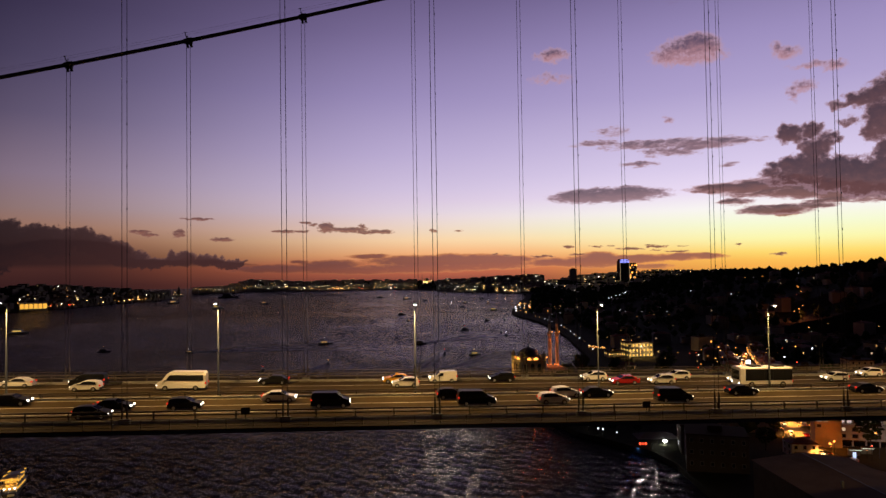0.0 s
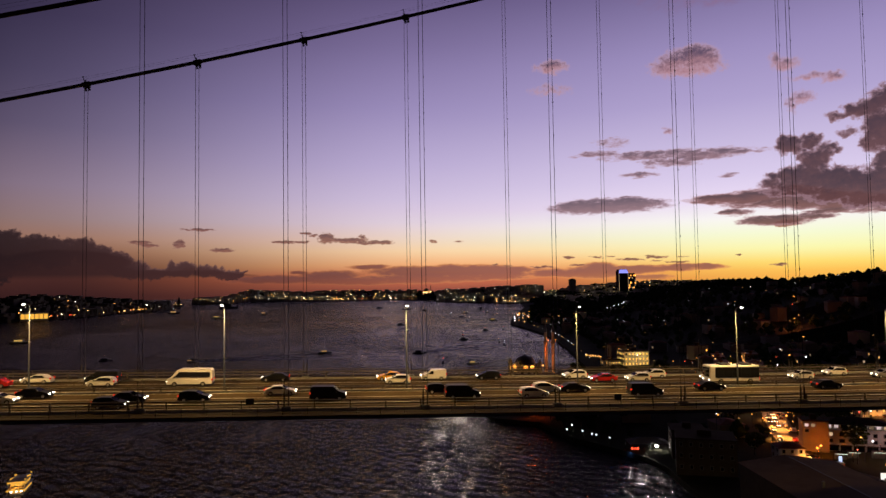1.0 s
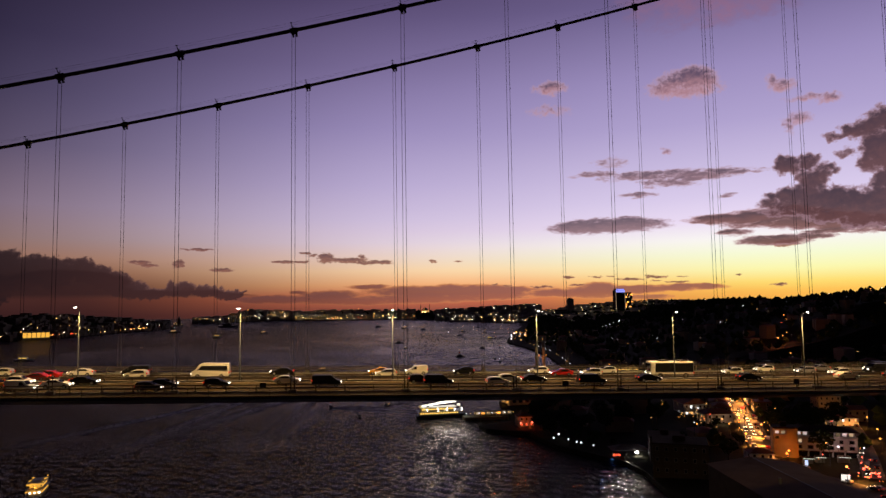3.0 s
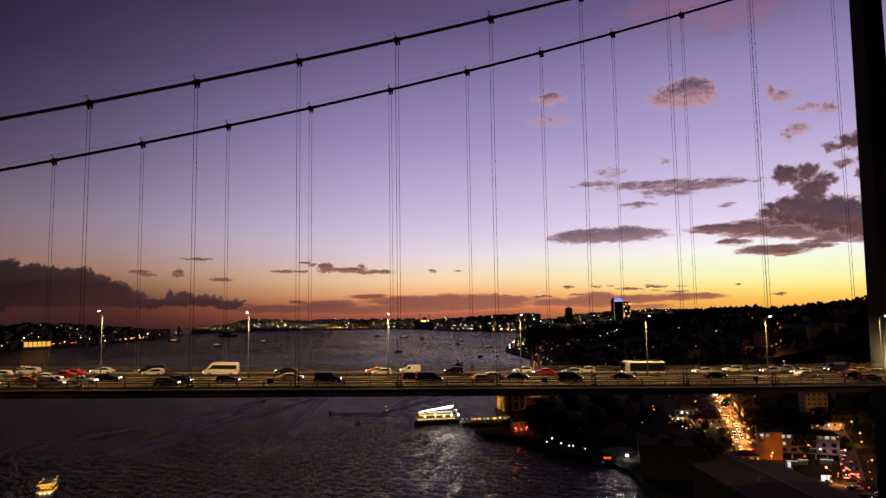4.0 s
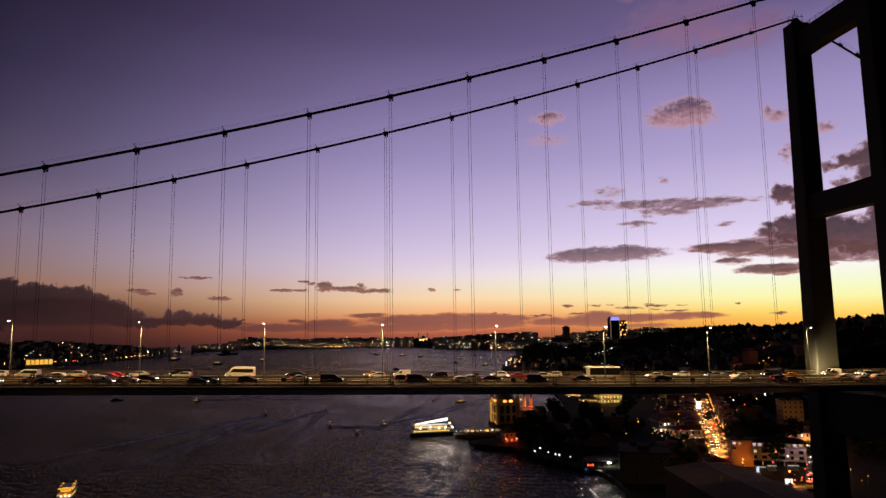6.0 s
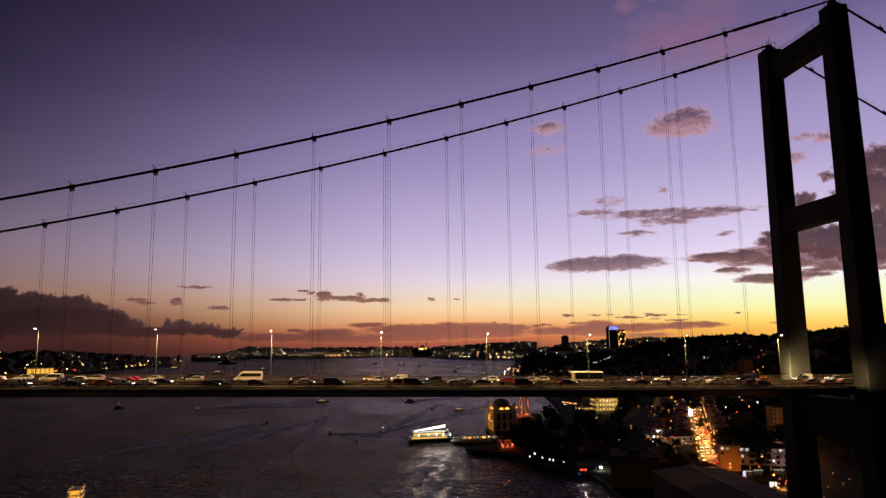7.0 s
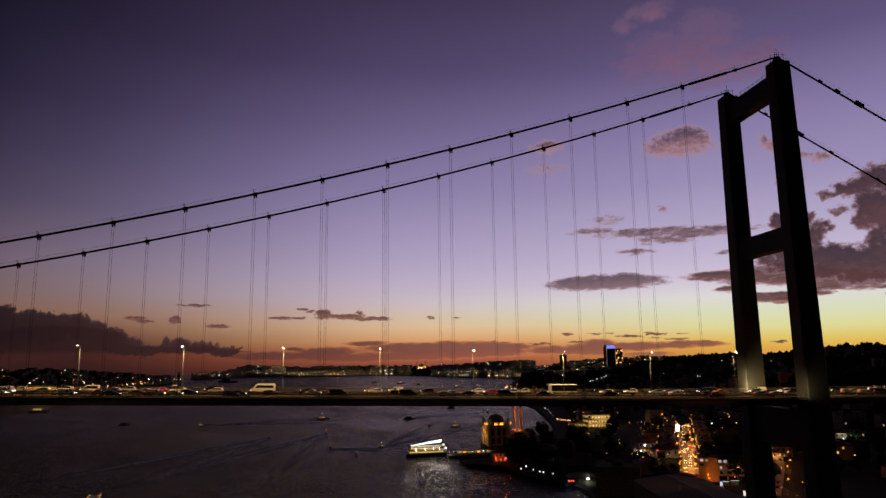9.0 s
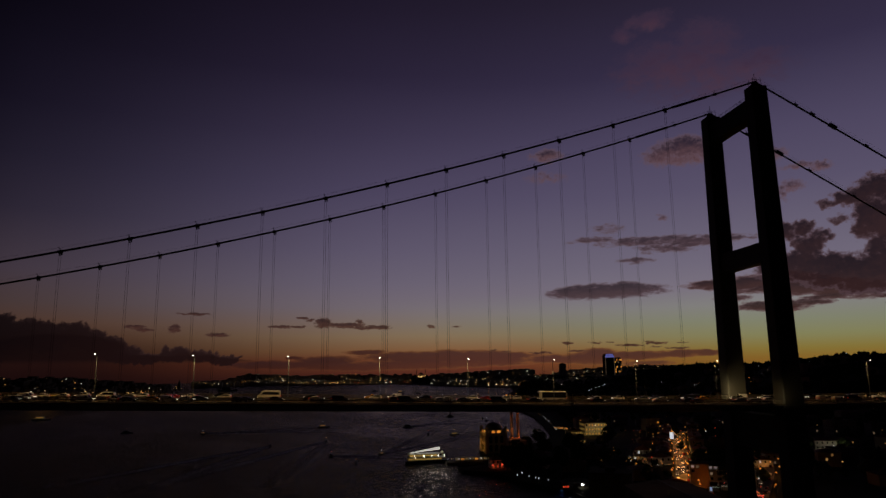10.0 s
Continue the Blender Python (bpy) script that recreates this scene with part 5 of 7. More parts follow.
NEAR_BOATS = [(-50, 726, 10, 16, 1), (-30, 460, 100, 9, 0), (12, 460, 60, 9, 1), (68, 612, 80, 10, 0), (95, 600, 10, 12, 2), (53, 700, 0, 15, 0), (-90, 543, 95, 9, 0), (-275, 712, 10, 13, 0), (-9, 418, 100, 7, 0), (-478, 960, 3, 26, 2), (-183, 684, 0, 8, 1), (-39, 570, 90, 9, 0), (160, 758, 90, 10, 1)]
FAR_BOATS = [(124, 842, 20, 14, 0), (-330, 1500, 0, 24, 2), (150, 1650, 0, 14, 0), (240, 1220, 0, 16, 2), (180, 980, 20, 12, 0), (60, 1150, 0, 16, 0), (230, 1500, 0, 14, 1), (-500, 1780, 0, 30, 1), (-250, 1650, 5, 20, 1), (110, 1750, 0, 22, 1), (40, 1850, 0, 20, 0), (200, 1350, 0, 12, 0), (-420, 2080, 0, 60, 0), (135, 918, 70, 9, 0), (191, 1222, 60, 10, 0), (189, 1448, 80, 11, 1), (62, 1014, 30, 9, 1), (163, 799, 75, 9, 0), (210, 990, 60, 9, 0), (285, 1509, 40, 12, 1), (308, 1714, 20, 13, 0)]

# ---- buildings ----
bm = bmesh.new()
rings = [[bm.verts.new((sx * w, y, sz * h)) for sx, sz in ((-1, -1), (1, -1), (1, 1), (-1, 1))] for w, h, y in ((0.5, 0.68, 0.05), (0.5, 0.68, -0.09), (0.62, 0.82, -0.09), (0.66, 0.86, -0.05), (0.66, 0.86, 0.05))]
for ra, rb in zip(rings, rings[1:]):
    for k in range(4):
        bm.faces.new((ra[k], ra[(k + 1) % 4], rb[(k + 1) % 4], rb[k]))
WINDOW = bpy.data.meshes.new("window")
bm.to_mesh(WINDOW)
bm.free()
WINDOW.materials.append(M["frame"])


def pane_mesh(name, material):
    b = bmesh.new()
    box(b, -0.5, 0.5, -0.03, 0.03, -0.68, 0.68)
    me = bpy.data.meshes.new(name)
    b.to_mesh(me)
    b.free()
    me.materials.append(material)
    return me


PANES = {k: pane_mesh("pane", M[k]) for k in ("glass", "warm", "dim", "soft", "dusk", "cool", "decky", "amber")}


def windows(root, w, d, z0, floors, cols, side_cols, lit, rnd, storey=3.0, scale=1.0, tones=("warm", "dim", "dim", "cool")):
    """Rows of framed windows on the front (-y) and the side (-x)."""
    for f in range(floors):
        z = z0 + storey * (f + 0.55)
        spots = [pose(-w / 2 + w * (k + 0.5) / cols, -d / 2 - 0.01, z) for k in range(cols)]
        spots += [pose(-w / 2 - 0.01, -d / 2 + d * (k + 0.5) / side_cols, z, 0, 0, -90) for k in range(side_cols)]
        for m in spots:
            o = share("window", WINDOW, root, m)
            o.scale = (scale,) * 3
            share("pane", PANES[rnd.choice(tones) if rnd.random() < lit else "glass"], o, Matrix())


def roof_mesh(bm, w, d, h, rise, kind, over=0.5):
    x, y = w / 2 + over, d / 2 + over
    if kind == "flat":
        box(bm, -x + 0.3, x - 0.3, -y + 0.3, y - 0.3, h, h + 0.45)
        box(bm, -x * 0.25, x * 0.2, -y * 0.2, y * 0.3, h + 0.45, h + 2.4)
        return
    k = x * 0.45 if kind == "hip" else 0.0
    if w >= d:
        ridge = [(-x + (min(y, x) * 0.9 if kind == "hip" else 0), 0, h + rise), (x - (min(y, x) * 0.9 if kind == "hip" else 0), 0, h + rise)]
        low = [bm.verts.new(p) for p in ((-x, -y, h), (x, -y, h), (x, y, h), (-x, y, h))]
        r = [bm.verts.new(p) for p in ridge]
        for q in ((low[0], low[1], r[1], r[0]), (low[2], low[3], r[0], r[1]), (low[1], low[2], r[1]), (low[3], low[0], r[0]), (low[3], low[2], low[1], low[0])):
            bm.faces.new(q)
    else:
        c = min(y, x) * 0.9 if kind == "hip" else 0
        low = [bm.verts.new(p) for p in ((-x, -y, h), (x, -y, h), (x, y, h), (-x, y, h))]
        r = [bm.verts.new((0, -y + c, h + rise)), bm.verts.new((0, y - c, h + rise))]
        for q in ((low[0], low[1], r[0]), (low[1], low[2], r[1], r[0]), (low[2], low[3], r[1]), (low[3], low[0], r[0], r[1]), (low[3], low[2], low[1], low[0])):
            bm.faces.new(q)


def house(name, x, y, z, w, d, h, turn, wall, roof, roof_kind, floors, cols, side_cols, lit, label, category="house", group="", rise=2.0, seed=1, tones=("warm", "dim", "dim", "cool"), scale=1.0, win=True):
    e = thing(name, pose(x, y, z, 0, 0, turn), label, category, group)
    bm = bmesh.new()
    box(bm, -w / 2, w / 2, -d / 2, d / 2, -4, h)
    box(bm, -w / 2 - 0.15, w / 2 + 0.15, -d / 2 - 0.15, d / 2 + 0.15, h - 0.5, h - 0.02)
    part("wall", bm, wall, e)
    bm = bmesh.new()
    roof_mesh(bm, w, d, h, rise, roof_kind)
    rf = part("roof", bm, roof, e)
    if roof_kind != "flat":
        bm = bmesh.new()
        bevelled(bm, -w * 0.2 - 0.35, -w * 0.2 + 0.35, 0.6, 1.2, h + rise * 0.4, h + rise + 1.1, 0.04)
        part("chimney", bm, M["concrete"], rf)
    if win:
        windows(e, w, d, 0, floors, cols, side_cols, lit, random.Random(seed), storey=h / floors, scale=scale, tones=tones)
    return e


def lamp_light(name, x, y, z, energy, colour, size=0.6, parent=None):
    ld = bpy.data.lights.new(name, "POINT")
    ld.energy, ld.color, ld.shadow_soft_size = energy, colour, size
    lo = new(name, ld)
    lo.matrix_basis = pose(x, y, z)
    lo.parent = parent
    return lo


def lantern(x, y, z, hgt, glowname, energy, colour, label, group="lanterns of the town"):
    """A street lantern with its own light."""
    e = thing("street_lantern", pose(x, y, z), label, "lantern", group)
    bm = bmesh.new()
    tube(bm, (0, 0, -1), (0, 0, hgt), 0.12, 0.07, seg=6)
    lathe(bm, [(0.25, 0), (0.2, 0.4), (0.12, 0.6)], 8)
    part("post", bm, M["trim"], e)
    bm = bmesh.new()
    lathe(bm, [(0.15, -0.35), (0.42, -0.1), (0.42, 0.2), (0.1, 0.45)], 8, (0, 0, hgt + 0.3))
    part("globe", bm, M[glowname], e)
    if energy:
        lamp_light("lantern_light", 0, -0.9, hgt + 0.3, energy, colour, 0.5, e)
    return e


def mosque():
    e = thing("mosque", pose(102.5, 430, 3.2, 0, 0, 4), "floodlit stone mosque with a lead dome and two minarets", "mosque")
    bm = bmesh.new()
    bevelled(bm, -8.2, 8.2, -8.2, 8.2, 0, 15.2, 0.3)
    box(bm, -8.6, 8.6, -8.6, 8.6, 15.2, 15.9)
    body = part("prayer_hall", bm, M["stone"], e)
    for s in (-1, 1):
        for t in (-1, 1):
            bm = bmesh.new()
            lathe(bm, [(1.5, 0), (1.5, 14.5), (1.9, 15.0), (1.9, 15.6), (1.4, 16.0), (1.4, 18.6), (1.6, 18.8), (1.2, 20.0), (0.4, 20.8), (0.08, 22.2)], 12, (s * 8.0, t * 8.0, 0))
            part("corner_turret", bm, M["stone"], e)
    bm = bmesh.new()
    lathe(bm, [(7.3, 15.9), (7.3, 18.0), (7.0, 18.2)], 24)
    part("drum", bm, M["stone"], e)
    bm = bmesh.new()
    lathe(bm, [(7.1 * math.cos(a), 18.1 + 5.6 * math.sin(a)) for a in [math.pi / 2 * k / 9 for k in range(9)]] + [(0.5, 23.8), (0.3, 24.6), (0.45, 25.0), (0.1, 25.3), (0.05, 26.6)], 28)
    part("dome", bm, M["lead"], e, "lead-covered dome with a finial", smooth=True)
    # the tall arched windows of each side
    for turn in (0, -90, 90):
        m = pose(0, 0, 0, 0, 0, turn)
        for x in (-4.6, 0, 4.6):
            for z0, z1 in ((1.6, 6.6), (8.0, 13.6)):
                bm = bmesh.new()
                out = [(x - 1.3, z0), (x + 1.3, z0)] + [(x + 1.3 * math.cos(a), z1 - 1.3 + 1.3 * math.sin(a)) for a in [math.pi * k / 8 for k in range(9)]]
                extrude_y(bm, out, -8.26, -8.2)
                g = part("arched_window", bm, M["glass"], body)
                g.matrix_basis = m
                bm = bmesh.new()
                for k in range(12):
                    a0, a1 = math.pi * k / 12, math.pi * (k + 1) / 12
                    tube(bm, (x + 1.4 * math.cos(a0), -8.3, z1 - 1.3 + 1.4 * math.sin(a0)), (x + 1.4 * math.cos(a1), -8.3, z1 - 1.3 + 1.4 * math.sin(a1)), 0.14, seg=5)
                for xo in (-1.4, 1.4):
                    tube(bm, (x + xo, -8.3, z0), (x + xo, -8.3, z1 - 1.3), 0.14, seg=5)
                part("window_surround", bm, M["stone"], body).matrix_basis = m
        bm = bmesh.new()
        out = [(-6.0, 15.9)] + [(6.0 * math.cos(a), 15.9 + 2.4 * math.sin(a)) for a in [math.pi * k / 12 for k in range(1, 12)]][::-1] + [(6.0, 15.9)]
        extrude_y(bm, out, -8.3, -7.0)
        arch = part("pediment_arch", bm, M["stone"], e)
        arch.matrix_basis = m
        for x in (-2.3, 2.3):
            bm = bmesh.new()
            out = [(x - 1.5, 16.1), (x + 1.5, 16.1)] + [(x + 1.5 * math.cos(a), 16.3 + 1.35 * math.sin(a)) for a in [math.pi * k / 8 for k in range(9)]]
            extrude_y(bm, out, -8.42, -8.32)
            part("lunette", bm, M["amber"], arch, "glowing amber lunette window")
    # the lower royal wing behind
    bm = bmesh.new()
    bevelled(bm, 8.2, 27, -3, 12, 0, 8.5, 0.25)
    wing = part("royal_wing", bm, M["stone"], e)
    bm = bmesh.new()
    roof_mesh(bm, 19, 15, 8.5, 2.0, "hip", 0.4)
    part("wing_roof", bm, M["lead"], e).matrix_basis = pose(17.6, 4.5, 0.02)
    for x in (18.6, 24.0):
        bm = bmesh.new()
        lathe(bm, [(1.8, 0), (1.8, 9.0), (1.2, 10.2), (1.1, 29.5), (1.4, 30.2), (1.9, 31.0), (1.9, 32.0), (1.0, 32.0), (0.95, 38.0), (1.15, 38.3)], 14, (x, 9.0, 0))
        mn = part("minaret", bm, M["stone"], e, "slender fluted minaret lit orange", smooth=False)
        bm = bmesh.new()
        lathe(bm, [(1.35, 38.3), (0.7, 41.5), (0.12, 44.5), (0.05, 46.0)], 12, (x, 9.0, 0))
        part("spire", bm, M["lead"], mn)
        for a, z in ((-100, 10.4), (-160, 10.4), (-60, 33.0)):
            ca, sa = math.cos(radians(a)), math.sin(radians(a))
            bm = bmesh.new()
            tube(bm, (x + 2.4 * ca, 9 + 2.4 * sa, z - 0.5), (x + 2.4 * ca, 9 + 2.4 * sa, z), 0.25, 0.3, seg=8)
            part("floodlight", bm, M["amber"], mn)
        sp = bpy.data.lights.new("minaret_flood", "POINT")
        sp.energy, sp.color, sp.shadow_soft_size = 1300, (1.0, 0.16, 0.03), 0.4
        lo = new("minaret_flood", sp)
        lo.parent = e
        lo.matrix_basis = pose(x - 1.2, 3.2, 13.5)
        sp2 = sp.copy()
        sp2.energy = 450
        lo = new("minaret_flood", sp2)
        lo.parent = e
        lo.matrix_basis = pose(x - 0.6, 4.2, 27.0)
    for px, py, pz, en, colr in ((-12.6, -5.0, 3.0, 1700, (1.0, 0.44, 0.08)), (-12.6, 4.0, 9.0, 1500, (1.0, 0.42, 0.07)), (-11.2, -7.0, 18.0, 520, (1.0, 0.50, 0.08)), (0.0, -9.4, 16.2, 34, (1.0, 0.40, 0.06)), (11.2, -7.0, 18.0, 380, (1.0, 0.50, 0.08)), (5.0, -13.0, 1.4, 60, (1.0, 0.10, 0.03))):
        lamp_light("facade_flood", px, py, pz, en, colr, 0.4, e)
        if pz > 17:
            bm = bmesh.new()
            lathe(bm, [(0.2, -0.5), (0.6, 0.0), (0.2, 0.5)], 8, (px * 0.86, py - 2.6, pz - 0.4))
            part("turret_lamp", bm, M["sodium"], e, "glowing amber lamp on the corner turret")
        bm = bmesh.new()
        box(bm, px - 0.3, px + 0.3, py - 0.4, py - 0.1, pz - 0.3, pz)
        tube(bm, (px, py - 0.3, -1), (px, py - 0.3, pz - 0.3), 0.07, seg=6)
        part("floodlight", bm, M["trim"], e)


def waterfront():
    # stone quay promontory beside the mosque and the ferry pier
    e = thing("ferry_pier", pose(0, 0, 0), "low dark pier lined with small lamps", "pier")
    bm = bmesh.new()
    bevelled(bm, 58, 92, 388, 398, -3, 2.0, 0.2)
    part("deck", bm, M["oldwall"], e)
    for k in range(12):
        bm = bmesh.new()
        tube(bm, (59 + 2.8 * k, 388.4, 2), (59 + 2.8 * k, 388.4, 4.4), 0.06, seg=6)
        post = part("lamp_post", bm, M["trim"], e)
        bm = bmesh.new()
        lathe(bm, [(0.1, -0.3), (0.32, 0), (0.1, 0.3)], 8, (59 + 2.8 * k, 388.4, 4.6))
        part("globe", bm, M["decky"] if k % 3 else M["cool"], post)
    for k in range(7):
        bm = bmesh.new()
        bevelled(bm, 66 + 3.5 * k, 68.8 + 3.5 * k, 393, 396.5, 2.0, 4.6, 0.1)
        st = part("kiosk", bm, M["plaster2"], e)
        bm = bmesh.new()
        box(bm, 66.3 + 3.5 * k, 68.5 + 3.5 * k, 392.9, 392.98, 3.0, 4.2)
        part("shop_front", bm, M[("dim", "amber", "dim")[k % 3]], st)
    lamp_light("pier_light", 78, 386, 7, 140, (1.0, 0.5, 0.16), 0.5, e)
    # the tent with its bright floodlight
    e = thing("marquee", pose(120, 276, 2.4, 0, 0, -8), "pale open marquee on the quay with a floodlight", "marquee")
    bm = bmesh.new()
    vs = [bm.verts.new(p) for p in ((-9, -5, 2.6), (9, -5, 2.6), (9, 5, 2.6), (-9, 5, 2.6), (-4, 0, 4.6), (4, 0, 4.6))]
    for q in ((0, 1, 5, 4), (1, 2, 5), (2, 3, 4, 5), (3, 0, 4)):
        bm.faces.new([vs[i] for i in q])
    bmesh.ops.solidify(bm, geom=bm.faces[:], thickness=0.06)
    part("canopy", bm, M["plaster3"], e)
    for x in (-8.6, 0, 8.6):
        for y in (-4.7, 4.7):
            bm = bmesh.new()
            tube(bm, (x, y, -1), (x, y, 2.7), 0.07, seg=6)
            part("pole", bm, M["pole"], e)
    bm = bmesh.new()
    lathe(bm, [(0.35, -0.4), (0.85, 0.0), (0.35, 0.4)], 12, (2.5, -5.6, 1.9))
    part("floodlight", bm, M["floodw"], e)
    lamp_light("flood_light", 2.5, -8.2, 2.6, 110, (1.0, 0.95, 0.86), 0.5, e)
    # second lamp on a post, added only to put the flood's streak on the water
    sd = bpy.data.lights.new("quay_flood", "SPOT")
    sd.energy, sd.color, sd.spot_size, sd.spot_blend, sd.shadow_soft_size = 6000, (1.0, 0.96, 0.9), radians(62), 0.5, 0.9
    so = new("quay_flood", sd)
    so.parent = e
    so.matrix_basis = look((-4.5, -11.4, 2.3), (-10.0, -30.0, -3.0))
    bm = bmesh.new()
    tube(bm, (-4.5, -11.0, -2), (-4.5, -11.0, 2.2), 0.08, seg=6)
    bevelled(bm, -4.8, -4.2, -11.3, -10.9, 2.0, 2.5, 0.05)
    part("quay_floodlight", bm, M["trim"], e)
    bm = bmesh.new()
    for k in range(3):
        bevelled(bm, -8.6 + 1.2 * k, -7.8 + 1.2 * k, -5.5, -5.2, 0.4, 1.3, 0.08)
    part("red_sign", bm, M["redl"], e)
    bm = bmesh.new()
    box(bm, -9.8, -9.2, -7.4, -6.9, -1.6, -0.4)
    part("blue_lamp", bm, M["bluel"], e)
    lamp_light("blue_light", -9.9, -8.0, -0.6, 120, (0.08, 0.25, 1.0), 0.3, e)
    for x, y in ((90.3, 304.4), (95.7, 313.2), (96.7, 299.8), (98.9, 293.1), (100.5, 291.3), (104.5, 284.4)):
        lantern(x + 1.5, y + 1, 2.3, 2.4, "cool", 0, None, "small white quay lantern", "lanterns on the quay")


ROAD = [(186, 150), (182, 180), (178, 200), (172, 222), (173, 245), (188, 277), (209, 317), (232, 367), (257, 419), (284, 471), (311, 524)]


def town_road():
    bm = bmesh.new()
    left, right = [], []
    for k, (x, y) in enumerate(ROAD):
        a = Vector(ROAD[max(0, k - 1)])
        b = Vector(ROAD[min(len(ROAD) - 1, k + 1)])
        d = (b - a).normalized()
        n = Vector((-d.y, d.x))
        z = land_z(x, y) + 0.55
        left.append(bm.verts.new((x + n.x * 5.6, y + n.y * 5.6, z)))
        right.append(bm.verts.new((x - n.x * 5.6, y - n.y * 5.6, z)))
    for k in range(len(ROAD) - 1):
        bm.faces.new((left[k], right[k], right[k + 1], left[k + 1])[::-1])
    tagged(finish("road", bm, M["street"]), "busy asphalt street through the town", "road", kind="structure")
    cars = [o for o in scene.objects if o.parent is None and o.name.split(".")[0] in ("car", "taxi", "panel_van")]
    tmpl = {}
    for o in cars:
        tmpl.setdefault(o["label"], o)
    tmpl = list(tmpl.values())
    rnd = random.Random(5)
    for k in range(len(ROAD) - 1):
        (xa, ya), (xb, yb) = ROAD[k], ROAD[k + 1]
        ln = math.hypot(xb - xa, yb - ya)
        ang = math.degrees(math.atan2(yb - ya, xb - xa))
        n = max(1, int(ln / 8.5))
        for j in range(n):
            u = (j + 0.5) / n
            x, y = xa + (xb - xa) * u, ya + (yb - ya) * u
            for off, back in ((-3.8, 0), (-0.9, 0), (2.2, 180), (4.6, 180)):
                if rnd.random() < 0.42:
                    r = radians(ang)
                    px, py = x + off * math.sin(r), y - off * math.cos(r)
                    c = copy_thing(rnd.choice(tmpl), pose(px, py, land_z(x, y) + 0.6, 0, 0, ang + (180 if off < 0 else 0)))
                    c["group"] = "traffic on the town street"
                    c["label"] = c["label"].replace("on the bridge deck", "in the town street")
    for k, (x, y) in enumerate([(184, 205), (170, 235), (182, 268), (190, 285), (200, 303), (211, 325), (218, 342), (228, 360), (238, 380), (247, 400), (257, 421), (268, 442), (280, 464), (300, 500)]):
        lantern(x + (5 if k % 2 else -6), y, land_z(x, y), 6.5, "sodium", 300 if k < 2 else 900, (1.0, 0.30, 0.04), "tall amber street lantern beside the town street")
        # added spot without a fixture over the road, standing in for headlight glow
        sd = bpy.data.lights.new("street_bulb", "SPOT")
        sd.energy, sd.color, sd.spot_size, sd.spot_blend, sd.shadow_soft_size = 12000 if k < 2 else 52000, (1.0, 0.38, 0.07), radians(96), 0.5, 0.4
        so = new("street_bulb", sd)
        so.parent = bpy.data.objects["road"]
        so.matrix_basis = pose(x, y, land_z(x, y) + 7.2)


SIDE = [(192, 208), (213, 236), (241, 275), (272, 322)]


def side_street():
    """The lit lane that climbs past the office building."""
    bm = bmesh.new()
    prev = None
    for k, (x, y) in enumerate(SIDE):
        a, b = Vector(SIDE[max(0, k - 1)]), Vector(SIDE[min(len(SIDE) - 1, k + 1)])
        d = (b - a).normalized()
        z = land_z(x, y) + 0.5
        pair = (bm.verts.new((x - d.y * 4, y + d.x * 4, z)), bm.verts.new((x + d.y * 4, y - d.x * 4, z)))
        if prev:
            bm.faces.new((prev[1], prev[0], pair[0], pair[1])[::-1])
        prev = pair
    lane = tagged(finish("road_side_lane", bm, M["street"]), "narrow asphalt lane past the office building", "road", kind="structure")
    for k, (x, y) in enumerate(((200, 217), (222, 249), (237, 268), (256, 297))):
        lantern(x + 5, y - 4, land_z(x, y), 6.0, "amber", 900, (1.0, 0.32, 0.05), "amber street lantern beside the lane", "lanterns of the lane")
        # added spot without a fixture, there to brighten the lane's surface
        sd = bpy.data.lights.new("street_bulb", "SPOT")
        sd.energy, sd.color, sd.spot_size, sd.spot_blend, sd.shadow_soft_size = (1500, 2200, 7000, 7000)[k], (1.0, 0.36, 0.07), radians(110), 0.5, 0.4
        so = new("street_bulb", sd)
        so.parent = lane
        so.matrix_basis = pose(x, y, land_z(x, y) + 7.0)
    tmpl = [o for o in scene.objects if o.parent is None and o.name.split(".")[0] == "car"][:6]
    for k in range(9):
        u = (k + 0.5) / 9 * 3
        j = min(int(u), 2)
        (xa, ya), (xb, yb) = SIDE[j], SIDE[j + 1]
        x, y = xa + (xb - xa) * (u - j), ya + (yb - ya) * (u - j)
        ang = math.degrees(math.atan2(yb - ya, xb - xa))
        r = radians(ang)
        off = 1.9 if k % 3 else -1.9
        c = copy_thing(tmpl[k % len(tmpl)], pose(x + off * math.sin(r), y - off * math.cos(r), land_z(x, y) + 0.56, 0, 0, ang if off > 0 else ang + 180))
        c["group"] = "traffic in the lane"
        c["label"] = c["label"].replace("on the bridge deck", "in the side lane")


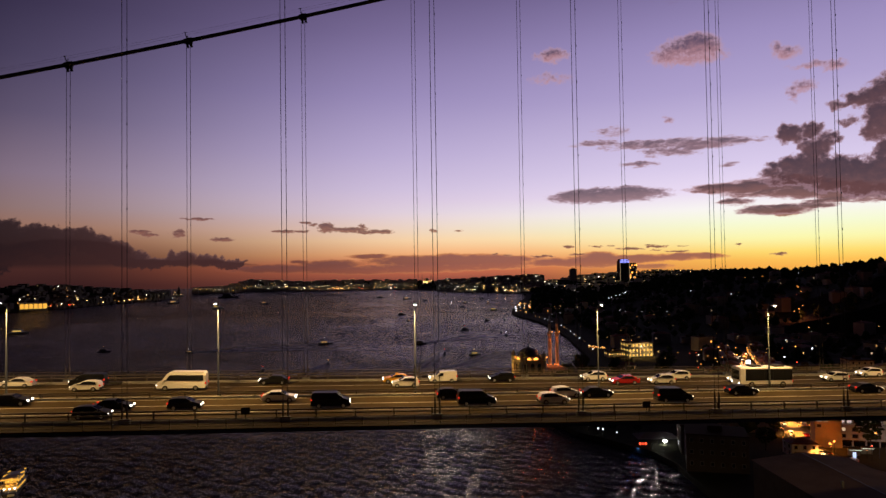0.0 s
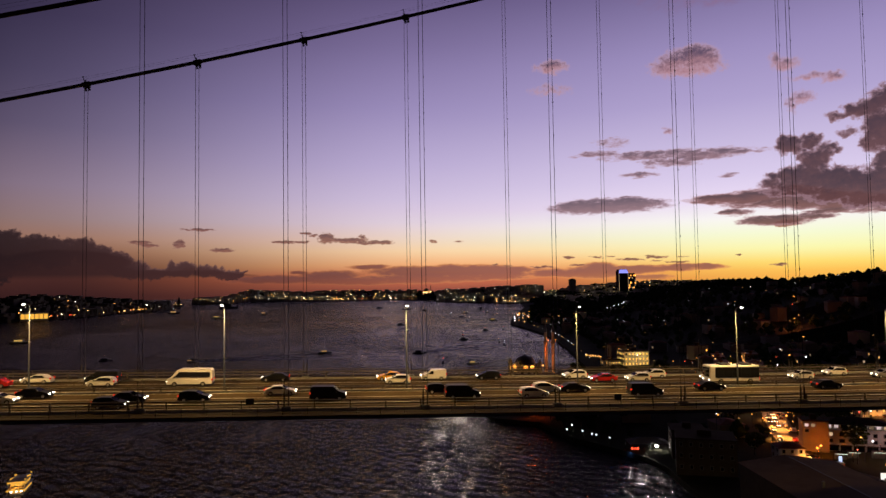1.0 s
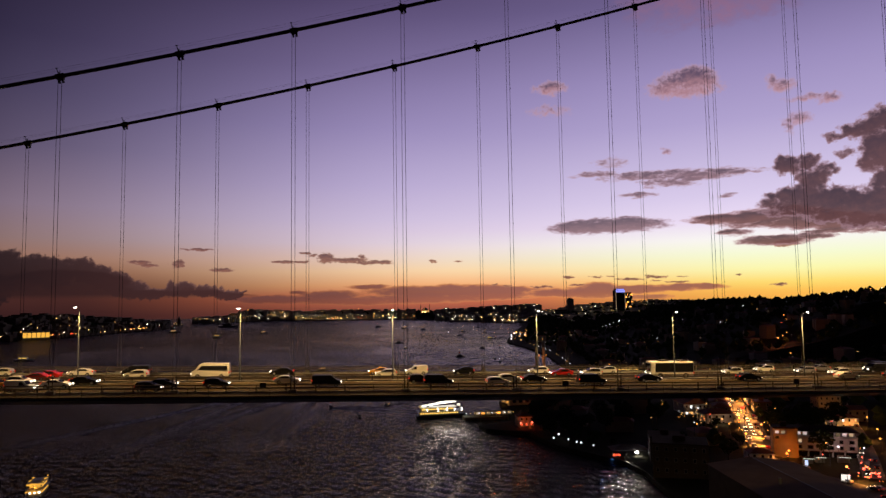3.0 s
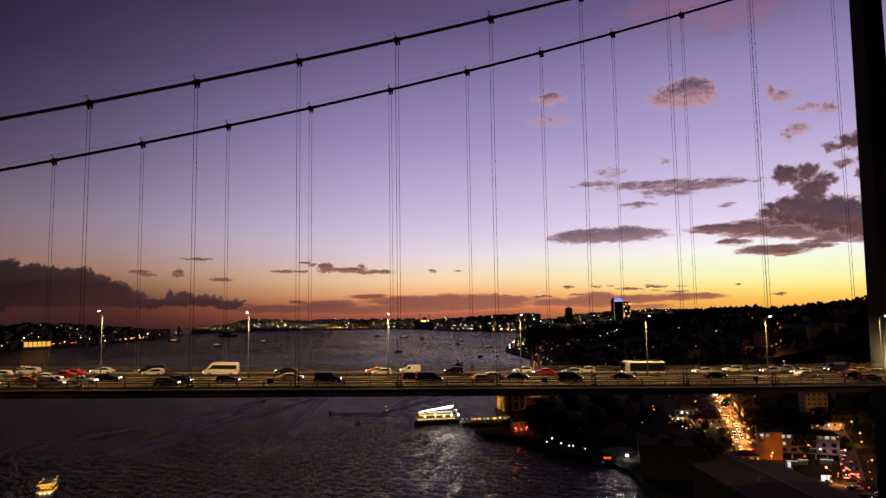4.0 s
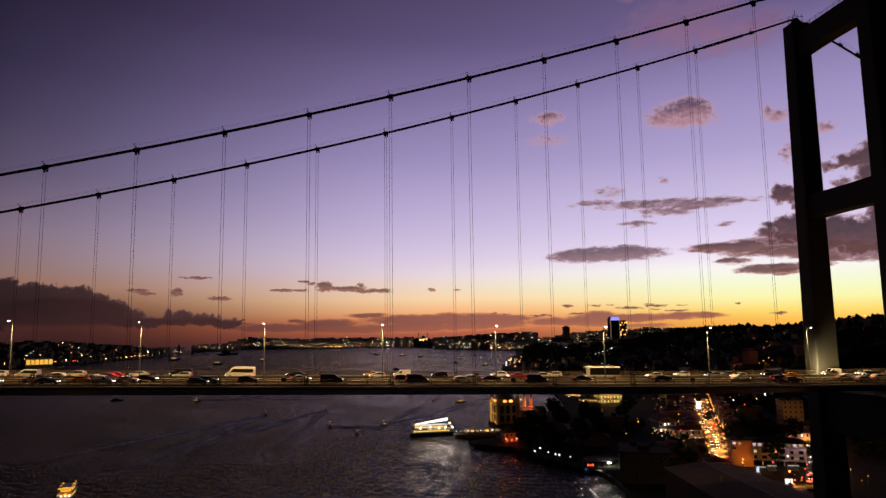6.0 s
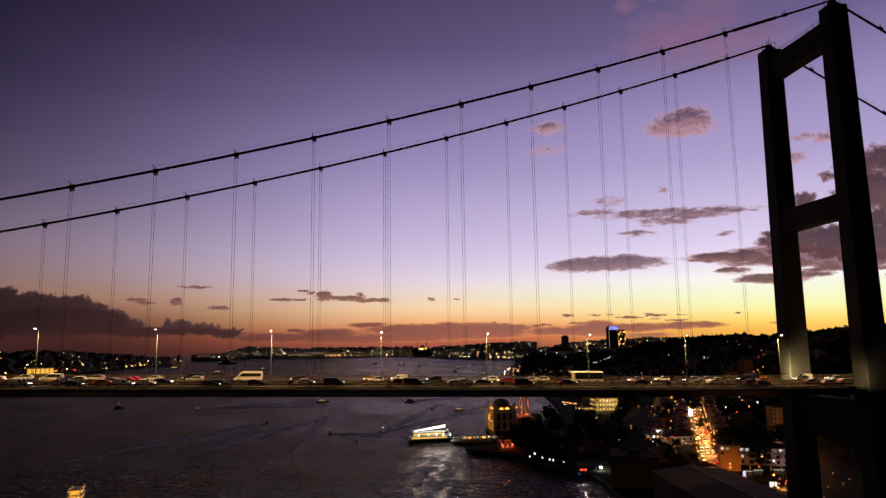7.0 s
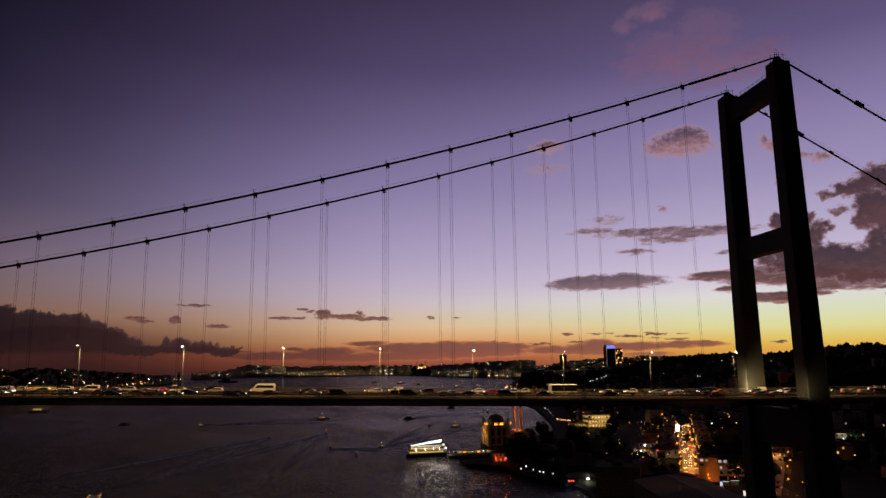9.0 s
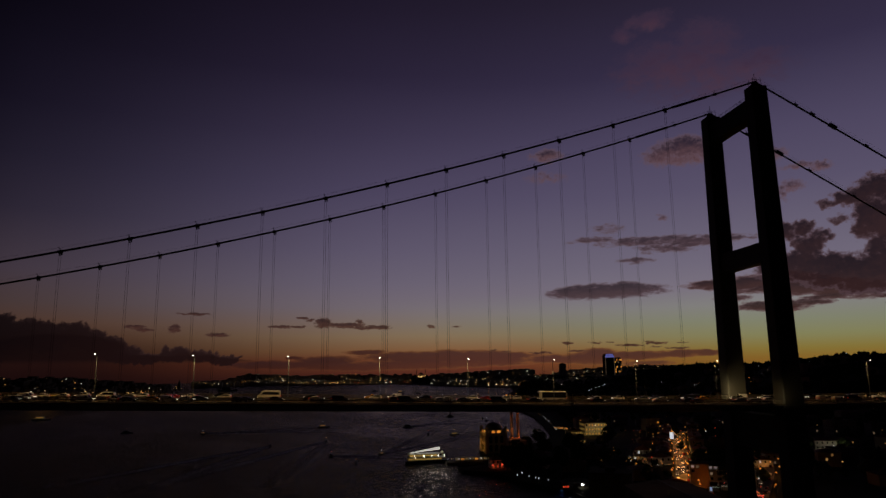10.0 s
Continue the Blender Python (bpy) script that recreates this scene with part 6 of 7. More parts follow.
def office_building():
    """Two pale storeys over shops, with a lit attic set back under an overhanging roof."""
    e = thing("office_building", pose(202.4, 250.6, 4.2, 0, 0, -24), "white office building with a lit attic over two dark storeys", "building")
    bm = bmesh.new()
    box(bm, -12.6, 12.6, -6.5, 6.5, -4, 9.2)
    box(bm, -12.8, 12.8, -6.75, 6.7, 3.0, 3.3)
    box(bm, -12.8, 12.8, -6.8, 6.7, 8.9, 9.35)
    part("wall", bm, M["white"], e)
    bm = bmesh.new()
    box(bm, -11.9, 11.9, -5.2, 6.2, 9.2, 11.6)
    attic = part("attic", bm, M["white"], e)
    bm = bmesh.new()
    roof_mesh(bm, 25.4, 13.2, 11.6, 1.8, "hip", 0.9)
    part("roof", bm, M["darkroof"], e, "dark overhanging hipped roof")
    for k in range(13):
        bm = bmesh.new()
        tube(bm, (-12.3 + 2.05 * k, -6.4, 9.3), (-12.3 + 2.05 * k, -6.4, 10.3), 0.05, seg=6)
        part("balustrade_post", bm, M["rail"], e)
    bm = bmesh.new()
    box(bm, -12.4, 12.4, -6.45, -6.35, 10.25, 10.35)
    part("balustrade_rail", bm, M["rail"], e)
    tones = ("soft", "soft", "glass", "dim", "dim", "glass", "dim", "soft", "dim")
    for k, tone in enumerate(tones):
        o = share("window", WINDOW, attic, pose(-10.6 + 2.65 * k, -5.21, 10.4))
        o.scale = (1.7, 1, 0.95)
        share("pane", PANES[tone], o, Matrix())
    for z in (4.6, 7.3):
        for k in range(6):
            o = share("window", WINDOW, e, pose(-10.4 + 4.15 * k, -6.51, z))
            o.scale = (1.9 if k % 2 else 1.3, 1, 1.05)
            share("pane", PANES["dim" if (k, z) == (0, 7.3) else "glass"], o, Matrix())
    for k in range(5):
        bm = bmesh.new()
        bevelled(bm, -11.8 + 4.9 * k, -7.6 + 4.9 * k, -6.62, -6.5, 0.4, 2.7, 0.04)
        shop = part("shop_front", bm, M["glass"], e)
        bm = bmesh.new()
        bevelled(bm, -11.9 + 4.9 * k, -7.5 + 4.9 * k, -8.0, -6.5, 2.75, 2.95, 0.05)
        part("awning", bm, M["darkroof"], shop)


def square():
    """The small square before the office building: lit shelters, an advertising box, kiosk strips and signals."""
    for x, y, w, lab in ((190.5, 236.5, 4.2, "open kiosk with a greenish white light strip under its roof"), (199.5, 233.5, 5.0, "open kiosk with a greenish white light strip under its roof"), (184.5, 236.0, 4.6, "open kiosk with a greenish white light strip under its roof")):
        z = land_z(x, y)
        e = thing("kiosk", pose(x, y, z, 0, 0, -22), lab, "kiosk", "kiosks on the square")
        bm = bmesh.new()
        bevelled(bm, -w / 2, w / 2, -1.2, 1.6, 2.7, 2.95, 0.06)
        part("roof", bm, M["darkroof"], e)
        bm = bmesh.new()
        box(bm, -w / 2 + 0.2, w / 2 - 0.2, 0.6, 1.4, -0.5, 2.7)
        part("back_wall", bm, M["plaster3"], e)
        bm = bmesh.new()
        bevelled(bm, -w / 2 + 0.1, w / 2 - 0.1, -1.32, -1.18, 2.48, 2.62, 0.03)
        part("light_strip", bm, M["strip"], e, "greenish white light strip")
    for x, y, w, h, lab in ((178.2, 206.2, 3.4, 2.6, "white lit advertising box beside the road"), (177.8, 228.0, 1.5, 3.0, "pale blue lit panel beside the road")):
        z = land_z(x, y)
        e = thing("advertising_box", pose(x, y, z, 0, 0, -20), lab, "sign", "lit boxes on the square")
        bm = bmesh.new()
        for sx in (-0.4, 0.4):
            tube(bm, (sx * w, 0, -0.5), (sx * w, 0, 1.4), 0.08, seg=6)
        part("post", bm, M["pole"], e)
        bm = bmesh.new()
        bevelled(bm, -w / 2, w / 2, -0.2, 0.2, 1.3, 1.3 + h, 0.06)
        case = part("case", bm, M["trim"], e)
        bm = bmesh.new()
        bevelled(bm, -w / 2 + 0.12, w / 2 - 0.12, -0.24, -0.2, 1.42, 1.18 + h, 0.015)
        part("panel", bm, M["advert" if w > 2 else "panel"], case)
    for x, y, h in ((186.0, 229.0, 5.0), (193.0, 216.0, 4.0), (198.0, 221.5, 4.5)):
        z = land_z(x, y)
        e = thing("traffic_light", pose(x, y, z), "red traffic light on a dark post", "traffic light", "signals on the square")
        bm = bmesh.new()
        tube(bm, (0, 0, -0.5), (0, 0, h), 0.08, seg=6)
        part("post", bm, M["trim"], e)
        bm = bmesh.new()
        bevelled(bm, -0.22, 0.22, -0.2, 0.15, h, h + 1.0, 0.05)
        part("case", bm, M["trim"], e)
        bm = bmesh.new()
        lathe(bm, [(0.1, -0.18), (0.3, 0.0), (0.1, 0.18)], 10, (0, -0.3, h + 0.75))
        part("lens", bm, M["redsig"], e, "glowing red lens")
    # the tall lamp over the square
    e = thing("street_lantern", pose(191, 231, land_z(191, 231)), "tall amber street lantern on the square", "lantern", "lanterns of the town")
    bm = bmesh.new()
    tube(bm, (0, 0, -1), (0, 0, 9.5), 0.13, 0.08, seg=8)
    tube(bm, (0, 0, 9.5), (-1.6, -0.4, 9.9), 0.07, seg=6)
    part("post", bm, M["pole"], e)
    bm = bmesh.new()
    bevelled(bm, -2.2, -1.3, -0.6, -0.2, 9.75, 9.98, 0.05)
    part("head", bm, M["sodium"], e)
    lamp_light("lantern_light", -1.8, -0.6, 9.3, 420, (1.0, 0.30, 0.06), 0.4, e)


def town():
    rnd = random.Random(21)
    house("warehouse", 132.1, 167.2, 3.5, 32, 66, 12.4, -6, M["oldwall"], M["hallroof"], "gable", 2, 3, 8, 0.0, "long dark hall with a low sheet roof", "hall", rise=2.2, seed=1, win=False)
    house("waterfront_block", 127, 238, 3.2, 22, 16, 13.0, -25, M["oldwall"], M["darkroof"], "flat", 3, 6, 5, 0.0, "unlit grey waterfront building with a flat roof", "building", seed=2)
    house("waterfront_block", 131, 260, 3.2, 14, 14, 11.0, -20, M["oldwall"], M["darkroof"], "flat", 3, 4, 4, 0.03, "unlit grey waterfront building with a flat roof", "building", seed=3)
    house("villa", 196, 331, 3.0, 16, 12, 7.2, -3, M["plaster"], M["tile"], "hip", 2, 4, 3, 0.15, "pale villa with a hipped tile roof", seed=4, rise=2.4)
    office_building()
    e = house("corner_building", 184.6, 252.0, 4.6, 10, 8, 12.6, -25, M["plaster2"], M["darkroof"], "flat", 4, 2, 3, 0.0, "narrow corner house with a blank wall in orange lamplight", seed=6, win=False)
    for x, z, tone in ((-3.4, 11.0, "soft"), (-0.9, 11.0, "dim"), (-3.4, 8.6, "glass")):
        o = share("window", WINDOW, e, pose(x, -4.01, z))
        o.scale = (1.5, 1, 0.9)
        share("pane", PANES[tone], o, Matrix())
    house("lodge", 166.5, 243.5, 3.6, 10, 9, 5.4, -14, M["white"], M["tile"], "hip", 2, 3, 2, 0.0, "small white lodge with a dark hipped roof", seed=15, rise=1.8)
    house("apartment_block", 282, 352, 5, 13, 12, 18.5, -14, M["plaster2"], M["darkroof"], "flat", 6, 4, 4, 0.02, "six-storey apartment block in amber light", "building", seed=7)
    house("gabled_house", 197, 362, 4.0, 14, 18, 7.4, -6, M["plaster"], M["tile"], "gable", 2, 5, 3, 0.3, "pale gabled house with lamps along its eaves", seed=8, rise=4.0)
    house("hotel", 226, 537, 2.5, 22, 16, 12.5, 0, M["stone"], M["darkroof"], "flat", 3, 7, 5, 0.95, "floodlit palace hotel with every window lit", "hotel", seed=9, tones=("decky",), scale=1.3)
    for x in (214, 222, 230, 238):
        lantern(x, 521, land_z(x, 521), 4.0, "decky", 1300, (1.0, 0.55, 0.15), "bright lantern before the floodlit hotel", "lanterns before the hotel")
    lamp_light("roof_flood", 226, 525.0, 12.0, 900, (1.0, 0.75, 0.35), 0.5)
    house("annex", 207, 541, 2.5, 14, 10, 5.0, 0, M["stone"], M["darkroof"], "flat", 1, 6, 3, 0.9, "low annex with lit windows beside the hotel", "building", seed=10, tones=("decky", "warm"))
    house("low_house", 340, 345, land_z(340, 345), 34, 12, 6.5, -6, M["plaster"], M["tile"], "hip", 2, 9, 3, 0.2, "long pale house with small square windows", seed=12)
    house("apartment_block", 368, 372, land_z(368, 372), 18, 14, 16, -8, M["plaster3"], M["darkroof"], "flat", 5, 4, 4, 0.05, "grey apartment block with few lit windows", "building", seed=13)
    house("shore_house", 88, 352, 2.6, 9, 8, 6.0, 5, M["plaster3"], M["tile"], "hip", 2, 3, 2, 0.3, "small quay house in red lamplight", seed=14, tones=("dusk",))
    for x, y in ((84, 344.5), (91, 345)):
        lantern(x, y, 2.4, 3.0, "redsig", 420, (1.0, 0.12, 0.02), "low red lantern before the quay house", "lanterns on the quay")
    lantern(199, 236, 4.8, 6.0, "cool", 500, (1.0, 0.62, 0.66), "pale street lantern before the office building")
    lantern(208, 232, 4.8, 6.0, "cool", 600, (1.0, 0.62, 0.66), "pale street lantern before the office building")
    lantern(180.5, 244.6, 4.8, 2.0, "amber", 1300, (1.0, 0.22, 0.015), "amber street lantern beside the corner house")
    lantern(273, 338, 5.0, 5.0, "amber", 1300, (1.0, 0.42, 0.14), "amber street lantern beside the apartment block")
    lantern(221, 250, 4.4, 6.0, "sodium", 900, (1.0, 0.30, 0.06), "orange street lantern in the lane beside the office building")
    lantern(229, 263, 4.4, 6.0, "sodium", 700, (1.0, 0.30, 0.06), "orange street lantern in the lane beside the office building")
    lantern(332, 334, land_z(332, 334), 5.0, "cool", 2200, (1.0, 0.85, 0.6), "pale street lantern before the long house")
    lantern(449, 640, land_z(449, 640), 6.0, "sodium", 7000, (1.0, 0.22, 0.05), "orange lantern in the hillside lane")
    lantern(458, 655, land_z(458, 655), 8.0, "sodium", 7000, (1.0, 0.25, 0.07), "orange lantern in the hillside lane")
    house("house", 256, 306, 4.0, 13, 10, 6.0, -10, M["plaster"], M["tile"], "hip", 2, 4, 3, 0.3, "pale house in yellow lamplight", group="houses on the hillside", seed=31)
    house("house", 273, 318, 4.0, 11, 10, 7.5, -14, M["plaster"], M["tile"], "gable", 2, 3, 3, 0.2, "pale house in yellow lamplight", group="houses on the hillside", seed=32)
    house("garden_pavilion", 174, 396, 4.0, 9, 7, 4.6, -12, M["stone"], M["tile"], "gable", 1, 3, 2, 0.9, "small golden-lit pavilion with a gabled tile roof", "pavilion", seed=33, rise=2.6, tones=("warm", "decky"))
    lantern(172, 389, 4.0, 3.4, "decky", 700, (1.0, 0.62, 0.20), "golden garden lantern before the pavilion")
    house("garden_pavilion", 182, 462, 4.0, 18, 8, 4.2, -8, M["stone"], M["tile"], "hip", 1, 6, 2, 0.7, "long low pavilion with golden lit windows", "pavilion", seed=34, rise=1.8, tones=("warm", "decky"))
    # two added lanterns, placed only to light the fronts behind them
    lantern(194, 320, 4.0, 4.0, "warm", 520, (1.0, 0.62, 0.42), "warm garden lantern before the villa")
    lantern(194, 348, 4.0, 4.0, "warm", 240, (1.0, 0.62, 0.42), "warm garden lantern before the gabled house")
    lantern(248, 296, 4.5, 6.0, "warm", 900, (1.0, 0.62, 0.25), "warm street lantern between two pale houses")
    bm = bmesh.new()
    box(bm, -0.16, 0.16, -33.4, 33.4, 14.56, 14.68)
    tagged(part("ridge_cap", bm, M["ridgecap"], bpy.data.objects["warehouse"]), "pale ridge capping")
    # the terrace of shops along both sides of the street
    shops = random.Random(77)
    for (xa, ya), (xb, yb) in zip(ROAD[5:], ROAD[6:]):
        ln = math.hypot(xb - xa, yb - ya)
        ang = math.degrees(math.atan2(yb - ya, xb - xa))
        n = int(ln / 14)
        for j in range(n):
            for side in (-1, 1):
                u = (j + 0.5) / n
                r = radians(ang)
                off = 12.6 * side
                px, py = xa + (xb - xa) * u + off * math.sin(r), ya + (yb - ya) * u - off * math.cos(r)
                if py < 347 or math.hypot(px - 195, py - 361) < 16 or math.hypot(px - 196, py - 331) < 15 or shops.random() < 0.12:
                    continue
                h = shops.choice((6.2, 6.4, 9.0, 9.2)) if side > 0 else 6.0
                e = house("terraced_house", px, py, land_z(px, py), 10, 12.4, h, ang - 90, M[shops.choice(("plaster3", "plaster2", "oldwall", "oldwall"))], M[shops.choice(("tile", "darkroof", "tile"))], shops.choice(("hip", "flat")), int(h / 3), 2, 3, 0.2,
                          "street house with a lit shop front", "house", "terrace along the town street", rise=1.8, seed=int(px * 7), tones=("warm", "dim", "amber"))
                for k in range(3):
                    bm = bmesh.new()
                    y0 = -5.4 + 3.8 * k
                    bevelled(bm, -5.1 if side > 0 else 5.0, -5.0 if side > 0 else 5.1, y0, y0 + 3.0, 0.7, 2.9, 0.03)
                    part("shop_front", bm, M[shops.choice(("warm", "amber", "dim"))], e)
    square()
    # the tall lit sign over the street
    e = thing("street_sign", pose(238, 392, 5.0, 0, 0, -14), "tall white lit sign on a post over the street", "sign")
    bm = bmesh.new()
    tube(bm, (0, 0, -1), (0, 0, 9), 0.16, seg=8)
    part("post", bm, M["pole"], e)
    bm = bmesh.new()
    bevelled(bm, -1.3, 1.3, -0.25, 0.25, 9, 14, 0.12)
    part("light_box", bm, M["cool"], e, "glowing white light box")
    # houses climbing the hillside
    tones = [("warm", "dim", "dim"), ("dim", "cool", "dim"), ("warm", "dim", "amber")]
    keep = [(256, 306, 14), (273, 318, 12), (282, 352, 16), (131, 166, 40), (127, 238, 24), (196, 331, 16), (199, 252, 24), (237, 297, 16), (195, 361, 17), (226, 537, 26), (224, 508, 24), (218, 480, 20), (166.5, 243.5, 12), (191, 232, 22), (104, 430, 34), (340, 345, 24), (368, 372, 16), (121.8, 90, 40), (88, 352, 10), (174, 396, 10), (182, 462, 13), (131, 260, 16), (120, 276, 16)]
    count = 0
    while count < 150:
        near = rnd.random() < 0.6
        y = rnd.uniform(215, 620) if near else rnd.uniform(560, 1250)
        x = shore_x(y) + (rnd.uniform(35, 420) if near else rnd.uniform(25, 460))
        w, d, hh = rnd.uniform(9, 17), rnd.uniform(8, 13), rnd.choice((5.8, 6.2, 8.8, 9.0, 11.8))
        if any(math.hypot(x - a, y - b) < r + w * 0.6 for a, b, r in keep):
            continue
        if any(math.hypot(x - a, y - b) < 20 for a, b in ROAD + SIDE) or any(math.hypot(x - (a[0] + c[0]) / 2, y - (a[1] + c[1]) / 2) < 18 for a, c in zip(ROAD, ROAD[1:])):
            continue
        keep.append((x, y, w * 0.5))
        fl = max(2, int(hh / 2.9))
        flat = rnd.random() < 0.4
        e = house("house", x, y, land_z(x, y), w, d, hh, rnd.uniform(-30, 25), M[rnd.choice(("plaster", "plaster2", "plaster3"))], M["darkroof" if flat else "tile"], "flat" if flat else "hip", fl, 3, 2, 0.0,
                  ("flat-roofed" if flat else "tile-roofed") + " hillside house with a few lit windows", group="houses on the hillside", rise=1.9, seed=count, win=False)
        for k in range(rnd.choice((0, 0, 0, 1, 1, 2)) if y < 560 else rnd.choice((0, 0, 0, 0, 1))):
            f = rnd.randrange(fl)
            share("window", PANES[rnd.choice(rnd.choice(tones))], e, pose(-w / 2 + w * (rnd.randrange(4) + 0.5) / 4, -d / 2 - 0.02, hh / fl * (f + 0.55)) @ Matrix.Diagonal((1.25, 1, 1.1, 1)))
        count += 1
    # far towers on the ridge
    for x, y, w, hh, lab in ((741, 1801, 29, 72, "dark glass tower with a violet lit crown"), (769, 1806, 22, 61, "glass tower with amber lit windows")):
        e = thing("office_tower", pose(x, y, 28), lab, "tower block", "towers on the ridge")
        bm = bmesh.new()
        bevelled(bm, -w / 2, w / 2, -12, 12, -10, hh - 5, 0.8)
        bevelled(bm, -w / 2 + 2, w / 2 - 2, -10, 10, hh - 5, hh, 0.6)
        body = part("curtain_wall", bm, M["tower_glass"], e)
        r2 = random.Random(int(x))
        for k in range(int(hh / 7)):
            for j in range(5):
                if hh < 70 and r2.random() < 0.5:
                    bm = bmesh.new()
                    box(bm, -w / 2 + w * (j + 0.15) / 5, -w / 2 + w * (j + 0.85) / 5, -12.3, -12.0, 3 + 7 * k, 7 + 7 * k)
                    part("window", bm, M["amber"] if r2.random() < 0.5 else M["dim"], body)
        if hh > 70:
            bm = bmesh.new()
            box(bm, -w / 2 + 1, w / 2 - 1, -12.4, -12.0, hh - 11, hh - 5)
            box(bm, -w / 2 + 3, w / 2 - 3, -10.4, -10.0, hh - 4.6, hh - 0.8)
            part("crown_panel", bm, M["violet"], body)
            for xo in (-w / 2 + 0.2, w / 2 - 1.4):
                bm = bmesh.new()
                box(bm, xo, xo + 1.2, -12.3, -12.0, 0, hh - 10)
                part("edge_light", bm, M["dim"], body)
    for x, y, w, hh in ((725, 2205, 22, 58), (695, 2215, 50, 20), (1115, 2200, 40, 14), (1190, 2180, 60, 12)):
        e = thing("ridge_building", pose(x, y, min(60, land_z(x, y)) - 4), "dark building on the wooded ridge against the sunset", "building", "buildings on the ridge")
        bm = bmesh.new()
        box(bm, -w / 2, w / 2, -8, 8, -10, hh)
        part("wall", bm, M["plaster3"], e)
        bm = bmesh.new()
        roof_mesh(bm, w, 16, hh + 0.02, 5, "hip")
        part("roof", bm, M["darkroof"], e)


def far_town(name, coast, depth, top, seed, n, label, lamps, big=1.0):
    """Distant houses and their lights behind a coastline, too small to count."""
    rnd = random.Random(seed)
    bm = bmesh.new()
    for k in range(n):
        u = rnd.random() * (len(coast) - 1)
        i = min(int(u), len(coast) - 2)
        w = u - i
        (xa, ya, ha), (xb, yb, hb) = coast[i], coast[i + 1]
        x, y, hh = xa + (xb - xa) * w, ya + (yb - ya) * w, ha + (hb - ha) * w
        v = rnd.random() ** 1.8 * 0.6 + 0.012
        q = 1 + v * depth / math.hypot(x + 8, y + 50)
        px, py = x * q, y * q
        if math.hypot(px + 735, py - 1556) < 48 or (py > 2000 and abs(px - 248 * (py + 60) / 2660) < 42):
            continue
        z = 2.0 + top * hh * smooth01(v / 0.55)
        sx, sy, h = rnd.uniform(6, 14), rnd.uniform(6, 10), rnd.uniform(9, 17) if depth > 100 else rnd.uniform(2, 5)
        ang = rnd.uniform(-0.4, 0.4)
        vs = box(bm, px - sx, px + sx, py - sy, py + sy, z - 5, z + h)
        if rnd.random() < lamps * (1.0 if v < 0.06 else 0.5):
            s, t = rnd.uniform(0.45, 1.1), rnd.uniform(0.4, 0.9)
            if v < 0.06:
                s, t = s * 1.3 * big, t * 1.1 * big
            xo, zo = rnd.uniform(-sx * 0.6, sx * 0.6), rnd.uniform(1, h - 1)
            if depth > 100:
                s, t, zo = s * 0.85, t * 1.0, h - rnd.uniform(0.5, 3.0)
            else:
                zo = h + rnd.uniform(0.3, 2.5)
                box(bm, px + xo - 0.15, px + xo + 0.15, py - sy + 0.2, py - sy + 0.5, z + h, z + zo + t)
                py += 0.9
            box(bm, px + xo - s, px + xo + s, py - sy - 0.7, py - sy - 0.2, z + zo - t, z + zo + t, mi=rnd.choice((1, 1, 1, 2, 2, 3, 4) if depth < 100 else (1, 1, 2, 3)))
    # paler wall colour on the old city stands in for the haze over it
    tagged(finish(name, bm, [M["plaster3" if name == "far_city" else "oldwall"], M["far_w"], M["far_a"], M["far_c"], M["redl"]]), label, "town", kind="stuff")


def ridge_town():
    """Low buildings and their lights along the far ridge, too small to count."""
    rnd = random.Random(51)
    bm = bmesh.new()
    for k in range(620):
        x, y = rnd.uniform(500, 1450), rnd.uniform(1550, 2480)
        if x - shore_x(y) < 120:
            continue
        z = land_z(x, y)
        sx, h = rnd.uniform(7, 18), rnd.uniform(8, 15) + (rnd.uniform(0, 9) if y > 2150 and x < 1150 else 0)
        box(bm, x - sx, x + sx, y - 8, y + 8, z - 4, z + h)
        if rnd.random() < (0.8 if y > 2000 else 0.5):
            s, t, xo = rnd.uniform(0.45, 1.1), rnd.uniform(0.4, 0.7), rnd.uniform(-0.7, 0.7) * sx
            box(bm, x + xo - s, x + xo + s, y - 8.8, y - 8.2, z + h - 2 - t, z + h - 2 + t, mi=rnd.choice((1, 1, 2, 3)))
    tagged(finish("ridge_town", bm, [M["plaster"], M["far_w"], M["far_a"], M["far_c"]]), "low buildings with small lights along the ridge", "town", kind="stuff")


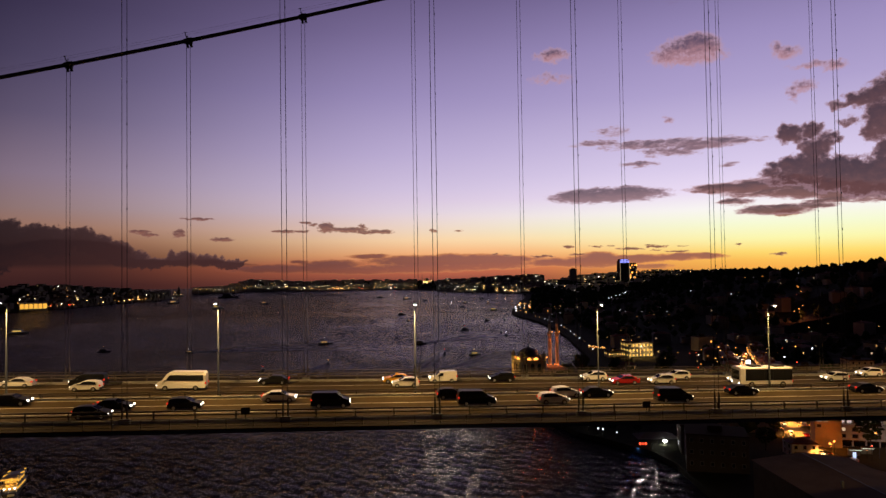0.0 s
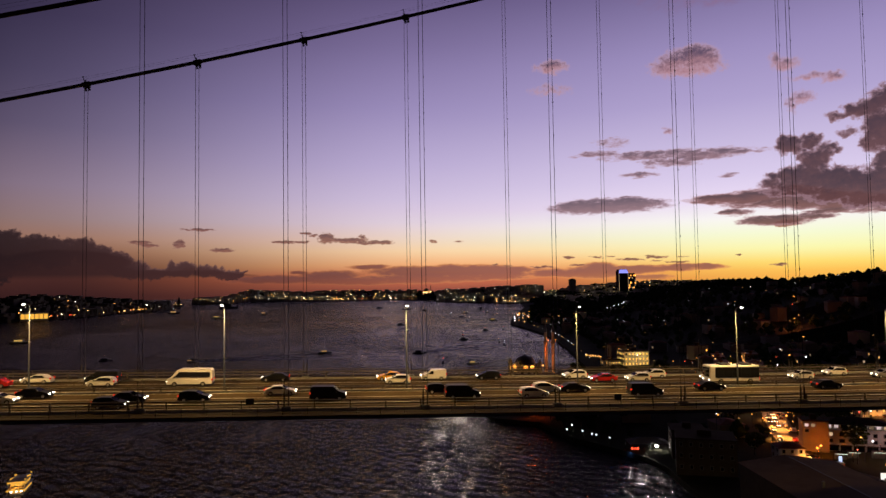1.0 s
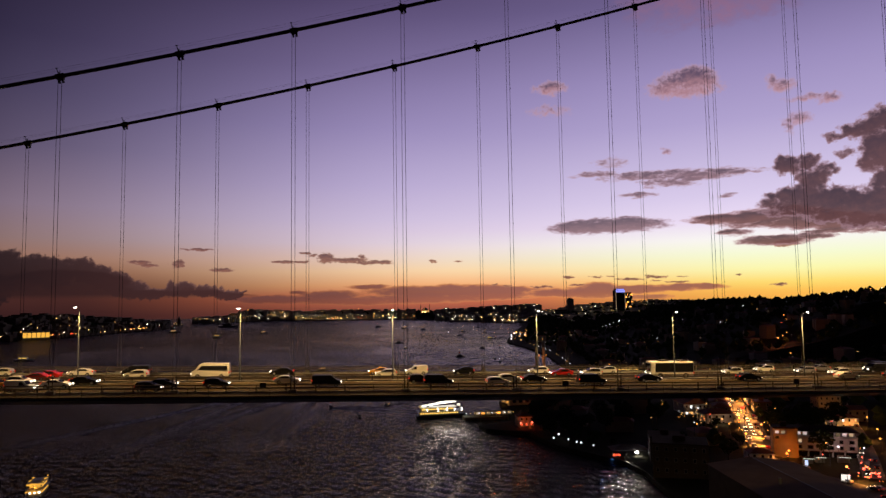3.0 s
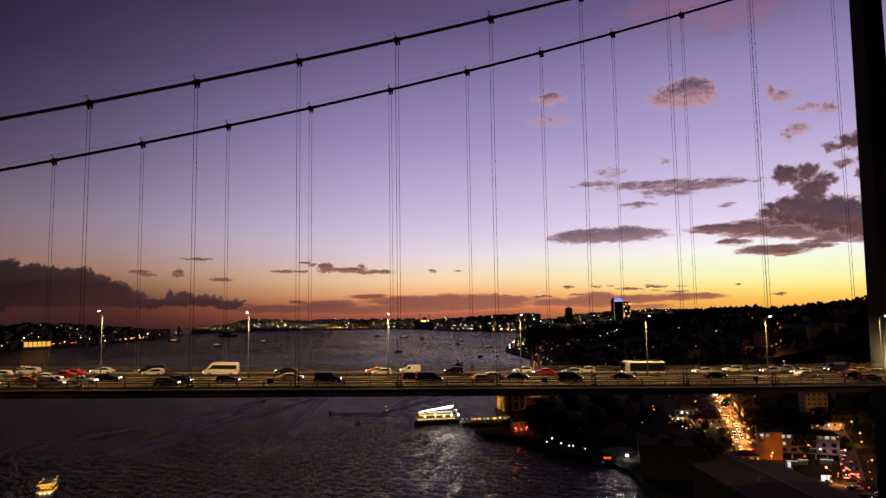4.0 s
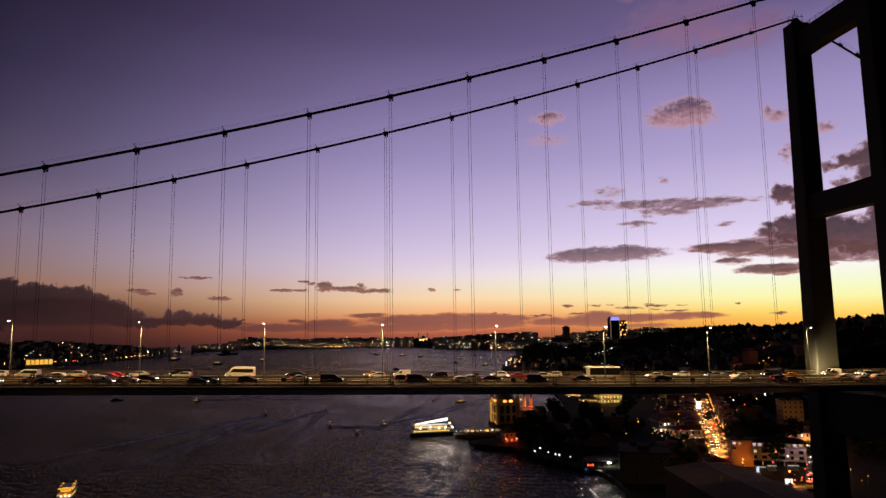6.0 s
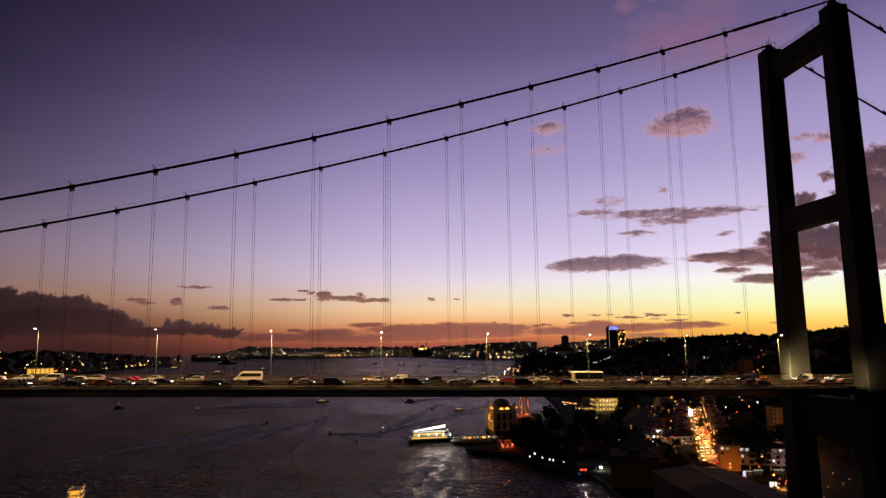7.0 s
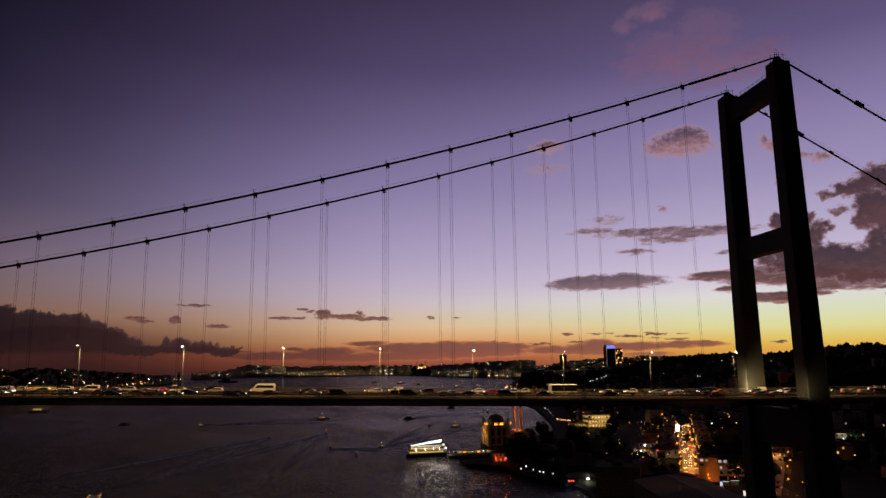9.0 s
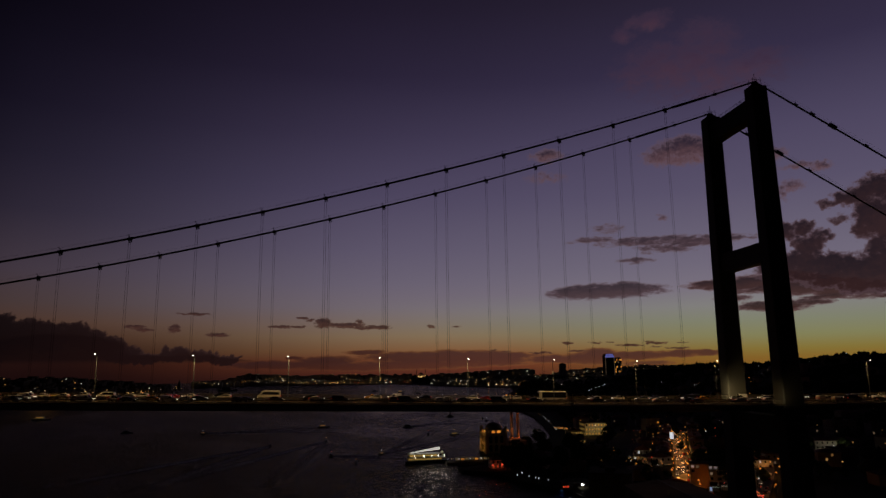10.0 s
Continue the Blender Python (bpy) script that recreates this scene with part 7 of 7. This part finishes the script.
def landmarks():
    # the lit waterside hall on the eastern shore
    e = thing("waterside_hall", pose(-735, 1548, 2, 0, 0, 25), "long floodlit hall on the far eastern shore", "hall")
    bm = bmesh.new()
    box(bm, -27, 27, -8, 8, -2, 17)
    part("wall", bm, M["plaster"], e)
    # bays emit the hall's brightness; no flood lamp shines on the wall
    for k in range(6):
        bm = bmesh.new()
        box(bm, -25.5 + 8.7 * k, -18.2 + 8.7 * k, -8.4, -8.05, 3, 14)
        part("bay", bm, M["gold"], e)
    # the small tower on its islet off the eastern shore
    e = thing("islet_tower", pose(-640, 2346, 0), "small dark tower on an islet with a few lamps", "tower")
    bm = bmesh.new()
    bevelled(bm, -16, 16, -9, 9, -3, 3, 0.6)
    part("islet", bm, M["quay"], e)
    bm = bmesh.new()
    bevelled(bm, -4, 6, -5, 5, 3, 20, 0.4)
    bevelled(bm, -13, -4, -5, 5, 3, 10, 0.4)
    part("wall", bm, M["oldwall"], e)
    bm = bmesh.new()
    lathe(bm, [(5.4, 20), (5.4, 21), (3.6, 22), (3.4, 26), (1.2, 29), (0.15, 34)], 12, (1, 0, 0))
    part("roof", bm, M["lead"], e)
    for px, pz in ((-14, 4.5), (-10, 11), (-6, 4.5), (9, 4.5)):
        bm = bmesh.new()
        bevelled(bm, px - 0.8, px + 0.8, -6.6, -5.2, pz - 0.6, pz + 0.6, 0.2)
        part("lamp", bm, M["far_w"], e)
    # a domed mosque above each far shore
    for x, y, z, s in ((248, 2600, 22, 1.0), (-690, 2010, 6, 0.6), (-330, 2860, 22, 0.6), (-30, 2860, 20, 0.5)):
        e = thing("far_mosque", pose(x, y, z) @ Matrix.Diagonal((s, s, s, 1)), "distant domed mosque lit warmly on the skyline", "mosque", "mosques on the skyline")
        bm = bmesh.new()
        bevelled(bm, -14, 14, -10, 10, -10, 12, 0.6)
        part("hall", bm, M["plaster2"], e)
        bm = bmesh.new()
        lathe(bm, [(11 * math.cos(a), 12 + 9 * math.sin(a)) for a in [math.pi / 2 * k / 6 for k in range(6)]] + [(0.3, 22.5)], 16)
        part("dome", bm, M["lead"], e)
        for xo in (-18, 18):
            bm = bmesh.new()
            lathe(bm, [(1.6, -8), (1.3, 26), (1.9, 27), (1.2, 28), (0.2, 36)], 10, (xo, 0, 0))
            part("minaret", bm, M["plaster2"], e)
        for k in range(5):
            bm = bmesh.new()
            box(bm, -12 + 5.2 * k, -9 + 5.2 * k, -10.6, -10.1, 1 + 2 * (k % 2), 8)
            part("window", bm, M["far_w"], e)
        # floodlights stacked over the terraces below the dome
        r3 = random.Random(int(x))
        for k in range(16 if s == 1.0 else 5):
            px, pz = r3.uniform(-17, 17), r3.uniform(-14, 20) * (1 if s == 1.0 else 0.5)
            bm = bmesh.new()
            bevelled(bm, px - 0.8, px + 0.8, -12.4, -10.2, pz - 0.8, pz + 0.8, 0.2)
            part("floodlight", bm, M["far_w"] if k % 3 else M["far_a"], e)


# ---- trees ----


def clump(bm, x, y, z, r, rnd, squash=0.8):
    """A ragged eight- to twenty-sided lump of leaves."""
    top = bm.verts.new((x + rnd.uniform(-0.2, 0.2) * r, y, z + r * squash * rnd.uniform(0.8, 1.2)))
    bot = bm.verts.new((x, y, z - r * squash * rnd.uniform(0.6, 1.0)))
    n = 6
    a0 = rnd.random() * 6
    ring = [bm.verts.new((x + r * rnd.uniform(0.7, 1.2) * math.cos(a0 + 2 * math.pi * k / n), y + r * rnd.uniform(0.7, 1.2) * math.sin(a0 + 2 * math.pi * k / n), z + rnd.uniform(-0.35, 0.35) * r)) for k in range(n)]
    for k in range(n):
        bm.faces.new((ring[k], ring[(k + 1) % n], top))
        bm.faces.new((ring[(k + 1) % n], ring[k], bot))


def tree(h, wide, seed, label):
    rnd = random.Random(seed)
    e = thing("tree", Matrix(), label, "tree", "trees of the town")
    bm = bmesh.new()
    tube(bm, (0, 0, -1), (0.1, 0.1, h * 0.45), 0.32, 0.2, seg=8)
    for k in range(5):
        a = 2 * math.pi * k / 5 + rnd.random()
        tube(bm, (0.1, 0.1, h * (0.3 + 0.04 * k)), (wide * 0.55 * math.cos(a), wide * 0.55 * math.sin(a), h * (0.62 + 0.05 * k)), 0.14, 0.04, seg=6)
    part("trunk", bm, M["bark"], e)
    bm = bmesh.new()
    for k in range(150):
        while True:
            p = Vector((rnd.uniform(-1, 1), rnd.uniform(-1, 1), rnd.uniform(-1, 1)))
            if 0.35 < p.length < 1:
                break
        clump(bm, p.x * wide * (1 + 0.2 * math.sin(3 * p.y)), p.y * wide, h * 0.66 + p.z * h * 0.34, rnd.uniform(0.35, 0.95) * wide / 4, rnd)
    part("crown", bm, M["leaf"], e)
    return e


def trees():
    rnd = random.Random(3)
    kinds = [tree(12, 5.0, 1, "broad dark tree among the houses"), tree(10, 4.0, 2, "broad dark tree among the houses"), tree(15, 5.2, 4, "tall dark tree among the houses")]
    spots = [(170, 300), (178, 305), (163, 296), (186, 312), (172, 288), (195, 240), (131, 436), (137, 448), (143, 442), (150, 462), (128, 414), (136, 400), (120, 398), (112, 392), (108, 375), (100, 365),
             (118, 352), (127, 366), (110, 340), (122, 335), (132, 345), (104, 320), (114, 312), (125, 318), (140, 330), (148, 350), (152, 372), (160, 390), (145, 300), (152, 285), (150, 268), (157, 252),
             (218, 282), (226, 290), (262, 268), (270, 284), (160, 330), (166, 350), (172, 372), (158, 410), (186, 408), (198, 424), (208, 452), (190, 470), (97, 330), (100, 344), (94, 318), (104, 304), (108, 296), (93, 338), (113, 300), (96, 356), (118, 290), (106, 330), (112, 322),
             (180, 284), (171, 281), (177, 275), (214, 292), (221, 296), (229, 291), (236, 298), (243, 293), (219, 304), (227, 306), (236, 308), (245, 303), (212, 302), (208, 293), (229, 299)]
    for k, (x, y) in enumerate(spots):
        m = pose(x, y, land_z(x, y) - 0.2, 0, 0, rnd.uniform(0, 360)) @ Matrix.Scale(rnd.uniform(0.75, 1.15) * (0.45 if x < 192 and 262 < y < 318 else 1.0), 4)
        if k < 3:
            kinds[k].matrix_basis = m
        else:
            o = copy_thing(kinds[k % 3], Matrix())
            o.matrix_basis = m
    # the wooded hillside and ridge
    bm = bmesh.new()
    n = 0
    while n < 5200:
        y = rnd.uniform(240, 2600)
        x = shore_x(y) + rnd.uniform(30, 900)
        d = x - shore_x(y)
        if d < 150 and y < 620 and rnd.random() < 0.8:
            continue
        if any(math.hypot(x - a, y - b) < 17 for a, b in ROAD):
            continue
        z = land_z(x, y)
        r = rnd.uniform(2.6, 5.6) * (1.0 if y < 1200 else 1.5)
        clump(bm, x, y, z + r * 0.9, r, rnd, 1.05)
        clump(bm, x + r * rnd.uniform(-0.7, 0.7), y, z + r * 1.5, r * 0.62, rnd, 1.0)
        n += 1
    # the tall stand that breaks the skyline
    for k in range(60):
        x, y = 726 + rnd.gauss(0, 18), 1100 + rnd.gauss(0, 14)
        r = rnd.uniform(3.0, 6.0)
        clump(bm, x, y, land_z(x, y) + rnd.uniform(2, 17) * max(0.3, 1 - abs(x - 726) / 50), r, rnd, 1.1)
    tagged(finish("woodland", bm, M["leaf"]), "dense dark trees over the hillside and ridge", "trees", kind="stuff")
    for nm, coast, depth, top, seed in (("far_woods", OLD, 500, 24, 31), ("far_woods", ASIA, 500, 32, 32)):
        bm = bmesh.new()
        for k in range(1500):
            u = rnd.random() * (len(coast) - 1)
            i = min(int(u), len(coast) - 2)
            w = u - i
            (xa, ya, ha), (xb, yb, hb) = coast[i], coast[i + 1]
            x, y, hh = xa + (xb - xa) * w, ya + (yb - ya) * w, ha + (hb - ha) * w
            v = rnd.random() * 0.63 + 0.15
            q = 1 + v * depth / math.hypot(x + 8, y + 50)
            clump(bm, x * q, y * q, 4.0 + top * hh * smooth01(v / 0.55), rnd.uniform(5, 10), rnd, 0.9)
        tagged(finish(nm, bm, M["leaf"]), "dark trees on the far shore", "trees", kind="stuff")


def hillside_lamps():
    """Small lamps on posts all over the hillside, past counting; some as vehicle lights."""
    rnd = random.Random(8)
    bm = bmesh.new()

    def lamp(x, y, hgt, r, mi):
        z = land_z(x, y)
        box(bm, x - 0.08, x + 0.08, y - 0.08, y + 0.08, z - 1, z + hgt, 0)
        box(bm, x - r, x + r, y - r, y + r, z + hgt, z + hgt + 2 * r, mi)

    for k in range(52):
        y = rnd.choice((rnd.uniform(230, 520), rnd.uniform(230, 520), rnd.uniform(500, 1100)))
        x = shore_x(y) + rnd.uniform(20, 620) * (0.75 if y < 560 else 1.0)
        lamp(x, y, rnd.uniform(7, 14), rnd.uniform(0.12, 0.24) * (1 + y / 1300), rnd.choice((1, 1, 3, 3, 2)))
    for k in range(48):
        y = rnd.uniform(430, 1150)
        x = shore_x(y) + rnd.uniform(130, 720)
        lamp(x, y, rnd.uniform(6, 13), rnd.uniform(0.07, 0.14) * (1 + y / 1300), rnd.choice((1, 1, 3, 3, 2)))
    for k in range(34):
        y = rnd.uniform(560, 1080)
        lamp(shore_x(y) + rnd.uniform(8, 150), y, rnd.uniform(7, 14), rnd.uniform(0.08, 0.17) * (1 + y / 1300), rnd.choice((1, 1, 2, 2, 3)))
    # the waterside promenade running away along the shore
    for k in range(16):
        y = 560 + 26 * k + rnd.uniform(-8, 8)
        lamp(shore_x(y) + 6, y, 5, 0.16 * (1 + y / 900), rnd.choice((3, 3, 1)))
    # the lane that climbs the hill
    for k in range(14):
        u = k / 13
        lamp(452 + 160 * (u - 0.3) + rnd.uniform(-5, 5), 632 + 238 * (u - 0.3), 4 + 3 * (k % 3), 0.36, 2 if k % 4 else 4)
    # shop lights close along the street
    for a, b in zip(ROAD[4:], ROAD[5:]):
        for k in range(13):
            u = rnd.random()
            side = rnd.choice((-1, 1)) * rnd.uniform(6.2, 8.5)
            d = Vector((b[0] - a[0], b[1] - a[1])).normalized()
            lamp(a[0] + (b[0] - a[0]) * u - d.y * side, a[1] + (b[1] - a[1]) * u + d.x * side, rnd.uniform(1.5, 5), rnd.uniform(0.08, 0.18), rnd.choice((1, 2, 2, 2, 2, 4)))
    # the lit landing on the point
    for k in range(26):
        y = rnd.uniform(1060, 1300)
        lamp(shore_x(y) + rnd.uniform(4, 40), y, rnd.uniform(2, 8), rnd.uniform(0.5, 1.0), rnd.choice((1, 1, 2, 3)))
    for k in range(36):
        y = rnd.uniform(1700, 2450)
        lamp(shore_x(y) + rnd.uniform(10, 480), y, rnd.uniform(10, 18), rnd.uniform(0.2, 0.4), rnd.choice((1, 1, 2, 3)))
    for k in range(9):
        lamp(462 + 4.2 * k, 1200 + rnd.uniform(-8, 8), 6 + 0.8 * k, 0.5, 3)
    # lights of the valley
    for k in range(70):
        u = rnd.random()
        y = 290 + 230 * u
        x = 195 + (y - 290) * 0.45 + rnd.gauss(0, 26)
        lamp(x, y, rnd.uniform(4, 8), rnd.uniform(0.14, 0.28), rnd.choice((1, 2, 2, 2, 4)))
    # lamps, signs and traffic lights before the office building
    for k in range(11):
        lamp(rnd.uniform(182, 214), rnd.uniform(196, 240), rnd.uniform(1.5, 6), rnd.uniform(0.07, 0.14), rnd.choice((1, 2, 2, 2, 4, 4)))
    # red lamps on posts in place of the tail lights queued here
    for k in range(9):
        lamp(rnd.uniform(178, 206), rnd.uniform(194, 222), rnd.uniform(0.8, 2.0), rnd.uniform(0.08, 0.16), rnd.choice((4, 4, 6, 2)))
    # brake lights of waiting traffic, made as clusters of red lamps on posts
    for cx, cy in ((190.0, 208.5), (194.5, 209.5), (198.0, 219.0)):
        for k in range(7):
            lamp(cx + rnd.gauss(0, 0.6), cy + rnd.gauss(0, 0.8), rnd.uniform(0.7, 2.2), rnd.uniform(0.13, 0.24), rnd.choice((6, 6, 6, 4, 2)))
    # garden strings before the gabled house, and the restaurant terrace on the far promenade
    for k in range(15):
        lamp(184 + 1.5 * k, 347 - 0.35 * k + rnd.uniform(-0.5, 0.5), rnd.uniform(2.0, 2.8), rnd.uniform(0.16, 0.26), 1)
    for k in range(16):
        lamp(rnd.uniform(176, 192), rnd.uniform(318, 342), rnd.uniform(1.6, 4), rnd.uniform(0.12, 0.24), rnd.choice((1, 1, 2, 2)))
    for k in range(22):
        u = rnd.random()
        lamp(204 + 10 * u, 596 - 16 * u + rnd.uniform(-2, 2), rnd.uniform(1.5, 3.0), rnd.uniform(0.25, 0.4), rnd.choice((1, 1, 2)))
    # posted lamps in place of headlamps, and signs, down the length of the street
    for a, b in zip(ROAD[5:], ROAD[6:]):
        for k in range(9 if b[1] < 400 else 14):
            u, side = rnd.random(), rnd.uniform(-4.6, 3.0)
            d = Vector((b[0] - a[0], b[1] - a[1])).normalized()
            lamp(a[0] + (b[0] - a[0]) * u - d.y * side, a[1] + (b[1] - a[1]) * u + d.x * side, rnd.uniform(0.9, 1.6), rnd.uniform(0.09, 0.2), rnd.choice((5, 5, 5, 2, 4)))
    tagged(finish("hillside_lamps", bm, [M["trim"], M["warm"], M["amber"], M["cool"], M["redl"], M["sodium"], M["redsig"]]), "scattered warm lamps on posts over the hillside", "lamps", kind="stuff")


# ---- build ----
water()
ground_europe()
far_land("ground_old_city", OLD, 500, 24, "low dark land of the far shore", 1.0)
far_land("ground_asia", ASIA, 500, 32, "low dark land of the eastern shore", 7.0)
bridge()
street_lamp()
traffic()
mosque()
waterfront()
ferry()
dinner_boat()
for bx, by, bt, bl, lit in NEAR_BOATS + FAR_BOATS:
    tour_boat(bx, by, bt, bl, ("dark boat under way on the strait", "small boat with warm lit windows", "white boat with bright deck lamps")[lit], lit)
town_road()
side_street()
town()
far_town("far_city", OLD, 500, 24, 41, 900, "distant houses and lights along the old city shore", 0.75)
far_town("far_suburb", ASIA[2:], 500, 32, 42, 360, "distant houses and lights along the eastern shore", 0.4)
far_town("far_suburb", ASIA[4:], 60, 4, 43, 360, "crowded lit waterfront on the eastern shore", 1.0, 1.3)
far_town("far_suburb", ASIA[3:8], 500, 32, 49, 200, "hill quarters of the eastern shore with scattered lights", 0.8, 1.0)
far_town("far_city", OLD[3:], 500, 24, 47, 420, "hill quarters of the old city with scattered lights", 0.9, 1.0)
far_town("far_city", OLD[4:], 60, 4, 44, 420, "crowded lit waterfront of the old city", 1.0)
ridge_town()
landmarks()
hillside_lamps()
trees()
